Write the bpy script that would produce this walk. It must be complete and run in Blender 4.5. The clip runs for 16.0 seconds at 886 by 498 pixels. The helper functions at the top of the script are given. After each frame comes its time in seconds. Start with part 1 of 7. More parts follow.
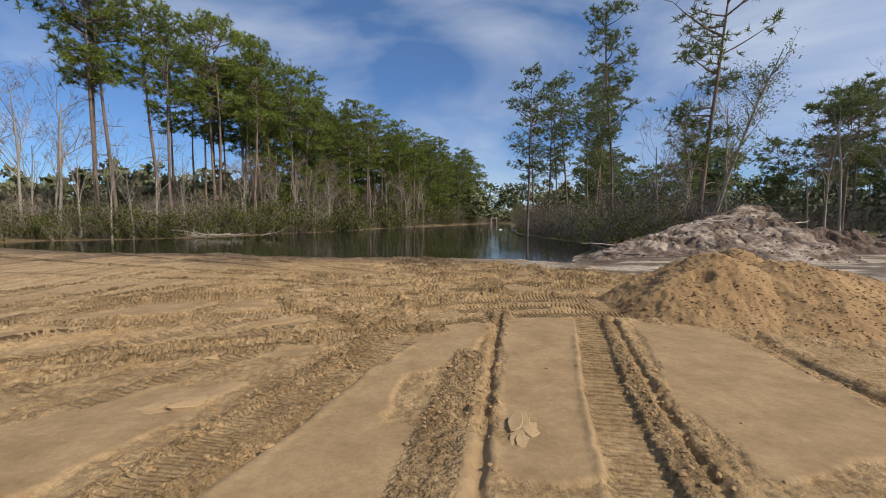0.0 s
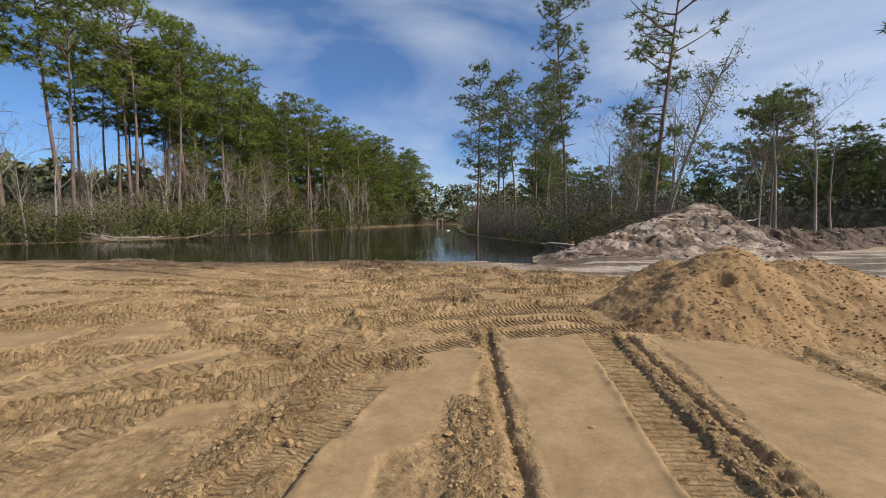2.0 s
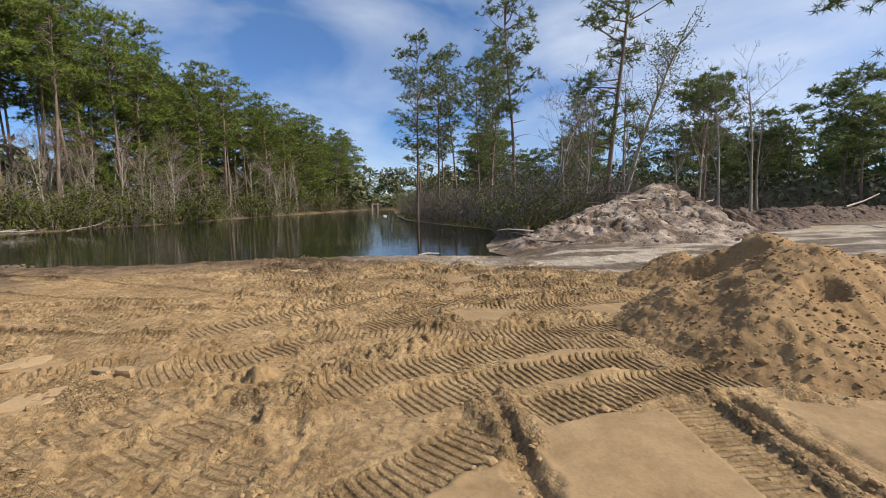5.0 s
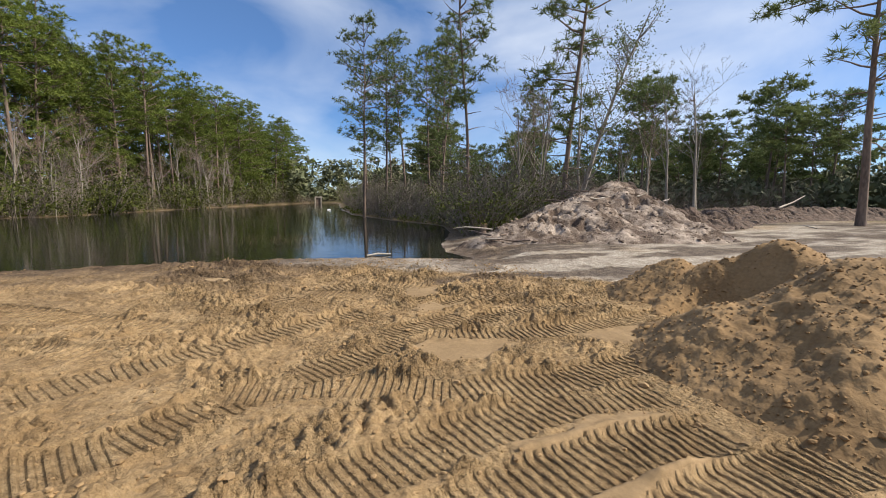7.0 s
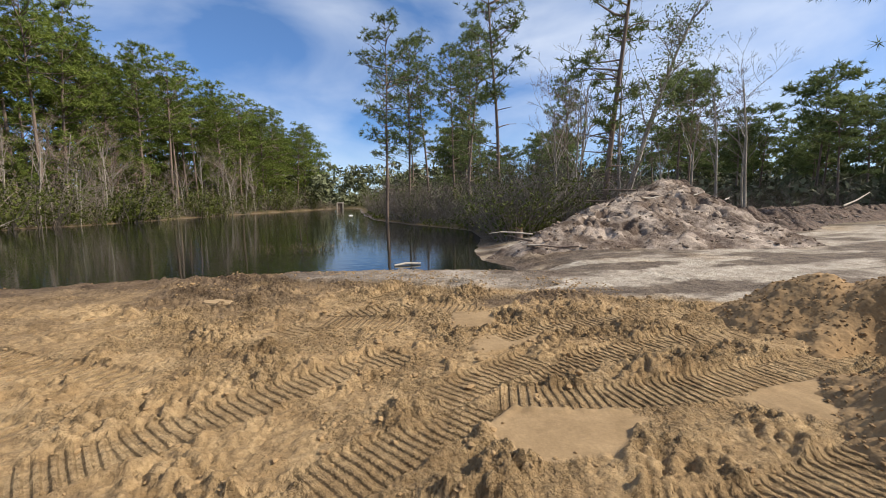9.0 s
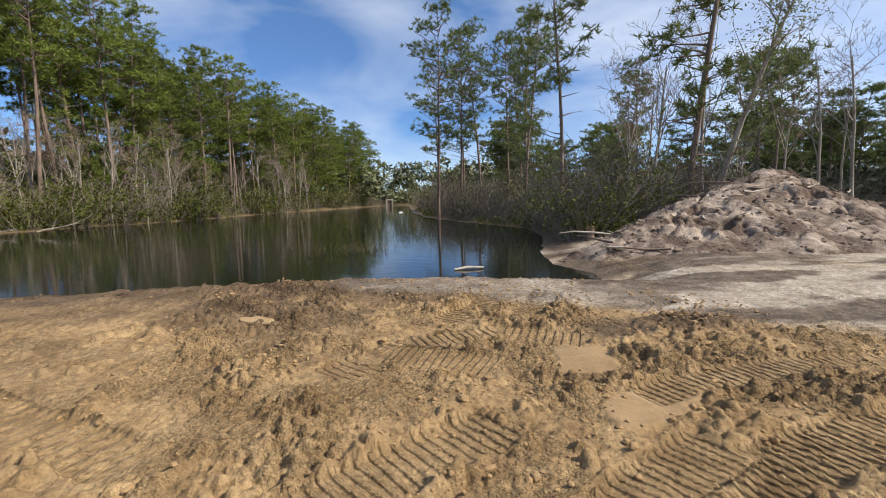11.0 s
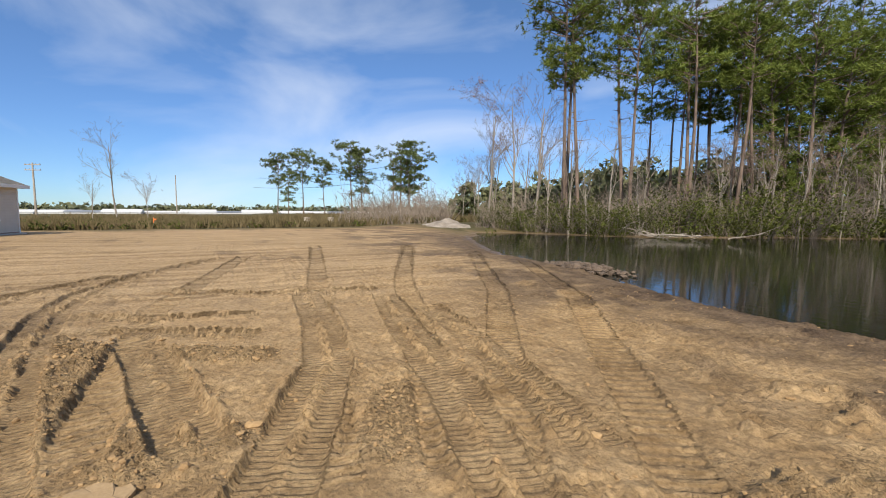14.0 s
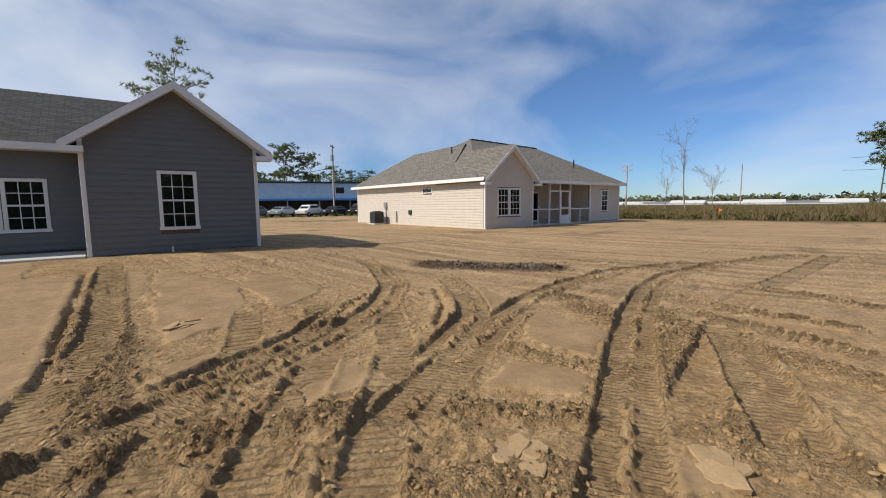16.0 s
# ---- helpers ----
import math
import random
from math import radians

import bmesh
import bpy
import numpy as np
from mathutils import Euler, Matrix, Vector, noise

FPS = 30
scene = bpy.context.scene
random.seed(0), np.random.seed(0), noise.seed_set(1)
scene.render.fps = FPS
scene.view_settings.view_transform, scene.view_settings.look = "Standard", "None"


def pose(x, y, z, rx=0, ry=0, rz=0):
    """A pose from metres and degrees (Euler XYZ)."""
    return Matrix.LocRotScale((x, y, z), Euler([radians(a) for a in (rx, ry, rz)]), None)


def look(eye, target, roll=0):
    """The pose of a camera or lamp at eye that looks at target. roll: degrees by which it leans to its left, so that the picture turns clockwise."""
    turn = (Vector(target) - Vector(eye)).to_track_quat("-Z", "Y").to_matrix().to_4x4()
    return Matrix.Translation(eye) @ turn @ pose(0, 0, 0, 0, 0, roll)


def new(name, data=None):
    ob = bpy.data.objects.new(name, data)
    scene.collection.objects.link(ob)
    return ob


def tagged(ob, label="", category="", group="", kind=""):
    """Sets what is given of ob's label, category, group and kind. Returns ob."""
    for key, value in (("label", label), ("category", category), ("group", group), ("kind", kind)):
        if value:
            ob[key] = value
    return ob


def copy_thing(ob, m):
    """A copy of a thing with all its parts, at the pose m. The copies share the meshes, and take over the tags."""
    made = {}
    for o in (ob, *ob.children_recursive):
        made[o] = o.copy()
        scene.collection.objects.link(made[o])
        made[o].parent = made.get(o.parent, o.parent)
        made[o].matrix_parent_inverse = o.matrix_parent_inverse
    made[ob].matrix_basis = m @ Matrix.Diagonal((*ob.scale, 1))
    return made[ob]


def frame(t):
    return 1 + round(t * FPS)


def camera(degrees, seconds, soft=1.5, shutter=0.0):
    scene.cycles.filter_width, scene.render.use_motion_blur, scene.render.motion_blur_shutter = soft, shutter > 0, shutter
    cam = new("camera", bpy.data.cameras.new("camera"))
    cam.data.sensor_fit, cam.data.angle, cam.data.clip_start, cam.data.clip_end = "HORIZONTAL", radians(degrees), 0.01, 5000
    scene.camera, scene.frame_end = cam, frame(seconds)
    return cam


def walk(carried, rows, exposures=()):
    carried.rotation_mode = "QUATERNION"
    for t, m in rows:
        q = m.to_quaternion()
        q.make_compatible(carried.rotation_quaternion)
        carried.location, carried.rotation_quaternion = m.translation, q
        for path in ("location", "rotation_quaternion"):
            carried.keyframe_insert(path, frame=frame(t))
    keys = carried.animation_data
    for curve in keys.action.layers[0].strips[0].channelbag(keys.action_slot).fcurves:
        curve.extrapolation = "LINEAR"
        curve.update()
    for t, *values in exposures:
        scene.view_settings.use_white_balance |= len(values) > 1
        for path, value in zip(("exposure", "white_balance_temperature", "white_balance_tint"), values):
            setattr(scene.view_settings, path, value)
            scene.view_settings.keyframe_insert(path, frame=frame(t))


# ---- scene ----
cam = camera(91.9, 16.0, soft=1.0)
CAMERA_ROWS = [
    (0.0, pose(0.000, 0.000, 1.650, 85.52, -0.03, -0.00)),
    (0.5, pose(-0.036, 0.402, 1.618, 85.63, 0.13, -2.88)),
    (1.0, pose(-0.101, 0.817, 1.596, 85.64, 0.91, -4.03)),
    (1.5, pose(-0.225, 1.225, 1.571, 85.63, 0.30, -6.66)),
    (2.0, pose(-0.327, 1.653, 1.527, 85.71, 0.06, -7.47)),
    (2.5, pose(-0.407, 2.142, 1.488, 85.58, 0.69, -10.83)),
    (3.0, pose(-0.445, 2.653, 1.476, 84.85, 1.82, -12.74)),
    (3.5, pose(-0.424, 3.121, 1.474, 84.34, 2.10, -13.73)),
    (6.0, pose(-0.113, 5.009, 1.540, 82.99, -0.41, -20.08)),
    (6.5, pose(-0.062, 5.389, 1.527, 82.80, -0.49, -22.74)),
    (7.0, pose(-0.011, 5.799, 1.513, 82.86, -0.27, -23.28)),
    (7.5, pose(0.044, 6.215, 1.497, 82.92, -0.59, -25.63)),
    (8.0, pose(0.112, 6.635, 1.471, 83.19, 1.52, -26.24)),
    (8.5, pose(0.139, 7.029, 1.448, 83.23, 0.69, -26.17)),
    (9.0, pose(0.188, 7.366, 1.441, 83.43, 0.62, -20.60)),
    (11.5, pose(0.216, 9.108, 1.427, 83.09, 0.73, -13.33)),
    (12.0, pose(0.161, 9.418, 1.443, 83.41, 0.24, -10.02)),
    (12.5, pose(0.024, 9.664, 1.457, 84.47, 0.07, -0.11)),
    (13.0, pose(-0.170, 9.765, 1.460, 84.39, 0.28, 14.52)),
    (13.5, pose(-0.324, 9.791, 1.480, 84.87, 0.84, 34.74)),
    (14.0, pose(-0.425, 9.749, 1.491, 85.06, -0.26, 62.76)),
    (14.5, pose(-0.451, 9.650, 1.528, 84.04, -1.05, 86.25)),
    (15.0, pose(-0.386, 9.544, 1.501, 83.75, -0.53, 100.13)),
    (15.5, pose(-0.303, 9.454, 1.498, 83.68, 0.67, 113.60)),
    (16.0, pose(-0.258, 9.376, 1.522, 84.03, 0.62, 128.92)),
]
walk(cam, CAMERA_ROWS, [(0.0, 0.0), (3.0, 0.15), (6.0, 0.30), (12.5, 0.38), (13.5, 0.36), (14.5, 0.10), (16.0, -0.04)])

# ---- world, sun and sky ----
SUN_EL, SUN_X, SUN_Y = radians(42), 0.88, -0.47
world = bpy.data.worlds.new("sky")
scene.world = world
world.use_nodes = True
wn, wl = world.node_tree.nodes, world.node_tree.links
wn.clear()
w_out = wn.new("ShaderNodeOutputWorld")
w_bg = wn.new("ShaderNodeBackground")
w_sky = wn.new("ShaderNodeTexSky")
w_sky.sky_type, w_sky.sun_disc = "NISHITA", False
w_sky.sun_elevation, w_sky.sun_rotation = SUN_EL, math.atan2(SUN_X, SUN_Y)
w_sky.air_density, w_sky.dust_density, w_sky.ozone_density = 1.0, 0.0, 2.2
w_sky.altitude = 900
w_co = wn.new("ShaderNodeTexCoord")
w_map = wn.new("ShaderNodeMapping")
w_map.inputs["Scale"].default_value = (1.3, 1.6, 3.6)
w_map.inputs["Location"].default_value = (2.3, 0.4, 1.1)
w_map.inputs["Rotation"].default_value = (0.25, 0.1, 0.7)
w_noise = wn.new("ShaderNodeTexNoise")
w_noise.inputs["Scale"].default_value, w_noise.inputs["Detail"].default_value = 1.35, 7.0
w_noise.inputs["Distortion"].default_value = 0.5
w_ramp = wn.new("ShaderNodeValToRGB")
w_ramp.color_ramp.elements[0].position, w_ramp.color_ramp.elements[1].position = 0.44, 0.82
w_ramp.color_ramp.elements[0].color, w_ramp.color_ramp.elements[1].color = (0.0, 0.0, 0.0, 1), (0.75, 0.75, 0.75, 1)
w_mix = wn.new("ShaderNodeMix")
w_mix.data_type = "RGBA"
w_mix.inputs["B"].default_value = (6.2, 6.6, 7.2, 1)
w_bg.inputs["Strength"].default_value = 0.125
wl.new(w_co.outputs["Generated"], w_map.inputs["Vector"])
wl.new(w_map.outputs["Vector"], w_noise.inputs["Vector"])
w_dot = wn.new("ShaderNodeVectorMath")
w_dot.operation = "DOT_PRODUCT"
w_dot.inputs[1].default_value = (0.55, -0.78, 0.30)
w_veil = wn.new("ShaderNodeMapRange")
w_veil.inputs["From Min"].default_value, w_veil.inputs["From Max"].default_value = 0.25, 0.80
w_veil.inputs["To Min"].default_value, w_veil.inputs["To Max"].default_value = 0.035, 0.24
w_sum = wn.new("ShaderNodeMath")
wl.new(w_co.outputs["Generated"], w_dot.inputs[0])
wl.new(w_dot.outputs["Value"], w_veil.inputs["Value"])
wl.new(w_noise.outputs["Fac"], w_sum.inputs[0])
wl.new(w_veil.outputs["Result"], w_sum.inputs[1])
wl.new(w_sum.outputs[0], w_ramp.inputs["Fac"])
wl.new(w_ramp.outputs["Color"], w_mix.inputs["Factor"])
w_hue = wn.new("ShaderNodeHueSaturation")
w_hue.inputs["Hue"].default_value, w_hue.inputs["Saturation"].default_value = 0.502, 1.12
wl.new(w_sky.outputs["Color"], w_hue.inputs["Color"])
w_sep = wn.new("ShaderNodeSeparateXYZ")
w_low = wn.new("ShaderNodeMapRange")
w_low.inputs["From Min"].default_value, w_low.inputs["From Max"].default_value = 0.0, 0.55
w_tint = wn.new("ShaderNodeMix")
w_tint.data_type, w_tint.blend_type = "RGBA", "MULTIPLY"
w_tint.inputs["Factor"].default_value = 1.0
w_tint.inputs["B"].default_value = (0.38, 0.54, 0.80, 1)
w_dim = wn.new("ShaderNodeMix")
w_dim.data_type = "RGBA"
wl.new(w_hue.outputs["Color"], w_tint.inputs["A"])
wl.new(w_tint.outputs["Result"], w_dim.inputs["A"])
wl.new(w_co.outputs["Generated"], w_sep.inputs["Vector"])
wl.new(w_sep.outputs["Z"], w_low.inputs["Value"])
wl.new(w_low.outputs["Result"], w_dim.inputs["Factor"])
wl.new(w_hue.outputs["Color"], w_dim.inputs["B"])
wl.new(w_dim.outputs["Result"], w_mix.inputs["A"])
wl.new(w_mix.outputs["Result"], w_bg.inputs["Color"])
wl.new(w_bg.outputs["Background"], w_out.inputs["Surface"])

sun = new("sun", bpy.data.lights.new("sun", "SUN"))
sun.data.energy, sun.data.angle, sun.data.color = 4.8, radians(0.53), (1.0, 0.91, 0.77)
sun.matrix_basis = look((SUN_X * 60, SUN_Y * 60, 60 * math.tan(SUN_EL)), (0, 0, 0))


# ---- materials ----
def nodes_of(name):
    m = bpy.data.materials.new(name)
    m.use_nodes = True
    n = m.node_tree.nodes
    return m, n, m.node_tree.links, n["Principled BSDF"]


def surface(name, dark, light, scale=6.0, rough=0.8, bump=0.3, fine=40.0, metallic=0.0, stretch=(1, 1, 1), spread=0.0, through_light=0.0):
    """A two-scale mottled surface: large patches, fine grain and relief."""
    m, n, l, p = nodes_of(name)
    co = n.new("ShaderNodeTexCoord")
    mp = n.new("ShaderNodeMapping")
    mp.inputs["Scale"].default_value = stretch
    l.new(co.outputs["Object"], mp.inputs["Vector"])
    big, small = n.new("ShaderNodeTexNoise"), n.new("ShaderNodeTexNoise")
    big.inputs["Scale"].default_value, big.inputs["Detail"].default_value = scale, 5
    small.inputs["Scale"].default_value, small.inputs["Detail"].default_value = fine, 4
    mixed = n.new("ShaderNodeMath")
    mixed.operation = "MULTIPLY_ADD"
    mixed.inputs[1].default_value, mixed.inputs[2].default_value = 0.45, 0.0
    add = n.new("ShaderNodeMath")
    add.operation = "MULTIPLY_ADD"
    add.inputs[1].default_value = 0.55
    ramp = n.new("ShaderNodeValToRGB")
    ramp.color_ramp.elements[0].position, ramp.color_ramp.elements[1].position = 0.33, 0.67
    ramp.color_ramp.elements[0].color, ramp.color_ramp.elements[1].color = (*dark, 1), (*light, 1)
    for t in (big, small):
        l.new(mp.outputs["Vector"], t.inputs["Vector"])
    l.new(small.outputs["Fac"], mixed.inputs[0])
    l.new(big.outputs["Fac"], add.inputs[0])
    l.new(mixed.outputs[0], add.inputs[2])
    l.new(add.outputs[0], ramp.inputs["Fac"])
    colour = ramp.outputs["Color"]
    if spread:
        info, hue = n.new("ShaderNodeObjectInfo"), n.new("ShaderNodeHueSaturation")
        geo, both = n.new("ShaderNodeNewGeometry"), n.new("ShaderNodeMath")
        rng = n.new("ShaderNodeMapRange")
        both.operation = "ADD"
        l.new(info.outputs["Random"], both.inputs[0])
        l.new(geo.outputs["Random Per Island"], both.inputs[1])
        l.new(both.outputs[0], rng.inputs["Value"])
        rng.inputs["From Max"].default_value = 2.0
        rng.inputs["To Min"].default_value, rng.inputs["To Max"].default_value = 1 - spread, 1 + spread
        l.new(rng.outputs["Result"], hue.inputs["Value"])
        l.new(colour, hue.inputs["Color"])
        colour = hue.outputs["Color"]
    l.new(colour, p.inputs["Base Color"])
    p.inputs["Roughness"].default_value, p.inputs["Metallic"].default_value = rough, metallic
    if bump:
        b = n.new("ShaderNodeBump")
        b.inputs["Strength"].default_value, b.inputs["Distance"].default_value = bump, 0.02
        l.new(add.outputs[0], b.inputs["Height"])
        l.new(b.outputs["Normal"], p.inputs["Normal"])
    if through_light:
        p.inputs["Specular IOR Level"].default_value = 0.15
        p.inputs["Roughness"].default_value = 0.8
        tr, mx = n.new("ShaderNodeBsdfTranslucent"), n.new("ShaderNodeMixShader")
        mx.inputs["Fac"].default_value = through_light
        l.new(colour, tr.inputs["Color"])
        l.new(p.outputs["BSDF"], mx.inputs[1])
        l.new(tr.outputs["BSDF"], mx.inputs[2])
        l.new(mx.outputs["Shader"], n["Material Output"].inputs["Surface"])
    return m


def soil_material():
    """Worked sandy ground: tan sand, pale washed sand, dark humus and weedy turf by the maps stored on the mesh."""
    m, n, l, p = nodes_of("worked_soil")
    geo = n.new("ShaderNodeNewGeometry")

    def tex(scale, detail=5, rough=0.6):
        t = n.new("ShaderNodeTexNoise")
        t.inputs["Scale"].default_value, t.inputs["Detail"].default_value, t.inputs["Roughness"].default_value = scale, detail, rough
        l.new(geo.outputs["Position"], t.inputs["Vector"])
        return t.outputs["Fac"]

    def ramp(fac, c0, c1, p0=0.35, p1=0.65):
        r = n.new("ShaderNodeValToRGB")
        r.color_ramp.elements[0].position, r.color_ramp.elements[1].position = p0, p1
        r.color_ramp.elements[0].color, r.color_ramp.elements[1].color = (*c0, 1), (*c1, 1)
        l.new(fac, r.inputs["Fac"])
        return r.outputs["Color"]

    def mix(fac, a, b, kind="MIX"):
        x = n.new("ShaderNodeMix")
        x.data_type, x.blend_type = "RGBA", kind
        if isinstance(fac, float):
            x.inputs["Factor"].default_value = fac
        else:
            l.new(fac, x.inputs["Factor"])
        l.new(a, x.inputs["A"])
        l.new(b, x.inputs["B"])
        return x.outputs["Result"]

    def attr(name):
        a = n.new("ShaderNodeAttribute")
        a.attribute_name = name
        return a.outputs["Fac"]

    patches, mid, grain, streak = tex(0.35, 4), tex(2.6, 6), tex(38, 5, 0.7), tex(0.9, 8, 0.7)
    tan = ramp(patches, (0.305, 0.195, 0.092), (0.475, 0.322, 0.165))
    tan = mix(0.55, tan, ramp(mid, (0.235, 0.148, 0.070), (0.52, 0.365, 0.195)))
    turn = n.new("ShaderNodeMapping")
    turn.inputs["Rotation"].default_value, turn.inputs["Scale"].default_value = (0, 0, radians(39)), (2.6, 0.14, 1)
    l.new(geo.outputs["Position"], turn.inputs["Vector"])
    lines = n.new("ShaderNodeTexNoise")
    lines.inputs["Scale"].default_value, lines.inputs["Detail"].default_value = 1.0, 6
    l.new(turn.outputs["Vector"], lines.inputs["Vector"])
    tan = mix(attr("graded"), tan, ramp(lines.outputs["Fac"], (0.27, 0.177, 0.092), (0.54, 0.385, 0.218), 0.37, 0.61))
    tan = mix(attr("packed"), tan, ramp(mid, (0.258, 0.172, 0.089), (0.345, 0.236, 0.127)))
    grey = ramp(mid, (0.30, 0.245, 0.19), (0.56, 0.49, 0.40))
    dark = ramp(mid, (0.045, 0.030, 0.022), (0.14, 0.095, 0.065))
    turf = mix(0.5, ramp(streak, (0.065, 0.055, 0.024), (0.15, 0.12, 0.06)), ramp(patches, (0.045, 0.055, 0.018), (0.125, 0.098, 0.046)))
    col = mix(attr("pale"), tan, grey)
    col = mix(attr("humus"), col, dark)
    col = mix(attr("turf"), col, turf)
    def fade(most, least):
        x = n.new("ShaderNodeMapRange")
        x.inputs["To Min"].default_value, x.inputs["To Max"].default_value = most, least
        l.new(attr("packed"), x.inputs["Value"])
        return x.outputs["Result"]

    col = mix(fade(0.5, 0.36), col, mix(0.6, col, ramp(grain, (0.35, 0.35, 0.35), (1, 1, 1), 0.3, 0.6), "MULTIPLY"))
    col = mix(fade(0.55, 0.20), col, ramp(tex(15, 6, 0.72), (0.52, 0.50, 0.48), (1.28, 1.29, 1.30), 0.40, 0.60), "MULTIPLY")
    l.new(col, p.inputs["Base Color"])
    rr = n.new("ShaderNodeMapRange")
    l.new(attr("wet"), rr.inputs["Value"])
    rr.inputs["To Min"].default_value, rr.inputs["To Max"].default_value = 0.92, 0.35
    l.new(rr.outputs["Result"], p.inputs["Roughness"])
    p.inputs["Specular IOR Level"].default_value = 0.25
    # broken clods where the soil is churned, pressed bars where a tread has run
    clod, bars = n.new("ShaderNodeTexVoronoi"), n.new("ShaderNodeMath")
    clod.inputs["Scale"].default_value, clod.inputs["Detail"].default_value = 21.0, 2.0
    l.new(geo.outputs["Position"], clod.inputs["Vector"])
    wave, shape, soft = n.new("ShaderNodeMath"), n.new("ShaderNodeMapRange"), n.new("ShaderNodeMath")
    wave.operation, bars.operation, soft.operation = "PINGPONG", "MULTIPLY", "MULTIPLY_ADD"
    wave.inputs[1].default_value = 0.5
    l.new(attr("tread_way"), wave.inputs[0])
    shape.inputs["From Min"].default_value, shape.inputs["From Max"].default_value = 0.16, 0.34
    l.new(wave.outputs[0], shape.inputs["Value"])
    soft.inputs[1].default_value = 0.7
    l.new(tex(26, 3), soft.inputs[0])
    l.new(shape.outputs["Result"], soft.inputs[2])
    l.new(soft.outputs[0], bars.inputs[0])
    l.new(attr("tread"), bars.inputs[1])
    last = None
    for height_in, deep, least, most, mask in ((tex(9, 6, 0.65), 0.09, 0.65, 0.12, "packed"), (clod.outputs["Distance"], -0.085, 0.0, 1.0, "churned"),
                                               (bars.outputs[0], 0.055, 1.0, 1.0, "tread"), (grain, 0.022, 0.9, 0.15, "packed")):
        bump_node, less = n.new("ShaderNodeBump"), n.new("ShaderNodeMapRange")
        bump_node.inputs["Distance"].default_value = abs(deep)
        bump_node.invert = deep < 0
        less.inputs["To Min"].default_value, less.inputs["To Max"].default_value = least, most
        l.new(attr(mask), less.inputs["Value"])
        l.new(less.outputs["Result"], bump_node.inputs["Strength"])
        l.new(height_in, bump_node.inputs["Height"])
        if last:
            l.new(last, bump_node.inputs["Normal"])
        last = bump_node.outputs["Normal"]
    l.new(last, p.inputs["Normal"])
    return m


def water_material():
    m, n, l, p = nodes_of("pond_water")
    p.inputs["Base Color"].default_value = (0.010, 0.012, 0.009, 1)
    p.inputs["Roughness"].default_value, p.inputs["IOR"].default_value = 0.035, 1.33
    geo, t, b = n.new("ShaderNodeNewGeometry"), n.new("ShaderNodeTexNoise"), n.new("ShaderNodeBump")
    mp = n.new("ShaderNodeMapping")
    mp.inputs["Scale"].default_value = (0.8, 2.2, 1)
    t.inputs["Scale"].default_value, t.inputs["Detail"].default_value = 2.2, 3
    b.inputs["Strength"].default_value, b.inputs["Distance"].default_value = 0.16, 0.03
    l.new(geo.outputs["Position"], mp.inputs["Vector"])
    l.new(mp.outputs["Vector"], t.inputs["Vector"])
    l.new(t.outputs["Fac"], b.inputs["Height"])
    l.new(b.outputs["Normal"], p.inputs["Normal"])
    return m


def shingle_material(name, dark, light):
    m, n, l, p = nodes_of(name)
    co, br, nz = n.new("ShaderNodeTexCoord"), n.new("ShaderNodeTexBrick"), n.new("ShaderNodeTexNoise")
    br.inputs["Scale"].default_value = 1.0
    br.inputs["Brick Width"].default_value, br.inputs["Row Height"].default_value, br.inputs["Mortar Size"].default_value = 0.33, 0.14, 0.012
    br.inputs["Color1"].default_value, br.inputs["Color2"].default_value = (*dark, 1), (*light, 1)
    br.inputs["Mortar"].default_value = (*[c * 0.5 for c in dark], 1)
    l.new(co.outputs["UV"], br.inputs["Vector"])
    nz.inputs["Scale"].default_value, nz.inputs["Detail"].default_value = 60, 3
    l.new(co.outputs["Object"], nz.inputs["Vector"])
    mx = n.new("ShaderNodeMix")
    mx.data_type, mx.blend_type = "RGBA", "OVERLAY"
    mx.inputs["Factor"].default_value = 0.5
    l.new(br.outputs["Color"], mx.inputs["A"])
    l.new(nz.outputs["Color"], mx.inputs["B"])
    l.new(mx.outputs["Result"], p.inputs["Base Color"])
    b = n.new("ShaderNodeBump")
    b.inputs["Strength"].default_value, b.inputs["Distance"].default_value = 0.6, 0.01
    l.new(br.outputs["Fac"], b.inputs["Height"])
    b.invert = True
    l.new(b.outputs["Normal"], p.inputs["Normal"])
    p.inputs["Roughness"].default_value = 0.92
    return m


def plain(name, colour, rough=0.5, metallic=0.0, **more):
    return surface(name, tuple(c * 0.88 for c in colour), colour, 3.0, rough, 0.06, 60.0, metallic, **more)


SOIL = soil_material()
WATER = water_material()
BARK = surface("pine_bark", (0.075, 0.055, 0.043), (0.27, 0.195, 0.15), 3.0, 0.95, 0.9, 16.0, stretch=(1, 1, 0.25))
BARK_PALE = surface("grey_bark", (0.16, 0.135, 0.11), (0.42, 0.37, 0.31), 2.0, 0.95, 0.5, 20.0, stretch=(1, 1, 0.3))
TWIG = surface("bare_twigs", (0.11, 0.088, 0.070), (0.30, 0.245, 0.195), 1.5, 0.95, 0.2, 20.0, spread=0.35)
NEEDLE = surface("pine_needles", (0.090, 0.130, 0.026), (0.240, 0.278, 0.062), 0.5, 0.55, 0.0, 6.0, spread=0.40, through_light=0.32)
NEEDLE_BLUE = surface("shaded_pine_needles", (0.090, 0.122, 0.044), (0.205, 0.235, 0.090), 0.5, 0.55, 0.0, 6.0, spread=0.35, through_light=0.3)
LEAF = surface("shrub_leaves", (0.045, 0.062, 0.014), (0.150, 0.158, 0.038), 1.2, 0.5, 0.0, 8.0, spread=0.45, through_light=0.25)
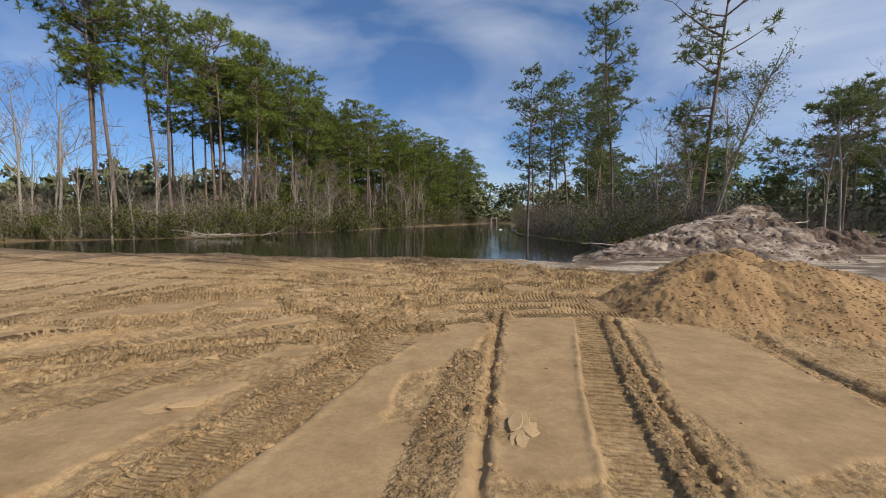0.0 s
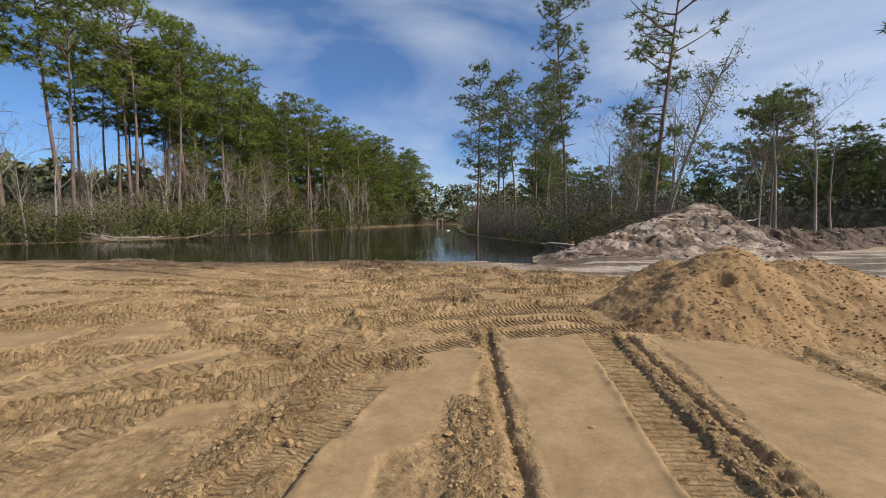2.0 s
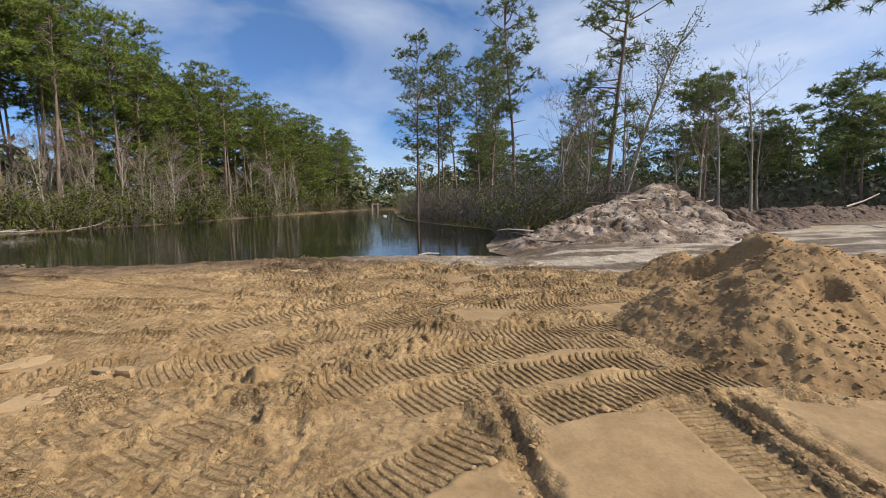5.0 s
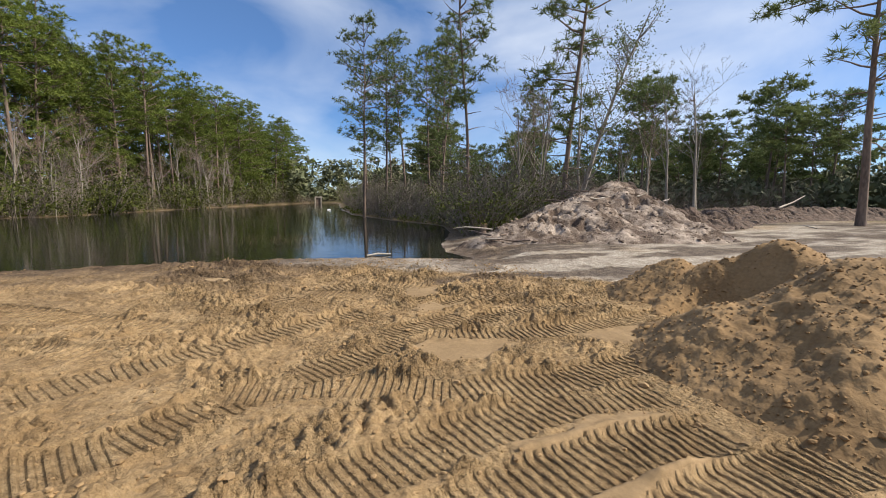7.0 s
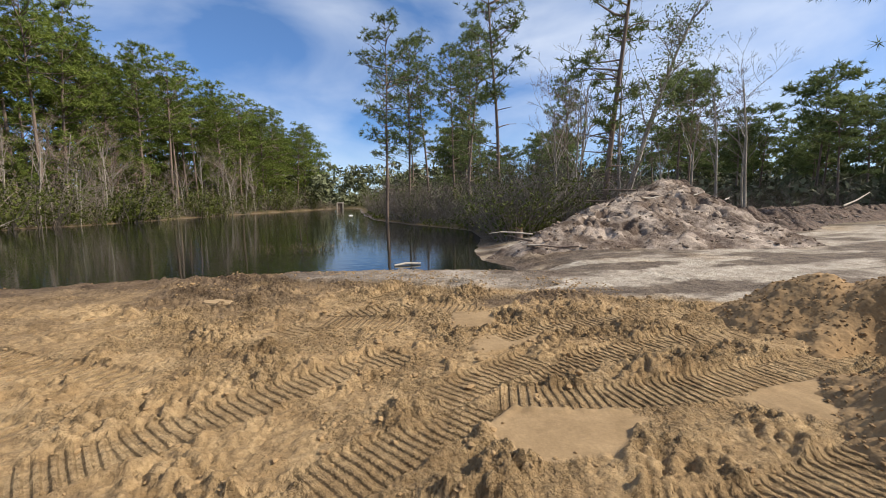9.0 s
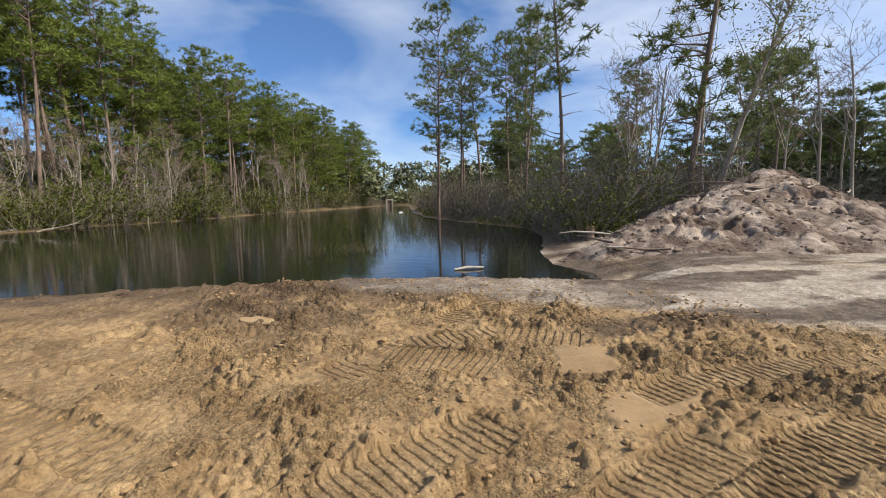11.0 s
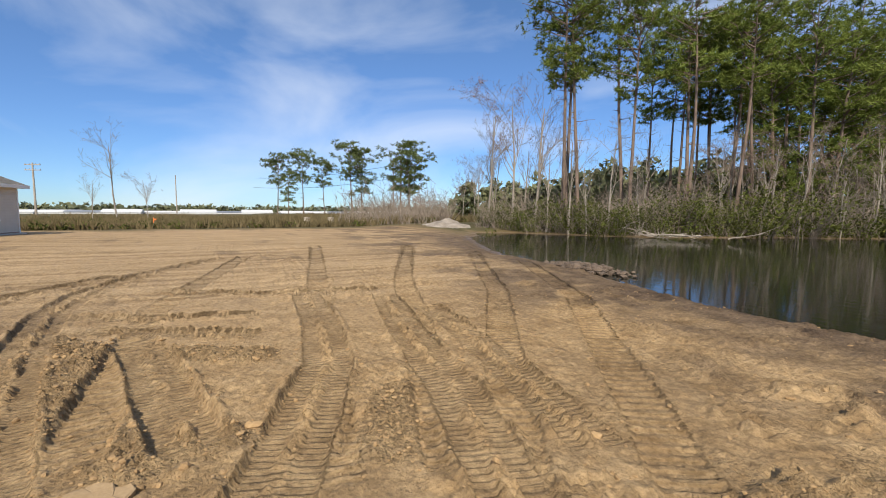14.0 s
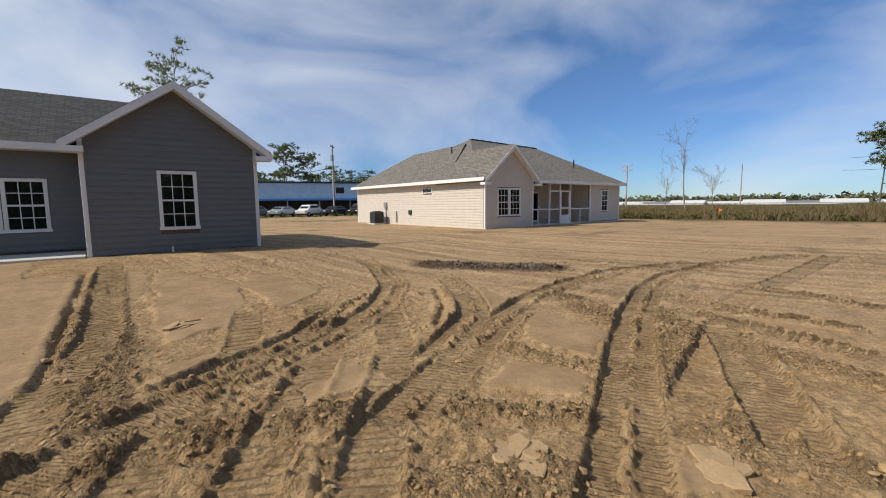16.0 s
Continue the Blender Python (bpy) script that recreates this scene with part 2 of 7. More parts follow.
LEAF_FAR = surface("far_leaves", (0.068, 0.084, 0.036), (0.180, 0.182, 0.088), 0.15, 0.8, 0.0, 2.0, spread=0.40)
RED_BUD = surface("red_spring_buds", (0.15, 0.085, 0.06), (0.27, 0.165, 0.115), 1.0, 0.8, 0.0, 8.0, spread=0.3)
WEED = surface("dry_weeds", (0.065, 0.055, 0.024), (0.19, 0.145, 0.078), 0.8, 0.9, 0.0, 8.0, spread=0.45, through_light=0.2)
CLOD = surface("sand_clods", (0.22, 0.137, 0.063), (0.37, 0.245, 0.120), 3.0, 0.95, 0.6, 50.0, spread=0.18)
CLOD_DARK = surface("dark_soil_clods", (0.055, 0.040, 0.029), (0.18, 0.130, 0.092), 3.0, 0.95, 0.6, 50.0, spread=0.3)
CLOD_SPOIL = surface("spoil_clods", (0.10, 0.068, 0.047), (0.25, 0.185, 0.135), 2.0, 0.95, 0.6, 40.0, spread=0.3)
PILE_SAND = surface("dug_sand", (0.19, 0.112, 0.047), (0.335, 0.212, 0.098), 1.6, 0.95, 1.0, 26.0)
CRUST = surface("dried_sand_crust", (0.29, 0.192, 0.098), (0.40, 0.28, 0.150), 4.0, 0.9, 0.4, 45.0)
WOOD_GREY = surface("weathered_wood", (0.20, 0.165, 0.13), (0.50, 0.44, 0.37), 3.0, 0.9, 0.5, 30.0, stretch=(1, 1, 0.2))
SIDING_BEIGE = plain("beige_vinyl", (0.60, 0.545, 0.475), 0.5)
SIDING_GREY = plain("grey_vinyl", (0.155, 0.160, 0.160), 0.5)
TRIM_WHITE = plain("white_trim", (0.80, 0.80, 0.79), 0.45)
SHINGLE_BROWN = shingle_material("weathered_shingles", (0.125, 0.115, 0.098), (0.20, 0.185, 0.160))
SHINGLE_DARK = shingle_material("charcoal_shingles", (0.026, 0.027, 0.028), (0.052, 0.053, 0.055))
CONCRETE = surface("concrete", (0.42, 0.40, 0.36), (0.58, 0.56, 0.52), 2.0, 0.9, 0.3, 40.0)
BRICK_RED = surface("red_brick_base", (0.13, 0.055, 0.04), (0.24, 0.11, 0.08), 4.0, 0.9, 0.4, 30.0)
METAL_DARK = plain("dark_green_metal", (0.035, 0.045, 0.042), 0.5, 0.4)
METAL_GREY = plain("galvanised_metal", (0.42, 0.43, 0.44), 0.45, 0.7)
BLUE_ROOF = plain("blue_roof_metal", (0.10, 0.27, 0.60), 0.4)
STUCCO = surface("pale_metal_wall", (0.42, 0.42, 0.40), (0.55, 0.55, 0.53), 1.0, 0.7, 0.1, 20.0)
BROWN_WALL = surface("brown_wall", (0.075, 0.055, 0.042), (0.13, 0.095, 0.075), 1.0, 0.8, 0.1, 20.0)
TYRE = plain("tyre_rubber", (0.02, 0.02, 0.02), 0.9)
PINK = plain("pink_plastic", (0.75, 0.36, 0.36), 0.6)
ORANGE = plain("orange_plastic", (0.80, 0.22, 0.05), 0.6)


def glass_material(name, tint):
    m, n, l, p = nodes_of(name)
    p.inputs["Base Color"].default_value = (*tint, 1)
    p.inputs["Roughness"].default_value, p.inputs["IOR"].default_value = 0.02, 1.5
    return m


GLASS = glass_material("dark_window_glass", (0.006, 0.010, 0.010))


# ---- building helpers ----
def mesh_from(name, verts, faces, material, smooth=False):
    me = bpy.data.meshes.new(name)
    me.from_pydata(verts, [], faces)
    me.materials.append(material)
    if smooth:
        me.polygons.foreach_set("use_smooth", [True] * len(me.polygons))
    me.update()
    return me


def thing(name, m, label, category, group="", kind=""):
    ob = new(name)
    ob.empty_display_size = 0.3
    ob.matrix_basis = m
    return tagged(ob, label, category, group, kind)


def part_mesh(name, me, parent, label="", m=None):
    ob = new(name, me)
    ob.parent = parent
    if m is not None:
        ob.matrix_basis = m
    if label:
        ob["label"] = label
    return ob


def part(name, bm, material, parent, label="", m=None):
    me = bpy.data.meshes.new(name)
    bm.to_mesh(me)
    bm.free()
    me.materials.append(material)
    return part_mesh(name, me, parent, label, m)


def box_bm(x0, y0, z0, x1, y1, z1, bevel=0.0, bm=None):
    bm = bm or bmesh.new()
    r = bmesh.ops.create_cube(bm, size=1.0, matrix=Matrix.LocRotScale(((x0 + x1) / 2, (y0 + y1) / 2, (z0 + z1) / 2), None, (x1 - x0, y1 - y0, z1 - z0)))
    if bevel:
        es = list({e for v in r["verts"] for e in v.link_edges})
        bmesh.ops.bevel(bm, geom=es, offset=bevel, segments=1, affect="EDGES")
    return bm


def hashed(i, j, seed):
    h = np.sin(i * 127.1 + j * 311.7 + seed * 74.7) * 43758.5453
    return h - np.floor(h)


def vnoise(x, y, seed=0):
    i, j = np.floor(x), np.floor(y)
    u, v = x - i, y - j
    u, v = u * u * (3 - 2 * u), v * v * (3 - 2 * v)
    a, b = hashed(i, j, seed), hashed(i + 1, j, seed)
    c, d = hashed(i, j + 1, seed), hashed(i + 1, j + 1, seed)
    return a + (b - a) * u + (c - a) * v + (a - b - c + d) * u * v


def fbm(x, y, octaves=4, seed=0):
    total, amp, norm = 0.0, 1.0, 0.0
    for o in range(octaves):
        total = total + amp * vnoise(x * 2 ** o, y * 2 ** o, seed + o)
        norm, amp = norm + amp, amp * 0.5
    return total / norm


def lumps(x, y, cell, seed=0):
    """Rounded clods of random size, one to a cell."""
    x, y = x / cell, y / cell
    i, j = np.floor(x), np.floor(y)
    best = np.zeros_like(x)
    for di in (-1, 0, 1):
        for dj in (-1, 0, 1):
            a, b = i + di, j + dj
            r = 0.25 + 0.5 * hashed(a, b, seed + 2)
            cx, cy = a + hashed(a, b, seed), b + hashed(a, b, seed + 1)
            q = 1 - ((x - cx) ** 2 + (y - cy) ** 2) / (r * r)
            best = np.maximum(best, np.sqrt(np.maximum(q, 0)) * r)
    return best


def smooth(a, b, x):
    t = np.clip((x - a) / (b - a), 0, 1)
    return t * t * (3 - 2 * t)


def along(x, y, pts):
    """Distance from a polyline (signed to its left), and the way along it."""
    best, side, way, run = np.full_like(x, 1e9), np.zeros_like(x), np.zeros_like(x), 0.0
    for (ax, ay), (bx, by) in zip(pts[:-1], pts[1:]):
        dx, dy = bx - ax, by - ay
        n = math.hypot(dx, dy)
        s = np.clip(((x - ax) * dx + (y - ay) * dy) / (n * n), 0, 1)
        ex, ey = x - ax - s * dx, y - ay - s * dy
        d = np.hypot(ex, ey)
        near = d < best
        best = np.where(near, d, best)
        side = np.where(near, np.sign(dx * ey - dy * ex), side)
        way = np.where(near, run + s * n, way)
        run += n
    return best, side, way, run


def inside(x, y, pts):
    """Distance to a closed outline, negative inside."""
    d, _, _, _ = along(x, y, list(pts) + [pts[0]])
    odd = np.zeros(x.shape, bool)
    for (ax, ay), (bx, by) in zip(pts, list(pts[1:]) + [pts[0]]):
        if ay != by:
            odd ^= ((ay > y) != (by > y)) & (x < (bx - ax) * (y - ay) / (by - ay) + ax)
    return np.where(odd, -d, d)


# ---- the lie of the land ----
WATER_Z = -0.35
POND = [(-33, 30.0), (-27, 25.6), (-20, 22.0), (-14.9, 19.9), (-11.4, 19.6), (-9.2, 19.1), (-6.4, 18.4), (-3, 17.9), (0.5, 17.8), (2.5, 17.3),
        (4.3, 16.6), (5.3, 16.0), (5.9, 17.2), (5.6, 18.6), (6.2, 20.3), (7.6, 22.9), (9.2, 26), (9.9, 31.5), (8.6, 38.5), (8.2, 45), (8.6, 52), (12, 75), (17, 106),
        (12, 108), (7.9, 98), (-6.7, 71), (-13, 53), (-16.5, 48), (-19, 43), (-21.5, 38.5), (-24.5, 36), (-28, 34.4), (-31.5, 33)]
# machine tracks with cleat bars: width, bar depth, spacing of bars, centre line
CLEATS_A = [(0.44, 0.035, 0.068, [(-1.9, 8.4), (-1.32, 8.62), (-0.87, 8.77), (-0.29, 9.14), (0.17, 9.42)]), (0.44, 0.035, 0.068, [(-0.4, 7.68), (0.14, 7.86), (1.05, 8.09), (2.0, 8.18), (2.85, 8.02)]),
            (0.42, 0.040, 0.068, [(0.2, 7.28), (0.97, 7.51), (1.94, 7.55), (2.76, 7.44)]), (0.44, 0.045, 0.068, [(1.1, 6.9), (2.08, 7.04), (2.84, 7.03), (3.34, 6.93)]),
            (0.40, 0.035, 0.068, [(-0.3, 9.35), (0.52, 9.11), (1.31, 8.67), (2.25, 8.5), (3.71, 8.6), (4.76, 8.73)]), (0.44, 0.035, 0.072, [(-1.8, 9.75), (-1.22, 10.06), (-0.79, 10.21), (-0.17, 10.54), (0.38, 10.83), (1.24, 11.19)])]
CLEATS_B = [(0.42, 0.040, 0.068, [(0.17, 9.42), (0.74, 9.66), (1.44, 9.99), (2.0, 10.3), (2.77, 10.4), (3.87, 10.46), (4.72, 10.31)]), (0.42, 0.035, 0.068, [(1.6, 10.08), (1.9, 9.9), (2.35, 9.72), (3.0, 9.61), (4.11, 9.57), (5.5, 9.59)]),
            (0.44, 0.020, 0.085, [(0.08, 12.16), (0.95, 12.77), (1.86, 12.87), (2.6, 12.3)]), (0.50, 0.018, 0.075, [(0.6, 12.6), (1.1, 12.29), (1.5, 11.95)]),
            (0.40, 0.030, 0.075, [(1.3, 13.4), (2.03, 13.93), (2.5, 14.4)]), (0.40, 0.030, 0.075, [(2.2, 13.2), (2.9, 14.0), (3.3, 14.5)]), (0.40, 0.035, 0.07, [(-1.8, 5.45), (-0.66, 6.12), (0.12, 6.44), (0.78, 6.81)]),
            (0.34, 0.025, 0.075, [(2.2, 11.2), (2.83, 11.31), (3.97, 11.34), (6.22, 10.82)]), (0.34, 0.028, 0.068, [(1.1, 10.12), (1.7, 10.42), (2.38, 10.64)])]
# twin-lane tyre tracks with fine tread bars and a crumbled ridge between the lanes: width, sink, line
TREADS = [(0.46, 0.036, [(-1.9, 8.95), (-2.46, 8.8), (-3.15, 8.6), (-4.46, 8.26), (-6.21, 7.85), (-8.38, 7.51), (-10.09, 7.54), (-12.91, 8.26), (-15.7, 9.7)]),
          (0.50, 0.036, [(-2.2, 7.33), (-3.38, 6.94), (-4.93, 6.53), (-6.59, 6.22), (-7.99, 6.22), (-9.98, 6.44), (-12.46, 7.59)]), (0.44, 0.038, [(-6.09, 8.9), (-4.99, 9.18), (-4.13, 9.35), (-3.3, 9.58)]),
          (0.46, 0.036, [(-0.9, 5.95), (-1.62, 5.75), (-2.28, 5.62), (-3.36, 5.25), (-4.66, 4.59), (-5.83, 3.64), (-6.91, 2.08), (-7.45, 0.86)]), (0.34, 0.030, [(-1.3, 5.46), (-2.19, 5.26), (-3.11, 4.92), (-4.2, 4.2)]),
          (0.44, 0.036, [(-3.31, 6.72), (-4.21, 6.39), (-5.09, 6.02), (-6.08, 5.16), (-7.23, 3.82)]), (0.48, 0.036, [(-1.9, 9.65), (-2.53, 9.85), (-2.94, 10.0), (-3.62, 10.27), (-4.63, 10.65), (-6.21, 10.89), (-8.78, 11.08)]),
          (0.44, 0.030, [(-1.9, 11.0), (-2.54, 11.19), (-3.61, 11.49), (-5.18, 11.74), (-7.71, 12.31)]), (0.40, 0.026, [(-2.2, 11.85), (-4.46, 12.31), (-6.7, 12.65)]), (0.34, 0.026, [(-8.0, 7.78), (-7.23, 9.17), (-7.11, 10.27)]),
          (0.34, 0.026, [(-7.04, 8.13), (-6.27, 9.46), (-5.95, 10.16)]), (0.40, 0.026, [(-9.87, 8.64), (-8.57, 10.48), (-8.2, 12.5)])]
CLEATS_E = [(0.38, 0.034, 0.12, [(-1.4, 10.6), (-7, 14.3), (-14, 18.0)]), (0.38, 0.034, 0.12, [(-0.9, 11.3), (-6, 15.3), (-11, 18.0)]), (0.40, 0.032, 0.12, [(-2.4, 10.9), (-9, 13.2), (-18, 17)]),
            (0.40, 0.034, 0.12, [(-2.6, 10.2), (-9, 11.4), (-20, 13.4)]), (0.38, 0.028, 0.12, [(-3.4, 8.9), (-8, 8.8), (-16, 10.4)])]
CLEATS_D = CLEATS_E + [(0.36, 0.018, 0.16, [(-0.85, 7.57), (-2.91, 5.63), (-4.07, 3.82)]), (0.36, 0.018, 0.16, [(-1.3, 8.0), (-3.4, 6.2), (-5.0, 4.3)]), (0.34, 0.018, 0.15, [(-0.6, 7.0), (-2.3, 5.0), (-3.2, 3.4)]),
            (0.40, 0.020, 0.09, [(-0.5, 5.5), (-1.5, 3.3), (-2.13, 0.87), (-2.83, -1.72)]), (0.38, 0.03, 0.10, [(2.31, 6.74), (1.51, 3.83), (1.05, 1.9)])]
# plain wheel ruts and scraped furrows: half width, depth, height of the turned-up edge, line
RUTS = [(0.05, 0.05, 0.035, [(1.03, 7.5), (0.52, 4.56), (0.15, 2.0)]), (0.05, 0.045, 0.035, [(2.72, 6.84), (1.96, 3.83), (1.5, 1.9)]), (0.09, 0.06, 0.05, [(4.4, 6.4), (4.08, 4.75), (3.8, 3.0)]),
        (0.06, 0.05, 0.03, [(-0.6, 4.72), (-0.76, 4.66), (-1.26, 2.77), (-2.24, -0.8)]), (0.05, 0.04, 0.03, [(-2.31, 0.36), (-1.71, 2.92), (-1.36, 4.17)]), (0.05, 0.05, 0.05, [(-3.25, 4.71), (-4.21, 4.28), (-5.11, 3.89)]), (0.09, 0.03, 0.03, [(5.6, 5.9), (5.0, 4.2), (4.6, 2.5)]), (0.06, 0.06, 0.06, [(-4.25, 6.05), (-5.23, 5.35), (-6.12, 4.44)])]
# bands of churned clods: half width, height, line
CHURN = [(0.20, 0.05, [(0.3, 4.9), (0.03, 3.38), (-0.2, 1.8)]), (0.30, 0.05, [(-0.8, 6.6), (-1.2, 3.95), (-1.7, 2.0)]), (0.16, 0.035, [(2.55, 6.84), (1.76, 3.83), (1.35, 1.9)]),
         (0.22, 0.12, [(-0.1, 5.9), (-0.58, 6.05), (-0.9, 6.25), (-1.3, 6.46), (-1.73, 6.74), (-2.29, 7.16)]), (0.22, 0.06, [(1.0, 7.6), (0.85, 6.6)]), (0.17, 0.10, [(-2.71, 7.57), (-2.9, 7.94), (-3.17, 8.37)]),
         (0.32, 0.05, [(-2.4, -0.22), (-1.74, 2.31), (-1.4, 3.98), (-1.05, 4.85)]), (0.26, 0.07, [(-5.47, 8.43), (-4.19, 8.76), (-3.58, 9.04), (-3.36, 9.3), (-3.46, 9.66)]), (0.15, 0.07, [(-4.11, 7.13), (-3.99, 7.64), (-4.04, 8.06)]),
         (0.34, 0.08, [(-6.66, 6.67), (-5.78, 7.73)]), (0.26, 0.08, [(-6.4, 8.09), (-5.49, 8.78)]), (0.26, 0.08, [(-5.56, 9.29), (-5.34, 9.62), (-5.15, 10.01)]), (0.26, 0.06, [(-1.9, 8.05), (-2.32, 8.39)]),
         (0.24, 0.05, [(-2.9, 10.65), (-3.6, 11.0)]), (0.5, 0.10, [(-8.3, 2.6), (-9.5, 5.0)])]
PADS = [[(0.98, 6.93), (2.19, 6.6), (1.21, 2.4), (0.34, 2.4)], [(-0.23, 6.3), (0.81, 6.5), (0.31, 4.8), (-0.75, 4.0)], [(1.36, 9.65), (1.69, 9.85), (2.24, 9.6), (2.35, 9.35), (1.85, 9.11), (1.33, 9.26)],
        [(3.0, 9.4), (4.1, 9.35), (4.1, 8.96), (3.39, 8.8)], [(1.78, 11.05), (2.55, 11.4), (2.65, 11.0), (1.9, 10.8)], [(2.13, 12.25), (2.65, 12.18), (2.42, 11.6), (1.91, 11.7)], [(1.25, 7.86), (2.19, 7.9), (2.55, 7.7), (1.5, 7.6)], [(1.4, 7.34), (2.45, 7.36), (2.5, 7.13), (1.9, 7.04)]]
PADS_W = [[(-3.04, 7.44), (-3.78, 7.36), (-3.85, 8.08), (-3.35, 8.18)], [(-4.48, 7.14), (-5.74, 6.64), (-5.26, 7.82), (-4.26, 8.01)], [(-5.12, 8.31), (-5.3, 8.83), (-4.19, 9.12), (-4.22, 8.56)],
          [(-0.6, 3.2), (-1.9, -3.6), (-0.6, -3.6), (0.4, 3.0)], [(2.9, 6.5), (3.9, 6.2), (3.7, 3.0), (2.0, 2.4), (2.1, 3.7)]]
PADS_S = [[(-1.68, 4.85), (-2.24, 4.79), (-2.75, 4.8), (-1.95, 5.42), (-1.52, 5.45)], [(-2.2, 2.76), (-3.23, -0.18), (-3.87, 1.64), (-2.92, 3.93), (-1.94, 4.09)], [(-4.48, 0.86), (-4.84, 2.99), (-3.52, 3.74), (-3.76, 2.07)],
          [(-2.13, 6.25), (-2.99, 5.44), (-2.67, 6.76), (-1.84, 6.57)], [(-2.91, 6.19), (-4.01, 6.12), (-3.62, 6.29), (-2.93, 6.57)], [(-4.83, 5.92), (-6.62, 5.09), (-5.98, 6.04), (-4.33, 6.55)],
          [(-0.74, -1.28), (-2.01, -0.24), (-0.78, 4.5), (-0.4, 4.51)], [(-2.31, -0.72), (-3.06, -0.34), (-2.38, 1.78), (-1.98, 1.83)], [(-2.53, 8.89), (-2.91, 8.99), (-3.09, 9.39), (-2.9, 9.37)]]


def land(x, y):
    """Height of the ground without small relief, and the signed distance from the pond's edge."""
    wob = 0.5 * (fbm(x * 0.9, y * 0.9, 3, 5) - 0.5) + 1.0 * (fbm(x * 0.23, y * 0.23, 2, 9) - 0.5)
    d = inside(x, y, POND) + wob * smooth(2, 12, np.hypot(x - 3, y - 12) - 4) + 0.25 * (fbm(x * 2, y * 2, 3, 3) - 0.5)
    near = smooth(26, 20, y) * smooth(9, 5, x)
    width = 1.5 * near + 2.6 * (1 - near)
    z = 0.035 * (fbm(x * 0.5, y * 0.5, 3, 1) - 0.5)
    z = z + 0.32 * smooth(9.5, 3.5, np.hypot((x + 2.5) * 0.6, y + 5.0)) + 0.12 * smooth(16, 8, np.hypot(x + 25, y + 8))
    z = z + 0.35 * smooth(2, 9, d) * (1 - near) * smooth(18, 30, y)
    z = z * smooth(-0.1, width, d) + WATER_Z * (1 - smooth(0, width, d))
    z = z - 1.3 * smooth(0, 6, -d)
    return z, d


def ground_fields(x, y):
    z, d = land(x, y)
    lot = smooth(-44, -36, x) * smooth(60, 30, np.abs(x)) * smooth(-55, -45, y)
    pale_edge = fbm(x * 0.8, y * 0.8, 4, 21)
    sand_line, _, _, _ = along(x, y, [(1.2, 16.2), (3.2, 15.2), (5.2, 13.6), (7.5, 12.6), (12, 11.5), (20, 13), (28, 15)])
    reach = 1.0 + 0.16 * np.clip(x - 2, 0, 30)
    pale = smooth(reach + 0.4, reach - 0.35, sand_line + 1.0 * (pale_edge - 0.5)) * smooth(8.6, 10.6, y + 0.4 * np.maximum(x - 6, 0))
    humus = smooth(0.56, 0.74, fbm(x * 0.7 + 3, y * 0.7, 5, 31)) * smooth(-3, 1, x * 0.2 + y - 14.5) * 0.9
    humus = np.maximum(humus, smooth(3.9, 1.3, d + 2.6 * (fbm(x * 0.7, y * 1.6, 4, 35) - 0.5)) * smooth(4.5, 1, x) * 0.8)
    humus = np.maximum(humus, smooth(0.52, 0.70, fbm(x * 0.45, y * 0.9, 5, 37)) * smooth(9, 13, x) * 0.9)
    humus = np.maximum(humus, smooth(0.66, 0.80, fbm(x * 0.4, y * 0.8, 5, 39)) * 0.45 * smooth(-6, -9, x))
    humus = np.maximum(humus, 0.72 * smooth(0.45, 0.60, fbm(x * 0.8, y * 0.8 + 0.3 * x, 5, 43)) * smooth(11.8, 14.8, y + 0.1 * x) * smooth(3.5, 0.5, x))
    humus = np.maximum(humus, 0.8 * smooth(0.515, 0.575, fbm(x * 0.55 + 0.2 * y, y * 1.25, 6, 45)) * smooth(2.5, 5, x) * smooth(10, 12, y))
    foot, _, _, _ = along(x, y, [(4.6, 16.9), (7.5, 16.9), (10.5, 16.6), (14.5, 17.2)])
    humus = np.maximum(humus, 0.85 * smooth(1.3, 0.3, foot + 2.4 * (fbm(x * 0.7, y * 1.6, 4, 47) - 0.5)))
    ruts, _, _, _ = along(x, y, [(3.0, 12.5), (4.6, 12.6), (7.0, 12.0), (9.5, 11.5)])
    humus = np.maximum(humus, 0.8 * smooth(0.42, 0.18, ruts + 0.4 * (fbm(x * 1.6, y * 3, 3, 49) - 0.5)))
    clump, _, _, _ = along(x, y, [(-8.3, 2.6), (-9.5, 5.0)])
    humus = np.maximum(humus, smooth(0.8, 0.35, clump) * 0.8)
    bank = smooth(0.1, 1.0, d) * np.maximum(smooth(23, 29, y + 0.35 * np.minimum(x + 8, 0) * 0), smooth(16, 22, x) * smooth(17, 26, y))
    turf = np.maximum(bank, smooth(-38, -43, x + 2.0 * (fbm(x * 0.1, y * 0.2, 3, 41) - 0.5) * 4))
    turf = np.maximum(turf, np.maximum(smooth(30, 40, x), smooth(-40, -46, y)))
    pale = np.maximum(pale, smooth(4.2, 5.6, x + 0.8 * (pale_edge - 0.5)) * smooth(11.4, 13.2, y + 0.5 * np.maximum(x - 6, 0)) * (0.55 + 0.45 * smooth(0.35, 0.55, pale_edge)))
    pale = pale * (1 - turf) * smooth(25, 20.5, y)
    humus = np.maximum(humus, 0.8 * smooth(2.4, 0.6, d + 1.0 * (fbm(x, y, 3, 57) - 0.5)) * smooth(19.5, 23, y))
    # relief only near the walk
    rough = 0.25 + 0.75 * smooth(7.0, 8.5, y + 0.25 * np.abs(x - 2)) * smooth(-3.5, -0.8, x)
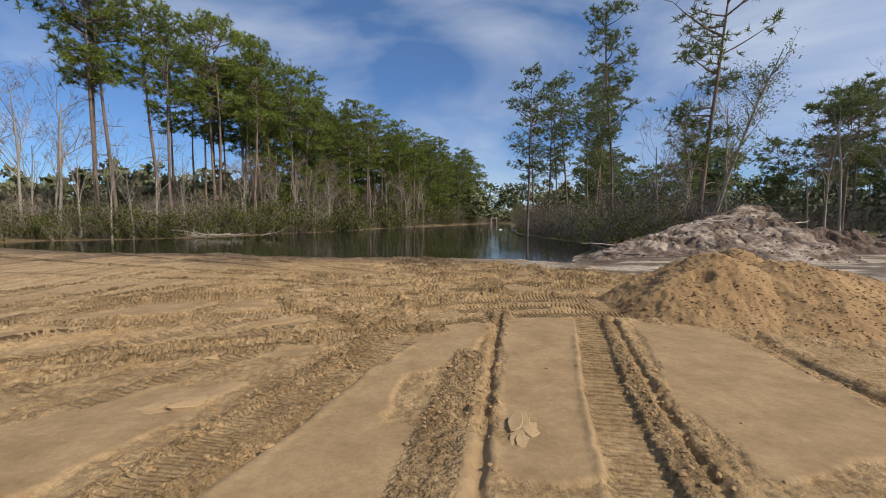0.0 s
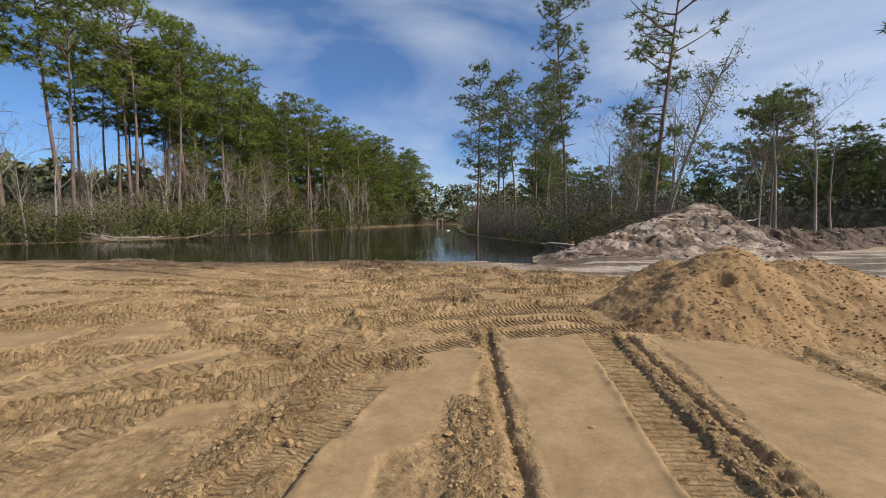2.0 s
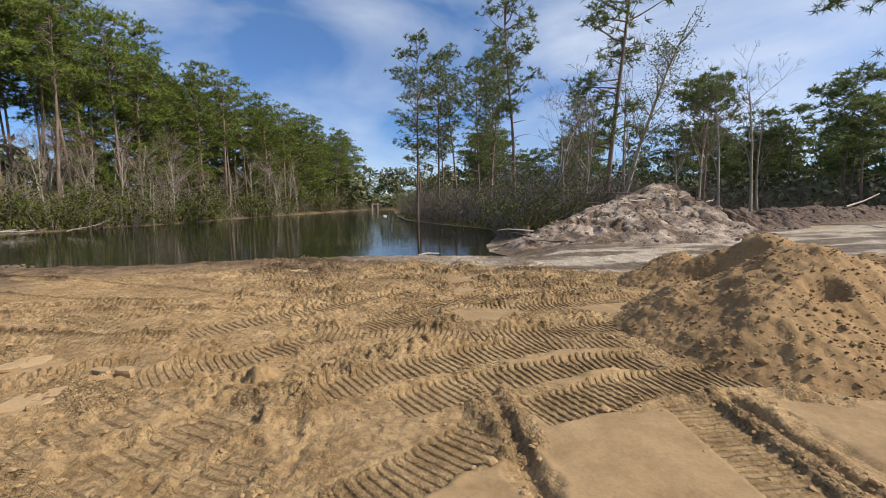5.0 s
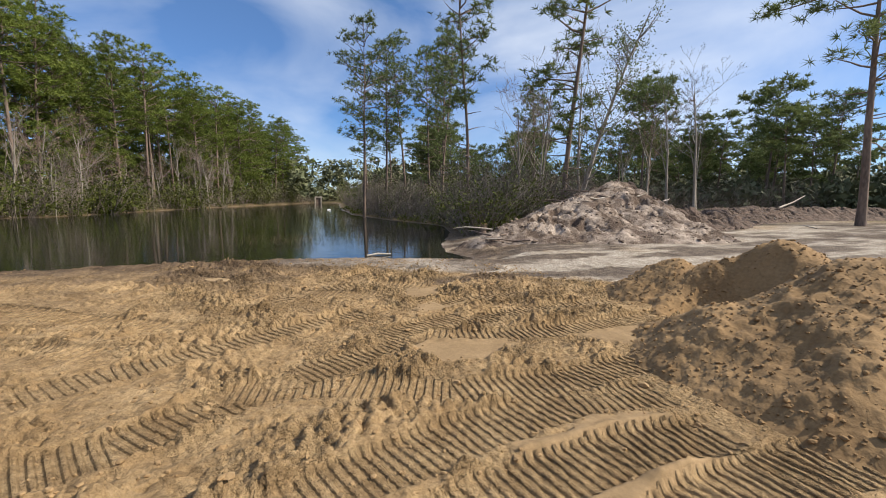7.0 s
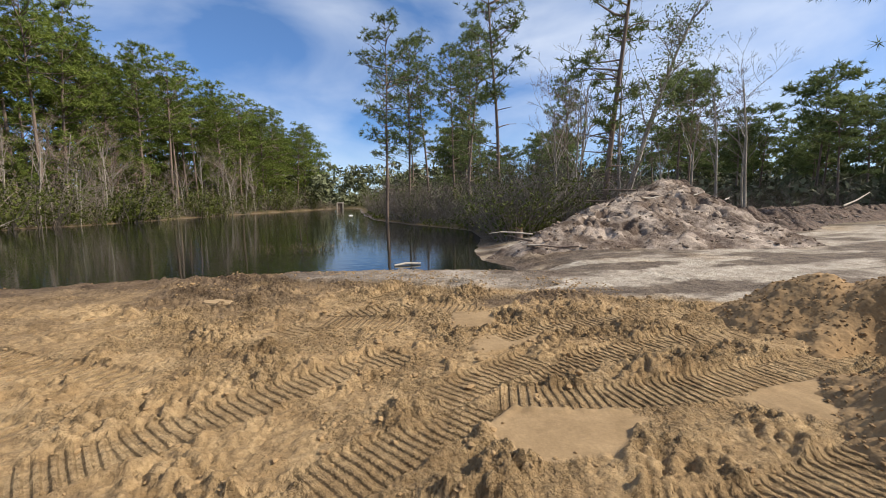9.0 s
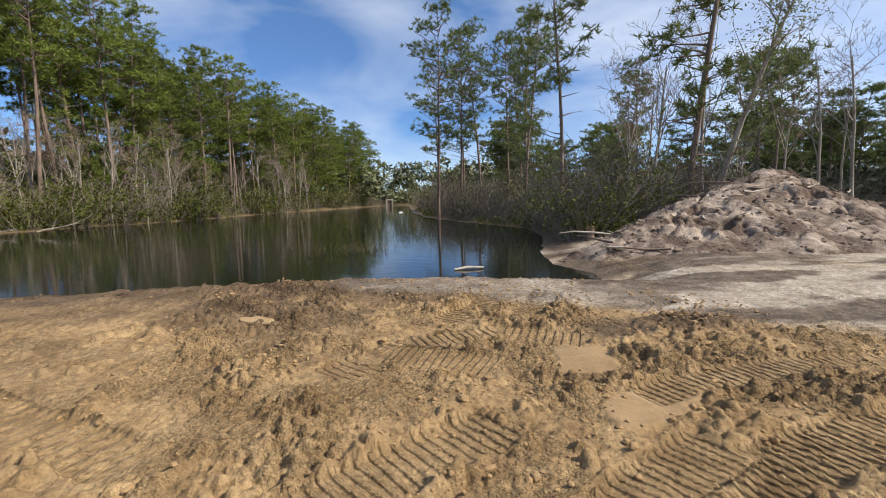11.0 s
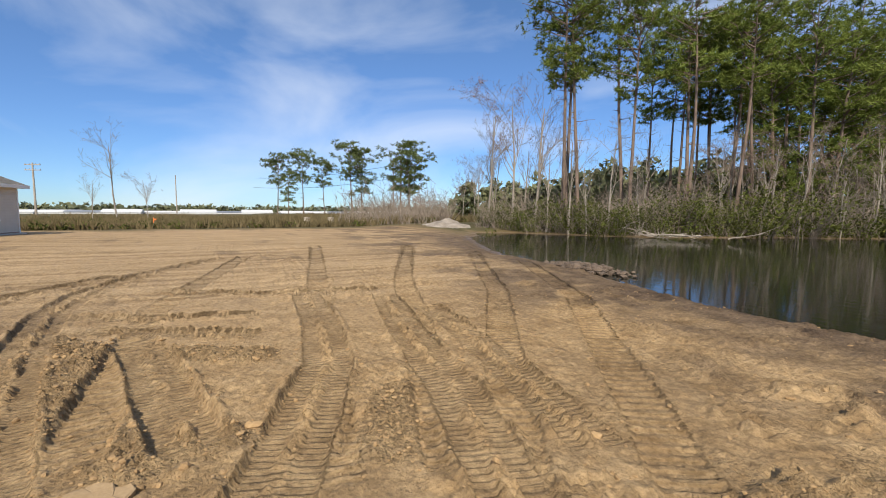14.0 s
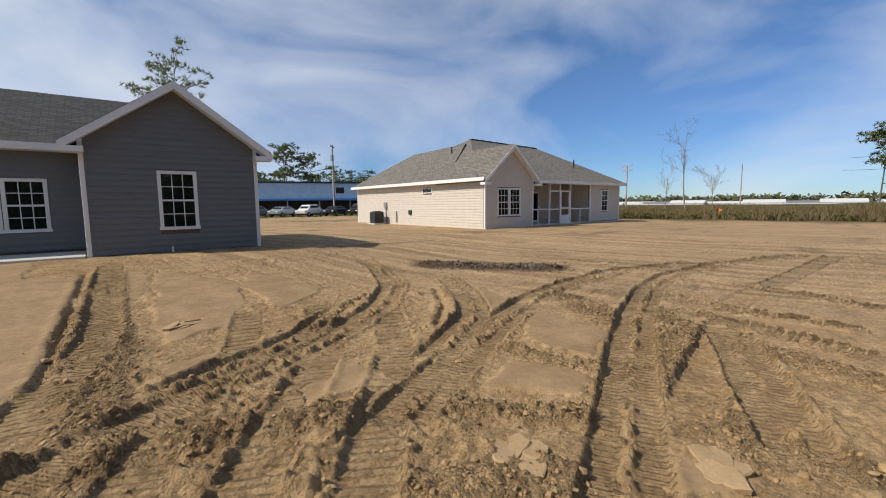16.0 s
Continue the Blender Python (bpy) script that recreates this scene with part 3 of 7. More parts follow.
    rough = np.maximum(rough, 0.5 * smooth(0.5, 0.62, fbm(x * 0.55, y * 0.55, 4, 51)))
    rough = rough * (1 - 0.75 * pale) * (1 - turf)
    packed = np.zeros_like(x)
    for pts in PADS + PADS_W + PADS_S:
        q = inside(x, y, pts) + 0.22 * (fbm(x * 3, y * 3, 3, 61) - 0.5)
        packed = np.maximum(packed, smooth(0.035, -0.035, q))
    lane = smooth(0.55, 0.8, fbm(x * 0.5 + 0.2 * y, y * 0.16, 3, 63)) * smooth(-1.5, -3, x) * 0.5
    packed = np.maximum(packed, lane * (1 - rough * 0.5))
    relief = np.zeros_like(x)
    near = (x > -26) & (x < 14) & (y > -6) & (y < 18.5)
    nx, ny = x[near], y[near]
    clod = 0.045 * lumps(nx, ny, 0.11, 1) + 0.07 * lumps(nx + 7, ny, 0.24, 5) * (vnoise(nx * 1.5, ny * 1.5, 71) > 0.62) + 0.050 * lumps(nx, ny + 3, 0.06, 9)
    swell = 0.09 * (fbm(nx * 1.3, ny * 1.3, 4, 73) - 0.5) + 0.05 * (fbm(nx * 5, ny * 5, 3, 75) - 0.5)
    nrough, npack, npale = rough[near], packed[near], pale[near]
    streaks = 0.03 * (fbm(nx * 0.5, ny * 5 + nx * 0.4, 3, 77) - 0.5) * smooth(-4, -7, nx)
    r = nrough * (swell * 0.8 + clod * smooth(0.42, 0.6, fbm(nx * 2.0, ny * 2.0, 3, 79)) * 1.1 + 0.40 * clod) + streaks + 0.014 * (fbm(nx * 9, ny * 9, 3, 80) - 0.5)
    r = r * (1 - npack) + npack * (0.012 * (fbm(nx * 1.2, ny * 1.2, 2, 81) - 0.5) + 0.03)
    def close(pts, margin):
        px, py = [p[0] for p in pts], [p[1] for p in pts]
        return np.nonzero((nx > min(px) - margin) & (nx < max(px) + margin) & (ny > min(py) - margin) & (ny < max(py) + margin))[0]

    tread, tread_way = np.zeros_like(x), np.zeros_like(x)
    ntread, nway = tread[near], tread_way[near]
    for half, high, pts in CHURN:
        i = close(pts, half + 0.3)
        cx, cy = nx[i], ny[i]
        a, _, _, _ = along(cx, cy, pts)
        k = smooth(half, half * 0.45, a + 0.16 * (fbm(cx * 4, cy * 4, 3, 83) - 0.5))
        r[i] = r[i] * (1 - 0.6 * k) + k * high * (0.36 + 0.60 * lumps(cx, cy, 0.08, 11) + 0.45 * lumps(cx, cy, 0.045, 13))
        npack[i] *= 1 - k
    for half, deep, edge, pts in RUTS:
        i = close(pts, half * 4 + 0.1)
        cx, cy = nx[i], ny[i]
        a, side, w, run = along(cx, cy, pts)
        a = a + 0.05 * (fbm(cx * 5, cy * 5, 3, 85) - 0.5)
        ends = smooth(0, 0.2, w) * smooth(0, 0.2, run - w)
        r[i] += (-deep * 0.8 * smooth(half * 1.2, half * 0.4, a) + edge * 0.55 * np.exp(-((a - half * 2.0) / (half * 0.8)) ** 2) * (0.25 + 0.9 * fbm(cx * 22, cy * 22, 3, 87))) * ends
    for n_t, (wide, deep, gap, pts) in enumerate(CLEATS_A + CLEATS_B + CLEATS_D):
        i = close(pts, wide * 0.5 + 0.2)
        cx, cy = nx[i], ny[i]
        a, side, w, run = along(cx, cy, pts)
        a = a + 0.03 * (fbm(cx * 6, cy * 6, 2, 89) - 0.5)
        k = smooth(wide * 0.5 + 0.025, wide * 0.5 - 0.025, a) * smooth(-0.02, 0.15, w) * smooth(-0.02, 0.15, run - w) * smooth(0.05, 0.32, fbm(cx * 1.1, cy * 1.1, 2, 91 + n_t))
        phase = (w + 0.03 * side * a / wide + 0.012 * fbm(cx * 3, cy * 3, 2, 93)) / gap
        bars = smooth(0.20, 0.32, np.abs((phase % 1.0) - 0.5)) * (0.75 + 0.4 * vnoise(cx * 9, cy * 9, 95))
        r[i] = r[i] * (1 - 0.92 * k) + k * (-0.7 * deep + 0.45 * deep * bars + 0.012 * (fbm(cx * 12, cy * 12, 2, 97) - 0.5))
        ntread[i] = np.where(k > 0.4, k * (0.5 + 0.5 * smooth(0.3, 0.5, fbm(cx * 1.4, cy * 1.4, 2, 96))), ntread[i] * (1 - k))
        nway[i] = np.where(k > 0.02, phase + 0.5, nway[i])
        lip = np.exp(-((a - wide * 0.5 - 0.04) / 0.035) ** 2) * smooth(0, 0.3, w) * smooth(0, 0.3, run - w)
        r[i] += 0.035 * lip * fbm(cx * 18, cy * 18, 3, 99) * smooth(0.3, 0.6, fbm(cx * 2, cy * 2, 2, 98)) * (1 - 0.5 * k)
        npack[i] *= 1 - 0.9 * k
    for n_t, (wide, deep, pts) in enumerate(TREADS):
        i = close(pts, wide * 0.5 + 0.2)
        cx, cy = nx[i], ny[i]
        a, side, w, run = along(cx, cy, pts)
        a = a + 0.04 * (fbm(cx * 4, cy * 4, 3, 131) - 0.5)
        k = smooth(wide * 0.5 + 0.02, wide * 0.5 - 0.02, a) * smooth(0, 0.2, w) * smooth(0, 0.2, run - w)
        mid = smooth(0.075, 0.03, a) * (0.25 + 0.75 * smooth(0.35, 0.6, fbm(cx * 3.5, cy * 3.5, 3, 133)))
        r[i] = r[i] * (1 - 0.93 * k) + k * (-deep + mid * (0.014 + 0.10 * lumps(cx, cy, 0.07, 135 + n_t)) + 0.008 * (fbm(cx * 8, cy * 8, 2, 137) - 0.5))
        lip = np.exp(-((a - wide * 0.5 - 0.035) / 0.03) ** 2) * smooth(0, 0.3, w) * smooth(0, 0.3, run - w)
        r[i] += 0.07 * lip * fbm(cx * 18, cy * 18, 3, 139) * smooth(0.3, 0.6, fbm(cx * 1.5, cy * 1.5, 2, 141))
        bar = k * (1 - mid) * (0.35 + 0.65 * smooth(0.3, 0.5, fbm(cx * 1.6, cy * 1.6, 2, 143)))
        over = k > 0.4
        ntread[i] = np.where(over, bar, ntread[i] * (1 - k))
        nway[i] = np.where(k > 0.02, w / 0.066, nway[i])
        npack[i] *= 1 - k
    tread[near], tread_way[near] = ntread, nway
    churned = np.zeros_like(x)
    churned[near] = np.clip(nrough * 0.9 * smooth(0.35, 0.6, fbm(nx * 1.7, ny * 1.7, 3, 145)), 0, 1) * (1 - npack)
    nchurn = churned[near]
    for half, high, pts in CHURN:
        i = close(pts, half + 0.3)
        a, _, _, _ = along(nx[i], ny[i], pts)
        nchurn[i] = np.maximum(nchurn[i], smooth(half * 1.2, half * 0.7, a))
    churned[near] = nchurn * (1 - ntread)
    calm = smooth(0.15, 1.0, d[near])
    relief[near] = r * calm * smooth(-26, -18, nx) * smooth(14, 9, nx) * smooth(-6, -3, ny)
    packed[near] = npack
    far = ~near
    relief[far] = 0.05 * (fbm(x[far] * 0.7, y[far] * 0.7, 3, 55) - 0.5) * smooth(0, 2, d[far])
    wet = smooth(0.9, 0.0, d)
    return z + relief, {"pale": pale, "humus": humus * (1 - turf), "turf": turf, "packed": packed, "wet": wet, "tread": tread, "tread_way": tread_way, "churned": churned, "graded": 0.65 * smooth(-4.5, -8, x + 0.3 * (y - 8)) * (1 - turf)}, d


def spread_axis(core0, core1, fine, ring0, ring1, mid, growth, limit):
    mids = list(np.arange(core0, core1, fine))
    low, high = list(np.arange(ring0, core0 - mid * 0.5, mid)), list(np.arange(core1, ring1, mid))
    out_low, out_high, s, a = [], [], mid, ring0
    while a > -limit:
        s *= growth
        a -= s
        out_low.append(a)
    s, a = mid, ring1
    out_high.append(a)
    while a < limit:
        s *= growth
        a += s
        out_high.append(a)
    return np.array(out_low[::-1] + low + mids + high + out_high)


def build_ground():
    xs = spread_axis(-5.4, 4.2, 0.025, -9.5, 7.0, 0.05, 1.075, 3500)
    ys = spread_axis(2.2, 14.4, 0.025, -1.0, 18.6, 0.05, 1.075, 3500)
    # the ground passed most closely is finer still
    xs = np.concatenate([xs[xs < -1.4], np.arange(-1.4, 3.2, 0.018), xs[xs > 3.2]])
    ys = np.concatenate([ys[ys < 6.6], np.arange(6.6, 12.2, 0.018), ys[ys > 12.2]])
    gx, gy = np.meshgrid(xs, ys)
    x, y = gx.ravel(), gy.ravel()
    z, maps, _ = ground_fields(x, y)
    nx, ny = len(xs), len(ys)
    co = np.stack([x, y, z], 1).astype(np.float32)
    k = np.arange(nx * ny).reshape(ny, nx)
    quads = np.stack([k[:-1, :-1], k[:-1, 1:], k[1:, 1:], k[1:, :-1]], -1).reshape(-1, 4).astype(np.int32)
    me = bpy.data.meshes.new("ground")
    me.vertices.add(len(co))
    me.vertices.foreach_set("co", co.ravel())
    me.loops.add(quads.size)
    me.loops.foreach_set("vertex_index", quads.ravel())
    me.polygons.add(len(quads))
    me.polygons.foreach_set("loop_start", np.arange(0, quads.size, 4, dtype=np.int32))
    me.polygons.foreach_set("use_smooth", np.ones(len(quads), bool))
    me.update(calc_edges=True)
    for name, values in maps.items():
        a = me.attributes.new(name, "FLOAT", "POINT")
        a.data.foreach_set("value", values.astype(np.float32))
    me.materials.append(SOIL)
    return tagged(new("ground", me), "graded tan sand ground with machine tracks and clods", "ground", kind="structure")


build_ground()


def height(x, y):
    return float(land(np.array([float(x)]), np.array([float(y)]))[0][0])


def heights(xy):
    a = np.array(xy, float)
    return land(a[:, 0], a[:, 1])[0]


def build_water():
    bm = bmesh.new()
    ring = [(x * 1.0, y * 1.0) for x, y in [(-40, 25), (-8, 14.5), (9, 13), (13, 24), (16, 50), (26, 112), (4, 116), (-12, 80), (-22, 58), (-42, 38)]]
    bm.faces.new([bm.verts.new((x, y, WATER_Z)) for x, y in ring])
    me = bpy.data.meshes.new("water")
    bm.to_mesh(me)
    bm.free()
    me.materials.append(WATER)
    tagged(new("water", me), "still dark brown pond water reflecting pines", "pond water", kind="structure")


build_water()


# ---- heaps of soil ----
def heap(name, x0, x1, y0, y1, step, form, material, label, category):
    """A heap as one sheet over the ground, sunk at its rim."""
    xs, ys = np.arange(x0, x1, step), np.arange(y0, y1, step)
    gx, gy = np.meshgrid(xs, ys)
    x, y = gx.ravel(), gy.ravel()
    h = form(x, y)
    base = land(x, y)[0]
    z = base - 0.12 + h
    k = np.arange(len(x)).reshape(len(ys), len(xs))
    f = np.stack([k[:-1, :-1], k[:-1, 1:], k[1:, 1:], k[1:, :-1]], -1).reshape(-1, 4)
    f = f[(h[f] > 0.03).any(1)]
    used = np.unique(f)
    back = np.full(len(x), -1)
    back[used] = np.arange(len(used))
    me = mesh_from(name, np.stack([x, y, z], 1)[used].tolist(), back[f].tolist(), material, True)
    return tagged(new(name, me), label, category)


def cone(x, y, cx, cy, top, slope, round_off=0.25):
    r = np.hypot(x - cx, y - cy)
    return top + slope * round_off - slope * np.sqrt(r * r + round_off * round_off)


def sand_pile(x, y):
    wob = 0.32 * (fbm(x * 1.4, y * 1.4, 4, 101) - 0.5)
    h = cone(x, y, 4.85, 7.70, 1.12, 0.62)
    h = np.maximum(h, cone(x, y, 5.9, 7.4, 0.95, 0.50))
    h = np.maximum(h, cone(x, y, 6.2, 9.1, 0.98, 0.60))
    h = np.maximum(h, cone(x, y, 5.75, 10.25, 0.58, 0.60))
    h = np.maximum(h, cone(x, y, 7.2, 7.9, 0.75, 0.45))
    h = h + wob * smooth(-0.1, 0.5, h)
    hollow = smooth(0.95, 0.35, np.hypot((x - 5.05) * 0.85, y - 8.95))
    h = h - 0.50 * hollow * smooth(0.0, 0.4, h)
    pit = smooth(0.20, 0.06, np.hypot(x - 4.36, (y - 7.12)))
    h = h - 0.16 * pit
    clods = 0.045 * (fbm(x * 7, y * 7, 3, 104) - 0.4) + 0.022 * lumps(x, y, 0.09, 103) + 0.03 * lumps(x, y, 0.18, 105) * (vnoise(x * 2, y * 2, 107) > 0.62) + 0.03 * lumps(x, y, 0.06, 109)
    return np.where(h > -0.1, h + clods * smooth(-0.05, 0.15, h), h)


def spoil(x, y):
    wob = 0.55 * (fbm(x * 0.55, y * 0.55, 3, 111) - 0.5) + 0.12 * (fbm(x * 3, y * 3, 3, 110) - 0.5)
    rise = [(5.4, 19.2, 0.05), (7.4, 18.6, 0.5), (9.6, 18.8, 0.95), (12.0, 19.3, 1.6), (14.2, 20.0, 2.2), (15.0, 20.2, 2.15)]
    tail = [(15.2, 20.6, 1.25), (18, 20.4, 1.0), (21.5, 20.8, 0.8), (25, 22.5, 0.9), (32, 22.5, 0.8), (44, 21, 0.75)]

    def ridge(line):
        best = np.full_like(x, -9.0)
        for (ax, ay, az), (bx, by, bz) in zip(line[:-1], line[1:]):
            dx, dy = bx - ax, by - ay
            s = np.clip(((x - ax) * dx + (y - ay) * dy) / (dx * dx + dy * dy), 0, 1)
            r = np.hypot(x - ax - s * dx, y - ay - s * dy)
            best = np.maximum(best, az + s * (bz - az) + 0.12 - 0.44 * np.sqrt(r * r + 0.12))
        return best

    brink = 15.0 + 1.1 * (fbm(x * 0.8, y * 0.8, 3, 112) - 0.5)
    h = np.maximum(ridge(rise) - 2.2 * smooth(brink, brink + 0.9, x), ridge(tail))
    h = h + wob * smooth(-0.2, 0.8, h)
    gully = np.abs(fbm(x * 1.1, y * 1.1, 3, 113) - 0.5)
    h = h - 0.22 * smooth(0.06, 0.0, gully) * smooth(0.1, 0.9, h)
    crag = 1 - 2 * np.abs(fbm(x * 1.3, y * 1.3, 5, 123) - 0.5)
    clods = 0.03 * lumps(x, y, 0.14, 115) + 0.05 * lumps(x, y, 0.30, 117) * (vnoise(x, y, 119) > 0.72) + 0.16 * (fbm(x * 3.5, y * 3.5, 4, 121) - 0.5) + 0.17 * (crag - 0.82)
    torn = smooth(15.2, 16.6, x) * smooth(25, 21, x)
    clods = clods + torn * (0.45 * lumps(x, y, 0.9, 125) * (vnoise(x * 0.9, y * 0.9, 127) > 0.42) - 0.08)
    return np.where(h > -0.2, h + clods * smooth(-0.1, 0.3, h), h)


def spoil_material():
    """Pale leached sand over dark torn earth, darker where the heap runs out to the woods."""
    m, n, l, p = nodes_of("spoil_earth")
    geo = n.new("ShaderNodeNewGeometry")

    def tex(scale, detail=6, rough=0.65):
        t = n.new("ShaderNodeTexNoise")
        t.inputs["Scale"].default_value, t.inputs["Detail"].default_value, t.inputs["Roughness"].default_value = scale, detail, rough
        l.new(geo.outputs["Position"], t.inputs["Vector"])
        return t.outputs["Fac"]

    def ramp(fac, c0, c1, p0, p1):
        r = n.new("ShaderNodeValToRGB")
        r.color_ramp.elements[0].position, r.color_ramp.elements[1].position = p0, p1
        r.color_ramp.elements[0].color, r.color_ramp.elements[1].color = (*c0, 1), (*c1, 1)
        l.new(fac, r.inputs["Fac"])
        return r.outputs["Color"]

    pale = ramp(tex(1.1, 9, 0.72), (0.10, 0.066, 0.045), (0.44, 0.355, 0.285), 0.42, 0.60)
    dark = ramp(tex(3.0), (0.05, 0.034, 0.025), (0.17, 0.115, 0.085), 0.35, 0.65)
    sep = n.new("ShaderNodeSeparateXYZ")
    l.new(geo.outputs["Position"], sep.inputs["Vector"])
    rng = n.new("ShaderNodeMapRange")
    rng.inputs["From Min"].default_value, rng.inputs["From Max"].default_value = 14.0, 16.0
    rng.inputs["To Min"].default_value, rng.inputs["To Max"].default_value = -0.05, 0.24
    l.new(sep.outputs["X"], rng.inputs["Value"])
    add = n.new("ShaderNodeMath")
    l.new(tex(0.8), add.inputs[0])
    l.new(rng.outputs["Result"], add.inputs[1])
    fac = ramp(add.outputs[0], (0, 0, 0), (1, 1, 1), 0.47, 0.60)
    mx = n.new("ShaderNodeMix")
    mx.data_type = "RGBA"
    l.new(fac, mx.inputs["Factor"])
    l.new(pale, mx.inputs["A"])
    l.new(dark, mx.inputs["B"])
    l.new(mx.outputs["Result"], p.inputs["Base Color"])
    p.inputs["Roughness"].default_value = 0.95
    b = n.new("ShaderNodeBump")
    b.inputs["Strength"].default_value, b.inputs["Distance"].default_value = 1.0, 0.07
    l.new(tex(9, 8, 0.72), b.inputs["Height"])
    l.new(b.outputs["Normal"], p.inputs["Normal"])
    return m


heap("sand_pile", 2.0, 9.6, 5.0, 12.0, 0.03, sand_pile, PILE_SAND, "heap of freshly dug tan sand with clods and a hollow", "sand pile")
heap("spoil_mound", 3.5, 46.0, 14.0, 27.0, 0.065, spoil, spoil_material(), "long mound of grey-brown torn earth beside the pond", "earth mound")


# ---- trees, shrubs and brush ----
class Geo:
    """Vertices and faces of one part, gathered before its mesh is made."""

    def __init__(self):
        self.v, self.f = [], []

    def tube(self, pts, radii, sides=5):
        start = len(self.v)
        for k, (p, r) in enumerate(zip(pts, radii)):
            a = pts[min(k + 1, len(pts) - 1)] - pts[max(k - 1, 0)]
            a = a.normalized() if a.length > 1e-6 else Vector((0, 0, 1))
            side = a.cross(Vector((0.31, 0.95, 0.05)))
            side = side.normalized() if side.length > 1e-4 else Vector((1, 0, 0))
            up = a.cross(side)
            for s in range(sides):
                t = 2 * math.pi * s / sides
                self.v.append(tuple(p + (side * math.cos(t) + up * math.sin(t)) * r))
        for k in range(len(pts) - 1):
            for s in range(sides):
                a, b = start + k * sides + s, start + k * sides + (s + 1) % sides
                self.f.append((a, b, b + sides, a + sides))

    def blade(self, p, d, length, width, rng):
        d = d.normalized()
        side = d.cross(Vector((rng.uniform(-1, 1), rng.uniform(-1, 1), rng.uniform(-1, 1))))
        if side.length < 1e-4:
            return
        side = side.normalized() * width * 0.5
        n = len(self.v)
        self.v += [tuple(p - side), tuple(p + side), tuple(p + d * length + side * 0.3), tuple(p + d * length - side * 0.3)]
        self.f.append((n, n + 1, n + 2, n + 3))

    def tuft(self, p, out, size, rng, count=9, width=0.05):
        """A spray of tapering needles round a shoot."""
        for _ in range(count):
            d = (Vector((rng.gauss(0, 1), rng.gauss(0, 1), rng.gauss(0, 0.8))).normalized() + out * 0.5 + Vector((0, 0, 0.25))).normalized()
            side = d.cross(Vector((rng.uniform(-1, 1), rng.uniform(-1, 1), rng.uniform(-1, 1))))
            if side.length < 1e-4:
                continue
            side = side.normalized() * width * 0.5
            n, root = len(self.v), p + d * size * 0.08
            self.v += [tuple(root - side), tuple(root + side), tuple(p + d * size * rng.uniform(0.7, 1.15))]
            self.f.append((n, n + 1, n + 2))

    def leaf_mass(self, c, r, rng, count, size):
        for _ in range(count):
            d = Vector((rng.gauss(0, 1), rng.gauss(0, 1), rng.gauss(0, 1)))
            p = c + Vector((d.x * r.x, d.y * r.y, d.z * r.z)) * 0.5
            q = Vector((rng.uniform(-1, 1), rng.uniform(-1, 1), rng.uniform(-0.4, 1)))
            self.blade(p, q, size * rng.uniform(0.6, 1.3), size * 0.6, rng)

    def mesh(self, name, material, smooth_it=False):
        return mesh_from(name, self.v, self.f, material, smooth_it)


def stuff_part(name, me, parent):
    return tagged(part_mesh(name, me, parent), kind="stuff")


def bend(start, d, length, segs, wander, rng, lift=0.0):
    pts, p, d = [start.copy()], start.copy(), d.normalized()
    for _ in range(segs):
        d = (d + Vector((rng.gauss(0, wander), rng.gauss(0, wander), rng.gauss(0, wander) + lift))).normalized()
        p = p + d * (length / segs)
        pts.append(p.copy())
    return pts


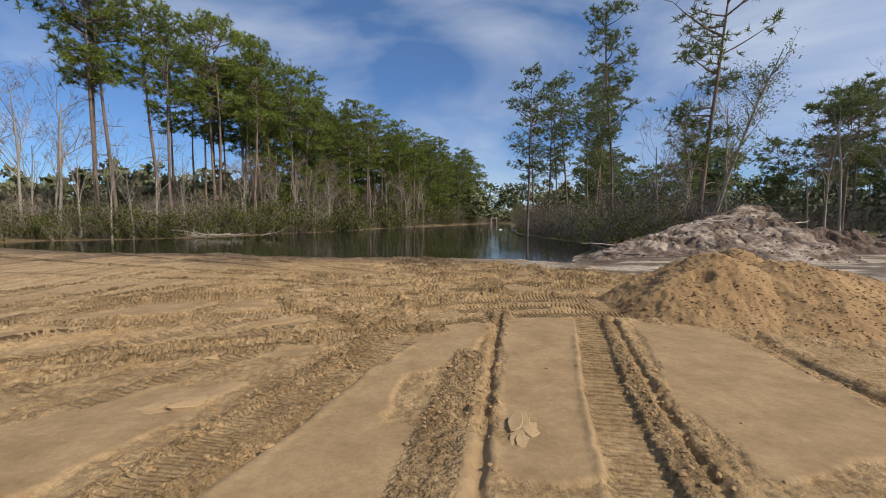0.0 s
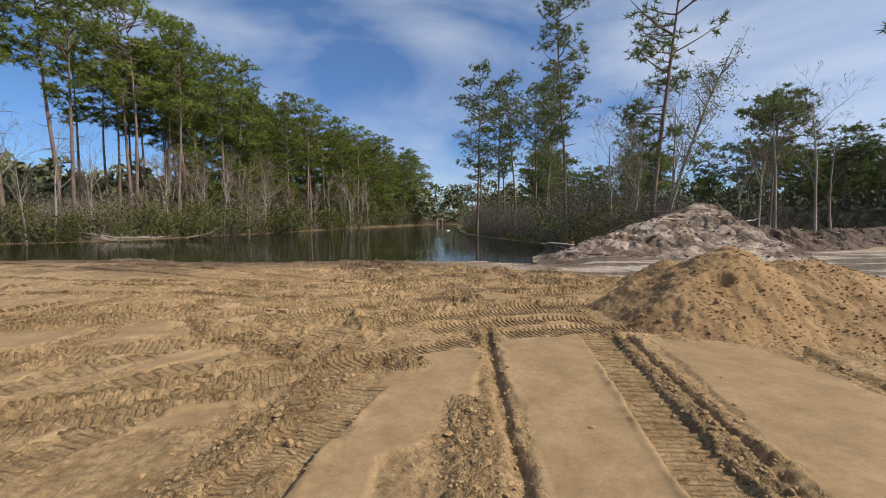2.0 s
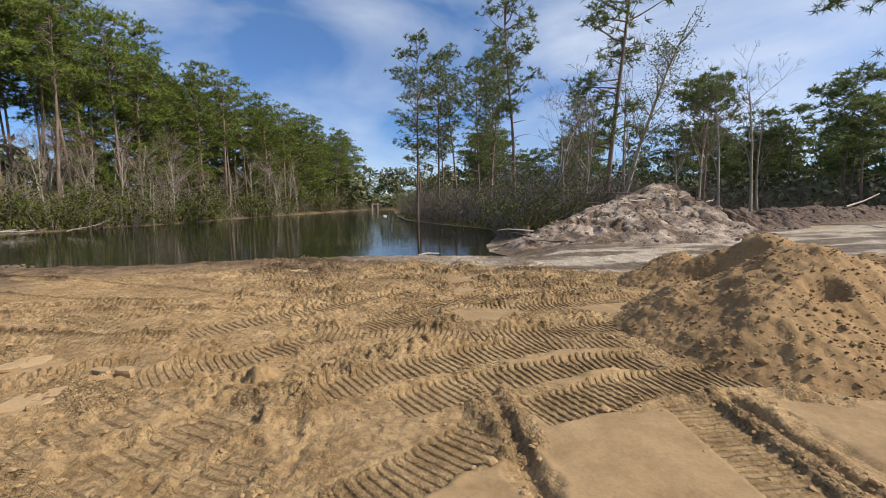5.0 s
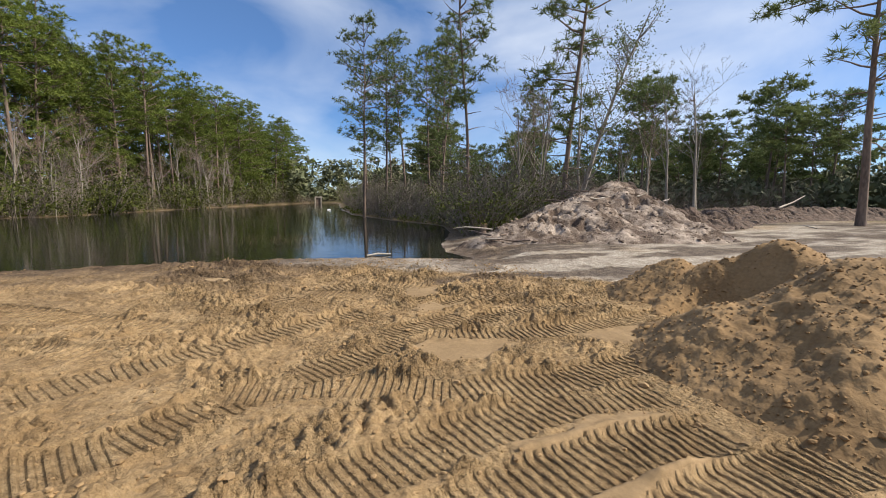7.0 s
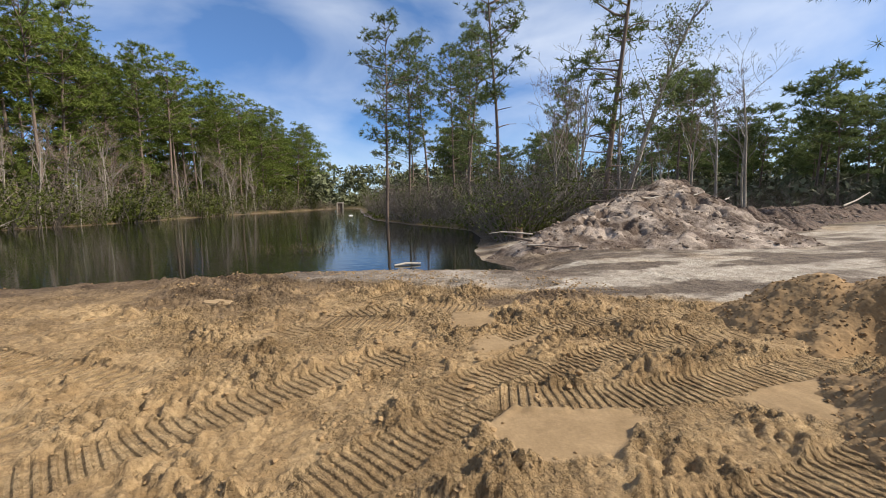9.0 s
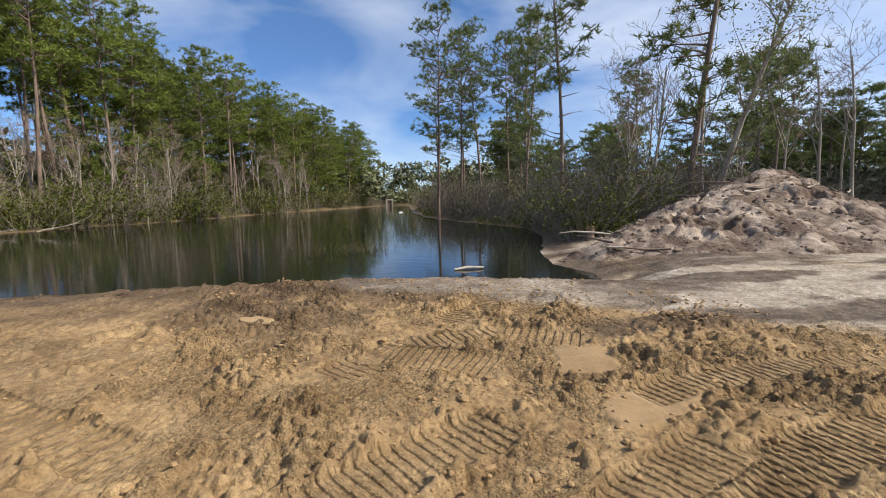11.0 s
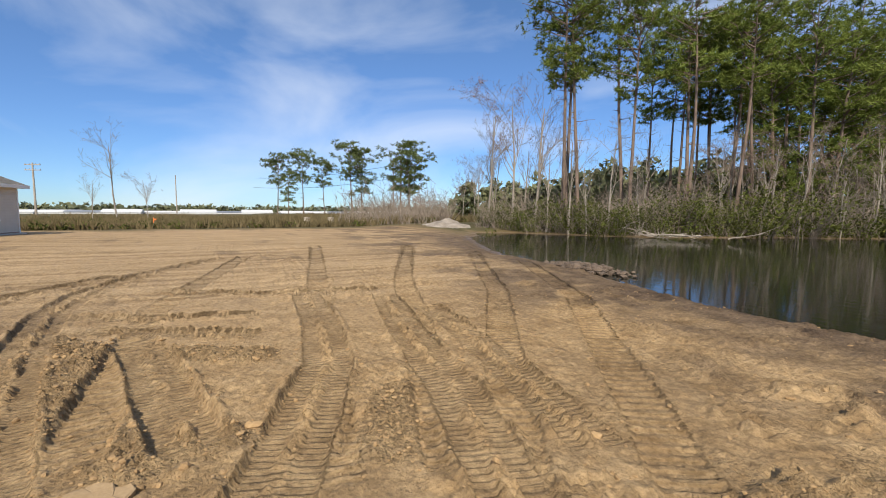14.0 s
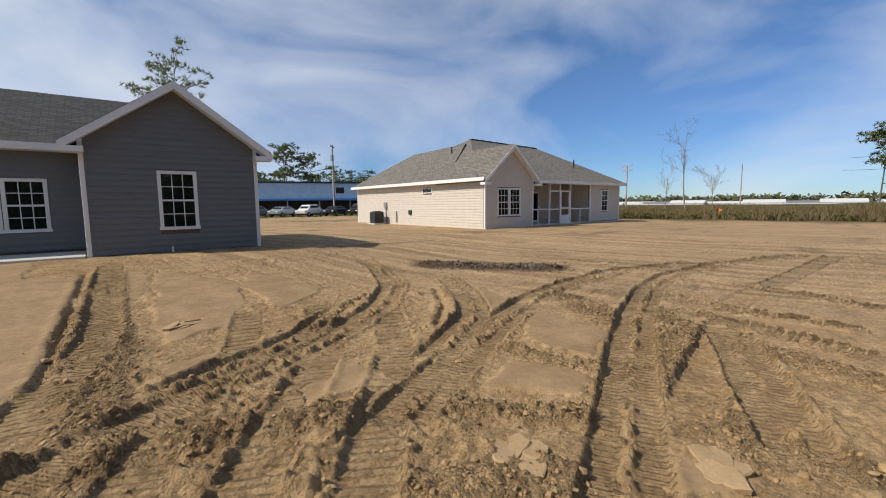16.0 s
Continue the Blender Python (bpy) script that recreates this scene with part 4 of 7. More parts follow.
def make_pine(seed, tall, bare, reach, whorls, tufts, needle, label, lean=0.02, tuft_size=0.50, girth=0.0085, stubs=6, width=0.062, blades=13):
    """Tall pine: straight scaly trunk, dead stubs, crooked limbs and needle tufts at their ends."""
    rng = random.Random(seed)
    tree = thing("pine_tree", pose(0, 0, -200), label, "pine tree", "pines round the pond")
    trunk, limbs, crown = Geo(), Geo(), Geo()
    axis = bend(Vector((0, 0, -0.3)), Vector((rng.gauss(0, lean), rng.gauss(0, lean), 1)), tall + 0.1, 9, 0.018, rng)
    r0 = tall * girth
    trunk.tube(axis, [max(r0 * (1.25 if k == 0 else 1.0) * (1 - 0.93 * (k / 9) ** 1.15), 0.02) for k in range(10)], 8)

    def on_axis(h):
        k = min(int(h * 9), 8)
        return axis[k].lerp(axis[k + 1], h * 9 - k)

    for _ in range(stubs):
        h = rng.uniform(bare * 0.5, bare)
        t = rng.uniform(0, 6.28)
        b = bend(on_axis(h), Vector((math.cos(t), math.sin(t), rng.uniform(-0.2, 0.3))), rng.uniform(0.5, 1.8), 3, 0.15, rng)
        limbs.tube(b, [0.035, 0.025, 0.015, 0.006], 4)
    for w in range(whorls):
        f = (w + rng.uniform(-0.3, 0.3)) / whorls
        f = min(max(f, 0), 0.985)
        h = bare + (1 - bare) * f
        profile = (0.45 + 0.9 * f) if f < 0.45 else (0.86 * (1 - ((f - 0.45) / 0.62) ** 1.6) + 0.1)
        for _ in range(rng.choice((1, 2, 2, 3))):
            t = rng.uniform(0, 6.28)
            length = reach * profile * rng.uniform(0.5, 1.25)
            d = Vector((math.cos(t), math.sin(t), rng.uniform(-0.05, 0.35) + 0.45 * f))
            b = bend(on_axis(h), d, length, 4, 0.12, rng, 0.05)
            rb = 0.02 + 0.013 * length
            limbs.tube(b, [rb, rb * 0.8, rb * 0.6, rb * 0.4, 0.008], 4)
            n = max(2, round(tufts * 0.28 * length / reach))
            for k in range(n):
                # a flat clump of shoots on a side twig
                s = 1.0 if k == 0 else rng.uniform(0.35, 0.98) ** 0.7
                q = min(int(s * 4), 3)
                base = b[q].lerp(b[q + 1], s * 4 - q)
                off = Vector((rng.gauss(0, 0.30), rng.gauss(0, 0.30), rng.gauss(0.10, 0.12))) * (0.35 + 0.28 * length)
                tip = base + off
                limbs.tube([base, tip], [0.016, 0.006], 3)
                for _ in range(5):
                    c = tip + Vector((rng.gauss(0, 0.62), rng.gauss(0, 0.62), rng.gauss(0.05, 0.26))) * tuft_size
                    crown.tuft(c, (c - base).normalized(), tuft_size * 0.9, rng, blades, width)
    crown.tuft(axis[-1], Vector((0, 0, 1)), tuft_size, rng, blades, width)
    part_mesh("trunk", trunk.mesh("trunk", BARK, True), tree)
    stuff_part("bough_mass", limbs.mesh("bough_mass", BARK), tree)
    stuff_part("crown", crown.mesh("crown", needle), tree)
    return tree


def make_bare(seed, tall, material, label, spread=0.5, lean=0.05, thick=0.011, depth=4, buds=None, split_from=0.3):
    """Leafless hardwood with forking limbs."""
    rng = random.Random(seed)
    tree = thing("bare_tree", pose(0, 0, -200), label, "bare tree", "bare trees round the pond")
    wood, fine, bud = Geo(), Geo(), Geo()

    def grow(p, d, length, r, level):
        b = bend(p, d, length, (5, 4, 3, 2, 2)[level], 0.05 + 0.05 * level, rng, 0.02)
        n = len(b)
        (wood if level < 2 else fine).tube(b, [max(r * (1 - 0.72 * k / (n - 1)), 0.006) for k in range(n)], 6 if level == 0 else 3)
        if level >= depth:
            if buds:
                for q in b[1:]:
                    bud.leaf_mass(q, Vector((0.2, 0.2, 0.2)), rng, 2, 0.09)
            return
        for _ in range((7, 4, 4, 3)[level]):
            s = rng.uniform(split_from if level == 0 else 0.25, 1.0)
            k = min(int(s * (n - 1)), n - 2)
            q = b[k].lerp(b[k + 1], s * (n - 1) - k)
            dd = (b[k + 1] - b[k]).normalized() + Vector((rng.gauss(0, spread), rng.gauss(0, spread), rng.gauss(0.1, 0.25)))
            grow(q, dd, length * rng.uniform(0.35, 0.6) * (1.15 - 0.4 * s), r * (1 - 0.72 * s) * 0.62, level + 1)

    grow(Vector((0, 0, -0.2)), Vector((rng.gauss(0, lean), rng.gauss(0, lean), 1)), tall * 0.85, tall * thick, 0)
    part_mesh("trunk", wood.mesh("trunk", material, True), tree)
    stuff_part("twig_mass", fine.mesh("twig_mass", TWIG), tree)
    if buds:
        stuff_part("bud_mass", bud.mesh("bud_mass", buds), tree)
    return tree


def make_leaning(seed):
    """Slender broadleaf tree leaning out with small thin foliage."""
    rng = random.Random(seed)
    tree = thing("leaning_tree", pose(0, 0, -200), "slender leaning broadleaf tree with thin green foliage on the mound", "tree")
    wood, leaf = Geo(), Geo()
    b = bend(Vector((0, 0, -0.3)), Vector((0.30, -0.12, 1)), 9.6, 9, 0.03, rng, -0.02)
    wood.tube(b, [0.12 * (1 - 0.9 * k / 9) + 0.008 for k in range(10)], 6)
    for _ in range(30):
        s = rng.uniform(0.25, 1.0)
        k = min(int(s * 9), 8)
        q = b[k].lerp(b[k + 1], s * 9 - k)
        t = rng.uniform(0, 6.28)
        br = bend(q, Vector((math.cos(t) + 0.25, math.sin(t), 0.75)), rng.uniform(1.0, 2.6) * (1.2 - 0.6 * s), 4, 0.1, rng, 0.05)
        wood.tube(br, [0.035, 0.026, 0.018, 0.012, 0.005], 3)
        for p in br[1:]:
            for _ in range(3):
                e = p + Vector((rng.gauss(0, 0.3), rng.gauss(0, 0.3), rng.gauss(0.1, 0.25)))
                wood.tube([p, e], [0.008, 0.003], 3)
                leaf.leaf_mass(e, Vector((0.22, 0.22, 0.18)), rng, 6, 0.085)
    part_mesh("trunk", wood.mesh("trunk", BARK_PALE), tree)
    stuff_part("foliage", leaf.mesh("foliage", NEEDLE_BLUE), tree)
    return tree


def make_shrub(seed, wide, tall, leaves, material, label, size=0.10):
    rng = random.Random(seed)
    bush = thing("shrub", pose(0, 0, -200), label, "shrub", "shrubs along the bank")
    stems, leaf = Geo(), Geo()
    for _ in range(14):
        t = rng.uniform(0, 6.28)
        s = bend(Vector((math.cos(t) * wide * 0.15, math.sin(t) * wide * 0.15, -0.15)), Vector((math.cos(t) * 0.5, math.sin(t) * 0.5, 1)), tall * rng.uniform(0.6, 1.1), 4, 0.16, rng)
        stems.tube(s, [0.025, 0.02, 0.015, 0.01, 0.004], 3)
        for p in s[1:]:
            leaf.leaf_mass(p + Vector((rng.gauss(0, 0.15), rng.gauss(0, 0.15), 0)) * wide * 0.4, Vector((0.32, 0.32, 0.24)) * wide * 0.55, rng, leaves // 56, size)
    stuff_part("stem_mass", stems.mesh("stem_mass", TWIG), bush)
    stuff_part("leaves", leaf.mesh("leaves", material), bush)
    return bush


PINE_GREEN = "tall pine with bare brown trunk and green crown on the bank"
PINES = [make_pine(11, 22, 0.54, 4.0, 23, 12, NEEDLE, PINE_GREEN, tuft_size=0.55, width=0.085, blades=12), make_pine(12, 22, 0.58, 3.7, 22, 12, NEEDLE, PINE_GREEN, lean=0.035, tuft_size=0.55, width=0.085, blades=12),
         make_pine(13, 22, 0.26, 4.2, 30, 12, NEEDLE, PINE_GREEN, tuft_size=0.58, width=0.09, blades=12), make_pine(14, 22, 0.18, 3.9, 32, 12, NEEDLE, PINE_GREEN, lean=0.03, tuft_size=0.58, width=0.09, blades=12)]
LABEL_SLIM = "slender pine with sparse dark needles standing behind the mound"
SLIM = [make_pine(21, 15, 0.36, 2.5, 24, 9, NEEDLE_BLUE, LABEL_SLIM, 0.03, 0.36, 0.0080, 10, 0.050, 13), make_pine(22, 15, 0.45, 2.3, 20, 9, NEEDLE_BLUE, LABEL_SLIM, 0.02, 0.36, 0.0075, 12, 0.050, 13),
        make_pine(23, 15, 0.30, 2.5, 24, 9, NEEDLE_BLUE, LABEL_SLIM, 0.03, 0.36, 0.0080, 10, 0.050, 13)]
OPEN_PINE = make_pine(24, 13.5, 0.46, 3.2, 14, 14, NEEDLE_BLUE, "tall open-crowned pine standing before the woods", 0.02, 0.42, 0.011, 8, 0.045, 18)
LABEL_WOOD = "dark green pine at the edge of the woods"
WOODS = [make_pine(31, 12, 0.35, 2.8, 17, 10, NEEDLE_BLUE, LABEL_WOOD, 0.03, 0.55, 0.010, 4, 0.11, 11), make_pine(32, 12, 0.5, 3.1, 14, 12, NEEDLE_BLUE, LABEL_WOOD, 0.03, 0.55, 0.010, 4, 0.11, 11)]
BARE = [make_bare(41, 11, BARK_PALE, "pale leafless tree on the pond bank"), make_bare(42, 11, BARK_PALE, "pale leafless tree on the pond bank", 0.4, 0.12), make_bare(43, 11, BARK_PALE, "leafless tree with reddish spring buds", 0.45, 0.05, 0.010, 4, RED_BUD)]
SHRUBS = [make_shrub(51, 1.7, 1.3, 620, LEAF, "low green evergreen shrub at the water's edge"), make_shrub(52, 2.2, 2.0, 700, LEAF, "olive green evergreen shrub at the water's edge", 0.12),
          make_shrub(53, 2.6, 3.2, 520, LEAF, "tall loose green shrub on the pond bank", 0.12)]
LEANING = make_leaning(61)


def plant(tree, x, y, scale, turn, squeeze=1.0, sink=0.0, lean=(0, 0)):
    m = Matrix.LocRotScale((x, y, height(x, y) - sink), Euler((lean[0], lean[1], turn)), (scale * squeeze, scale * squeeze, scale))
    return copy_thing(tree, m)


def plant_all():
    rng = random.Random(7)
    # the row of tall pines on the far bank
    lead = [(-29.2, 36.4, 23.5), (-28.1, 37.2, 22), (-30.4, 37.8, 23), (-26.9, 41.2, 22.5), (-25.6, 40.4, 20), (-22.6, 43.7, 20.5), (-24.3, 46, 21.5), (-20.5, 46.5, 19.5)]
    for k, (x, y, h) in enumerate(lead):
        plant(PINES[k % 2], x, y, h / 22, rng.uniform(0, 6.28))
    row = [(-25, 44), (-19.5, 50), (-16, 56), (-11, 66), (-5, 81), (3, 102), (12, 124)]
    placed = [(x, y) for x, y, _ in lead]
    count = 0
    for _ in range(900):
        s = rng.uniform(0, len(row) - 1.001)
        k = int(s)
        (ax, ay), (bx, by) = row[k], row[k + 1]
        f = s - k
        n = Vector((-(by - ay), bx - ax)).normalized()
        off = rng.uniform(0, 1) ** 1.3 * (9 + 2.2 * s)
        x, y = ax + (bx - ax) * f + n.x * off, ay + (by - ay) * f + n.y * off
        if min(math.hypot(x - p, y - q) for p, q in placed) < 2.0 + 0.25 * s:
            continue
        placed.append((x, y))
        h = (21, 19.0, 17.8, 17.2, 17.0, 16.5, 16)[k] * rng.uniform(0.84, 1.08)
        plant(rng.choice(PINES if k < 2 else PINES[2:] + [PINES[0]]), x, y, h / 22, rng.uniform(0, 6.28), 1.0 + 0.08 * k)
        count += 1
        if count >= 92:
            break
    # the slender pines on the near point
    for k, (x, y, h) in enumerate([(7.92, 40.4, 15.3), (10.67, 27.1, 14.6), (13.26, 22.5, 15.6), (10.8, 44, 14.8), (13.4, 46, 16), (12.9, 36, 14.3), (13.1, 39, 13.2), (11.8, 33.5, 12.4), (15.2, 41, 14.0),
                                   (11.0, 52, 15), (14.5, 55, 15), (18.5, 33, 9.5), (16.8, 29.5, 8.5)]):
        plant(SLIM[k % 3], x, y, h / 15, rng.uniform(0, 6.28), 1.12 if k == 2 else 1.0)
    plant(OPEN_PINE, 29.3, 17.9, 1.22, 2.2, 1.15)
    plant(LEANING, 12.9, 21.4, 1.0, -0.25)
    for x, y, h, k in [(40, 42, 13.5, 1), (47.6, 33.4, 12.5, 1), (36, 46, 9.5, 0), (43.5, 38, 10, 0), (52, 30, 11, 1), (30, 52, 9, 0), (30, 32.3, 10.4, 1), (56, 24, 12, 1), (50, 40, 11, 0)]:
        plant(WOODS[k], x, y, h / 12, rng.uniform(0, 6.28), 1.1)
    for _ in range(74):
        a = rng.uniform(-0.15, 1.25)
        d = rng.uniform(48, 85)
        plant(rng.choice(WOODS), 2 + d * math.cos(a), 8 + d * math.sin(a), rng.uniform(0.55, 0.95), rng.uniform(0, 6.28), 1.2)
    # pines far across the field, behind the houses and behind the workshop
    for x, y, h, k in [(-99.7, 20.5, 13.5, 1), (-98.5, 25.8, 14.4, 1), (-97.5, 22.5, 10, 0), (-98, 30.3, 12.5, 1), (-96.5, 36.2, 16, 1), (-96, 38.2, 15, 0), (-84.5, 43, 15.5, 0), (-86, 45.5, 16, 0), (-83, 44.5, 14, 0),                        (-56.8, -85, 15.5, 1), (-62, -83, 14, 1), (-65, -78, 11, 0), (-69, -76, 10, 0), (-72, -72, 10, 0), (-75, -70, 9, 0)]:
        plant(WOODS[k], x, y, h / 12, rng.uniform(0, 6.28), 1.05 if h < 15 else 1.2)
    plant(OPEN_PINE, -15.4, -32.8, 14.8 / 13.5, 0.6, 0.82)
    # leafless trees
    for x, y, h, k in [(-27.3, 35.3, 9.0, 1), (-31.5, 35.0, 13.0, 0), (-34.0, 34.4, 13.5, 2), (-36.5, 33.2, 13.0, 0), (-33.0, 36.5, 10, 1), (-29.5, 34.9, 8, 1), (-24.8, 37.0, 8.5, 0), (-23.0, 38.5, 6.0, 1), (-26.0, 36.0, 6.5, 1), (-38.5, 35.5, 9.5, 1), (-41, 37, 9, 2),
                       (-46, 38, 8, 2), (-50, 40, 8, 1), (-55, 41, 7.5, 2), (-35.2, 36.8, 9, 1), (14.3, 25.6, 8.2, 1), (16.4, 24.6, 9.0, 0), (15.5, 27.5, 7.5, 2), (12.1, 24.2, 6.5, 1), (22, 23.8, 8, 0), (26, 25, 9.5, 0), (24, 27, 8, 2), (-69.3, -2.2, 11.6, 0), (-71.0, -5.2, 6.5, 1), (-67.8, 1.2, 6.5, 2),
                       (33, 30, 8, 0), (28, 33, 7, 2)]:
        plant(BARE[k], x, y, h / 11, rng.uniform(0, 6.28))
    for _ in range(46):
        s = rng.uniform(0, 4.2)
        k = int(s)
        (ax, ay), (bx, by) = row[k], row[k + 1]
        x, y = ax + (bx - ax) * (s - k) + rng.uniform(-1, 3), ay + (by - ay) * (s - k) - rng.uniform(0, 3)
        plant(rng.choice(BARE), x, y, rng.uniform(0.35, 0.8), rng.uniform(0, 6.28))
    # evergreen shrubs by the water
    bank = [(-36, 33), (-31.5, 33.6), (-28, 35), (-24.5, 36.6), (-21.5, 39.2), (-19, 43.8), (-16.3, 49), (-12.8, 54), (-6.5, 72), (7.5, 99)]
    for _ in range(130):
        s = rng.uniform(0, 1) ** 1.1 * (len(bank) - 1.001)
        k = int(s)
        (ax, ay), (bx, by) = bank[k], bank[k + 1]
        off = rng.uniform(0, 3.5)
        plant(rng.choice(SHRUBS[:2] if rng.random() < 0.8 else SHRUBS), ax + (bx - ax) * (s - k) - 0.6 * off, ay + (by - ay) * (s - k) + 0.9 * off, rng.uniform(0.8, 1.5) * (1 + 0.08 * k), rng.uniform(0, 6.28))
    side = [(8.6, 22.2), (10.2, 25.8), (11.0, 31.0), (10.0, 38.0), (9.6, 45), (10.2, 53), (13.5, 75), (18.5, 104)]
    for _ in range(84):
        s = rng.uniform(0, 1) ** 1.2 * (len(side) - 1.001)
        k = int(s)
        (ax, ay), (bx, by) = side[k], side[k + 1]
        off = rng.uniform(-0.2, 4.5)
        plant(rng.choice(SHRUBS), ax + (bx - ax) * (s - k) + off, ay + (by - ay) * (s - k), rng.uniform(0.55, 1.1) * (1 + 0.1 * k), rng.uniform(0, 6.28))


plant_all()
for prototype in PINES + SLIM + WOODS + BARE + SHRUBS + [LEANING, OPEN_PINE]:
    for ob in list(prototype.children_recursive) + [prototype]:
        bpy.data.objects.remove(ob)


def spikes(roots, tips, r):
    """Three-sided tapering stems from roots to tips as one vertex and face array."""
    n = len(roots)
    d = tips - roots
    side = np.cross(d, np.array([0.3, 0.9, 0.2]))
    side /= np.maximum(np.linalg.norm(side, axis=1, keepdims=True), 1e-6)
    up = np.cross(d, side)
    up /= np.maximum(np.linalg.norm(up, axis=1, keepdims=True), 1e-6)
    ring = [roots + (side * math.cos(t) + up * math.sin(t)) * r[:, None] for t in (0, 2.094, 4.189)]
    v = np.stack(ring + [tips], 1).reshape(-1, 3)
    k = np.arange(n)[:, None] * 4
    f = np.concatenate([k + np.array(t) for t in ((0, 1, 3), (1, 2, 3), (2, 0, 3))], 0)
    return v, f


def brush(name, line, width, count, low, high, seed, label, material, twigs=4, thick=0.016):
    """A thicket of leafless upright stems with side twigs along a bank."""
    rng = np.random.default_rng(seed)
    pts = np.array(line, float)
    s = rng.uniform(0, len(pts) - 1.001, count)
    k = s.astype(int)
    base = pts[k] + (pts[k + 1] - pts[k]) * (s - k)[:, None]
    d = pts[k + 1] - pts[k]
    nrm = np.stack([-d[:, 1], d[:, 0]], 1) / np.hypot(d[:, 0], d[:, 1])[:, None]
    base = base + nrm * (rng.uniform(0, 1, count) ** 1.3 * width)[:, None]
    z = heights(base)
    root = np.column_stack([base, z - 0.1])
    clump = vnoise(base[:, 0] * 0.35, base[:, 1] * 0.35, seed)
    tall = (low + (high - low) * rng.uniform(0, 1, count) ** 1.5) * (0.5 + clump)
    tip = root + np.column_stack([rng.normal(0, 0.38, count) * tall, rng.normal(0, 0.38, count) * tall, tall])
    r = thick * (0.6 + 0.25 * tall)
    vs, fs = spikes(root, tip, r)
    all_v, all_f = [vs], [fs]
    for _ in range(twigs):
        f = rng.uniform(0.25, 0.9, count)[:, None]
        a = root + (tip - root) * f
        b = a + np.column_stack([rng.normal(0, 0.35, count), rng.normal(0, 0.35, count), rng.uniform(0.1, 0.55, count)]) * (tall * 0.55)[:, None]
        v, ff = spikes(a, b, r * 0.55)
        all_f.append(ff + sum(len(q) for q in all_v))
        all_v.append(v)
    me = mesh_from(name, np.concatenate(all_v).tolist(), np.concatenate(all_f).tolist(), material)
    tagged(new(name, me), label, "brush", kind="stuff")


brush("bank_brush", [(12, 109), (7.5, 98.6), (-6.8, 71.6), (-13.2, 53.4), (-16.8, 48.4), (-19.4, 43.4), (-21.8, 39), (-24.7, 36.5), (-28, 35), (-31.5, 33.6), (-36, 31.5)][::-1], 8.0, 5600, 0.6, 3.4, 3, "thicket of grey leafless brush along the bank", TWIG)
brush("point_brush", [(19, 106), (13, 75), (9.4, 52), (9.0, 45), (9.2, 38.5), (10.6, 31.5), (9.8, 26), (8.3, 22.9)], 7.0, 5200, 0.6, 3.4, 5, "thicket of grey leafless brush on the point", TWIG)
brush("wood_brush", [(16, 28), (24, 30), (36, 31), (46, 26), (60, 16)], 14, 4200, 0.5, 2.8, 7, "grey brown understorey at the edge of the woods", TWIG, 5, 0.008)
brush("west_brush", [(-38, 30), (-46, 34), (-60, 40), (-80, 46)], 12, 1700, 0.8, 4.2, 9, "leafless young growth beyond the pond", TWIG, 4, 0.025)


def leaves_stuff(name, centres, radii, per, size, seed, material, label, category):
    """Many small leaf blades gathered round centres, as one mesh."""
    rng = np.random.default_rng(seed)
    n = len(centres) * per
    c = np.repeat(np.array(centres, float), per, 0)
    r = np.repeat(np.array(radii, float), per, 0)
    g = rng.normal(0, 1, (n, 3))
    g /= np.linalg.norm(g, axis=1, keepdims=True)
    p = c + g * r * rng.uniform(0.35, 1, (n, 1))
    a, b = rng.normal(0, 1, (n, 3)), rng.normal(0, 1, (n, 3))
    a /= np.linalg.norm(a, axis=1, keepdims=True)
    b -= a * (a * b).sum(1, keepdims=True)
    b /= np.linalg.norm(b, axis=1, keepdims=True)
    s = (size * rng.uniform(0.5, 1.3, (n, 1)))
    v = np.stack([p - a * s, p + b * s * 0.45, p + a * s, p - b * s * 0.45], 1).reshape(-1, 3)
    f = np.arange(4 * n).reshape(-1, 4)
    me = mesh_from(name, v.tolist(), f.tolist(), material)
    tagged(new(name, me), label, category, kind="stuff")


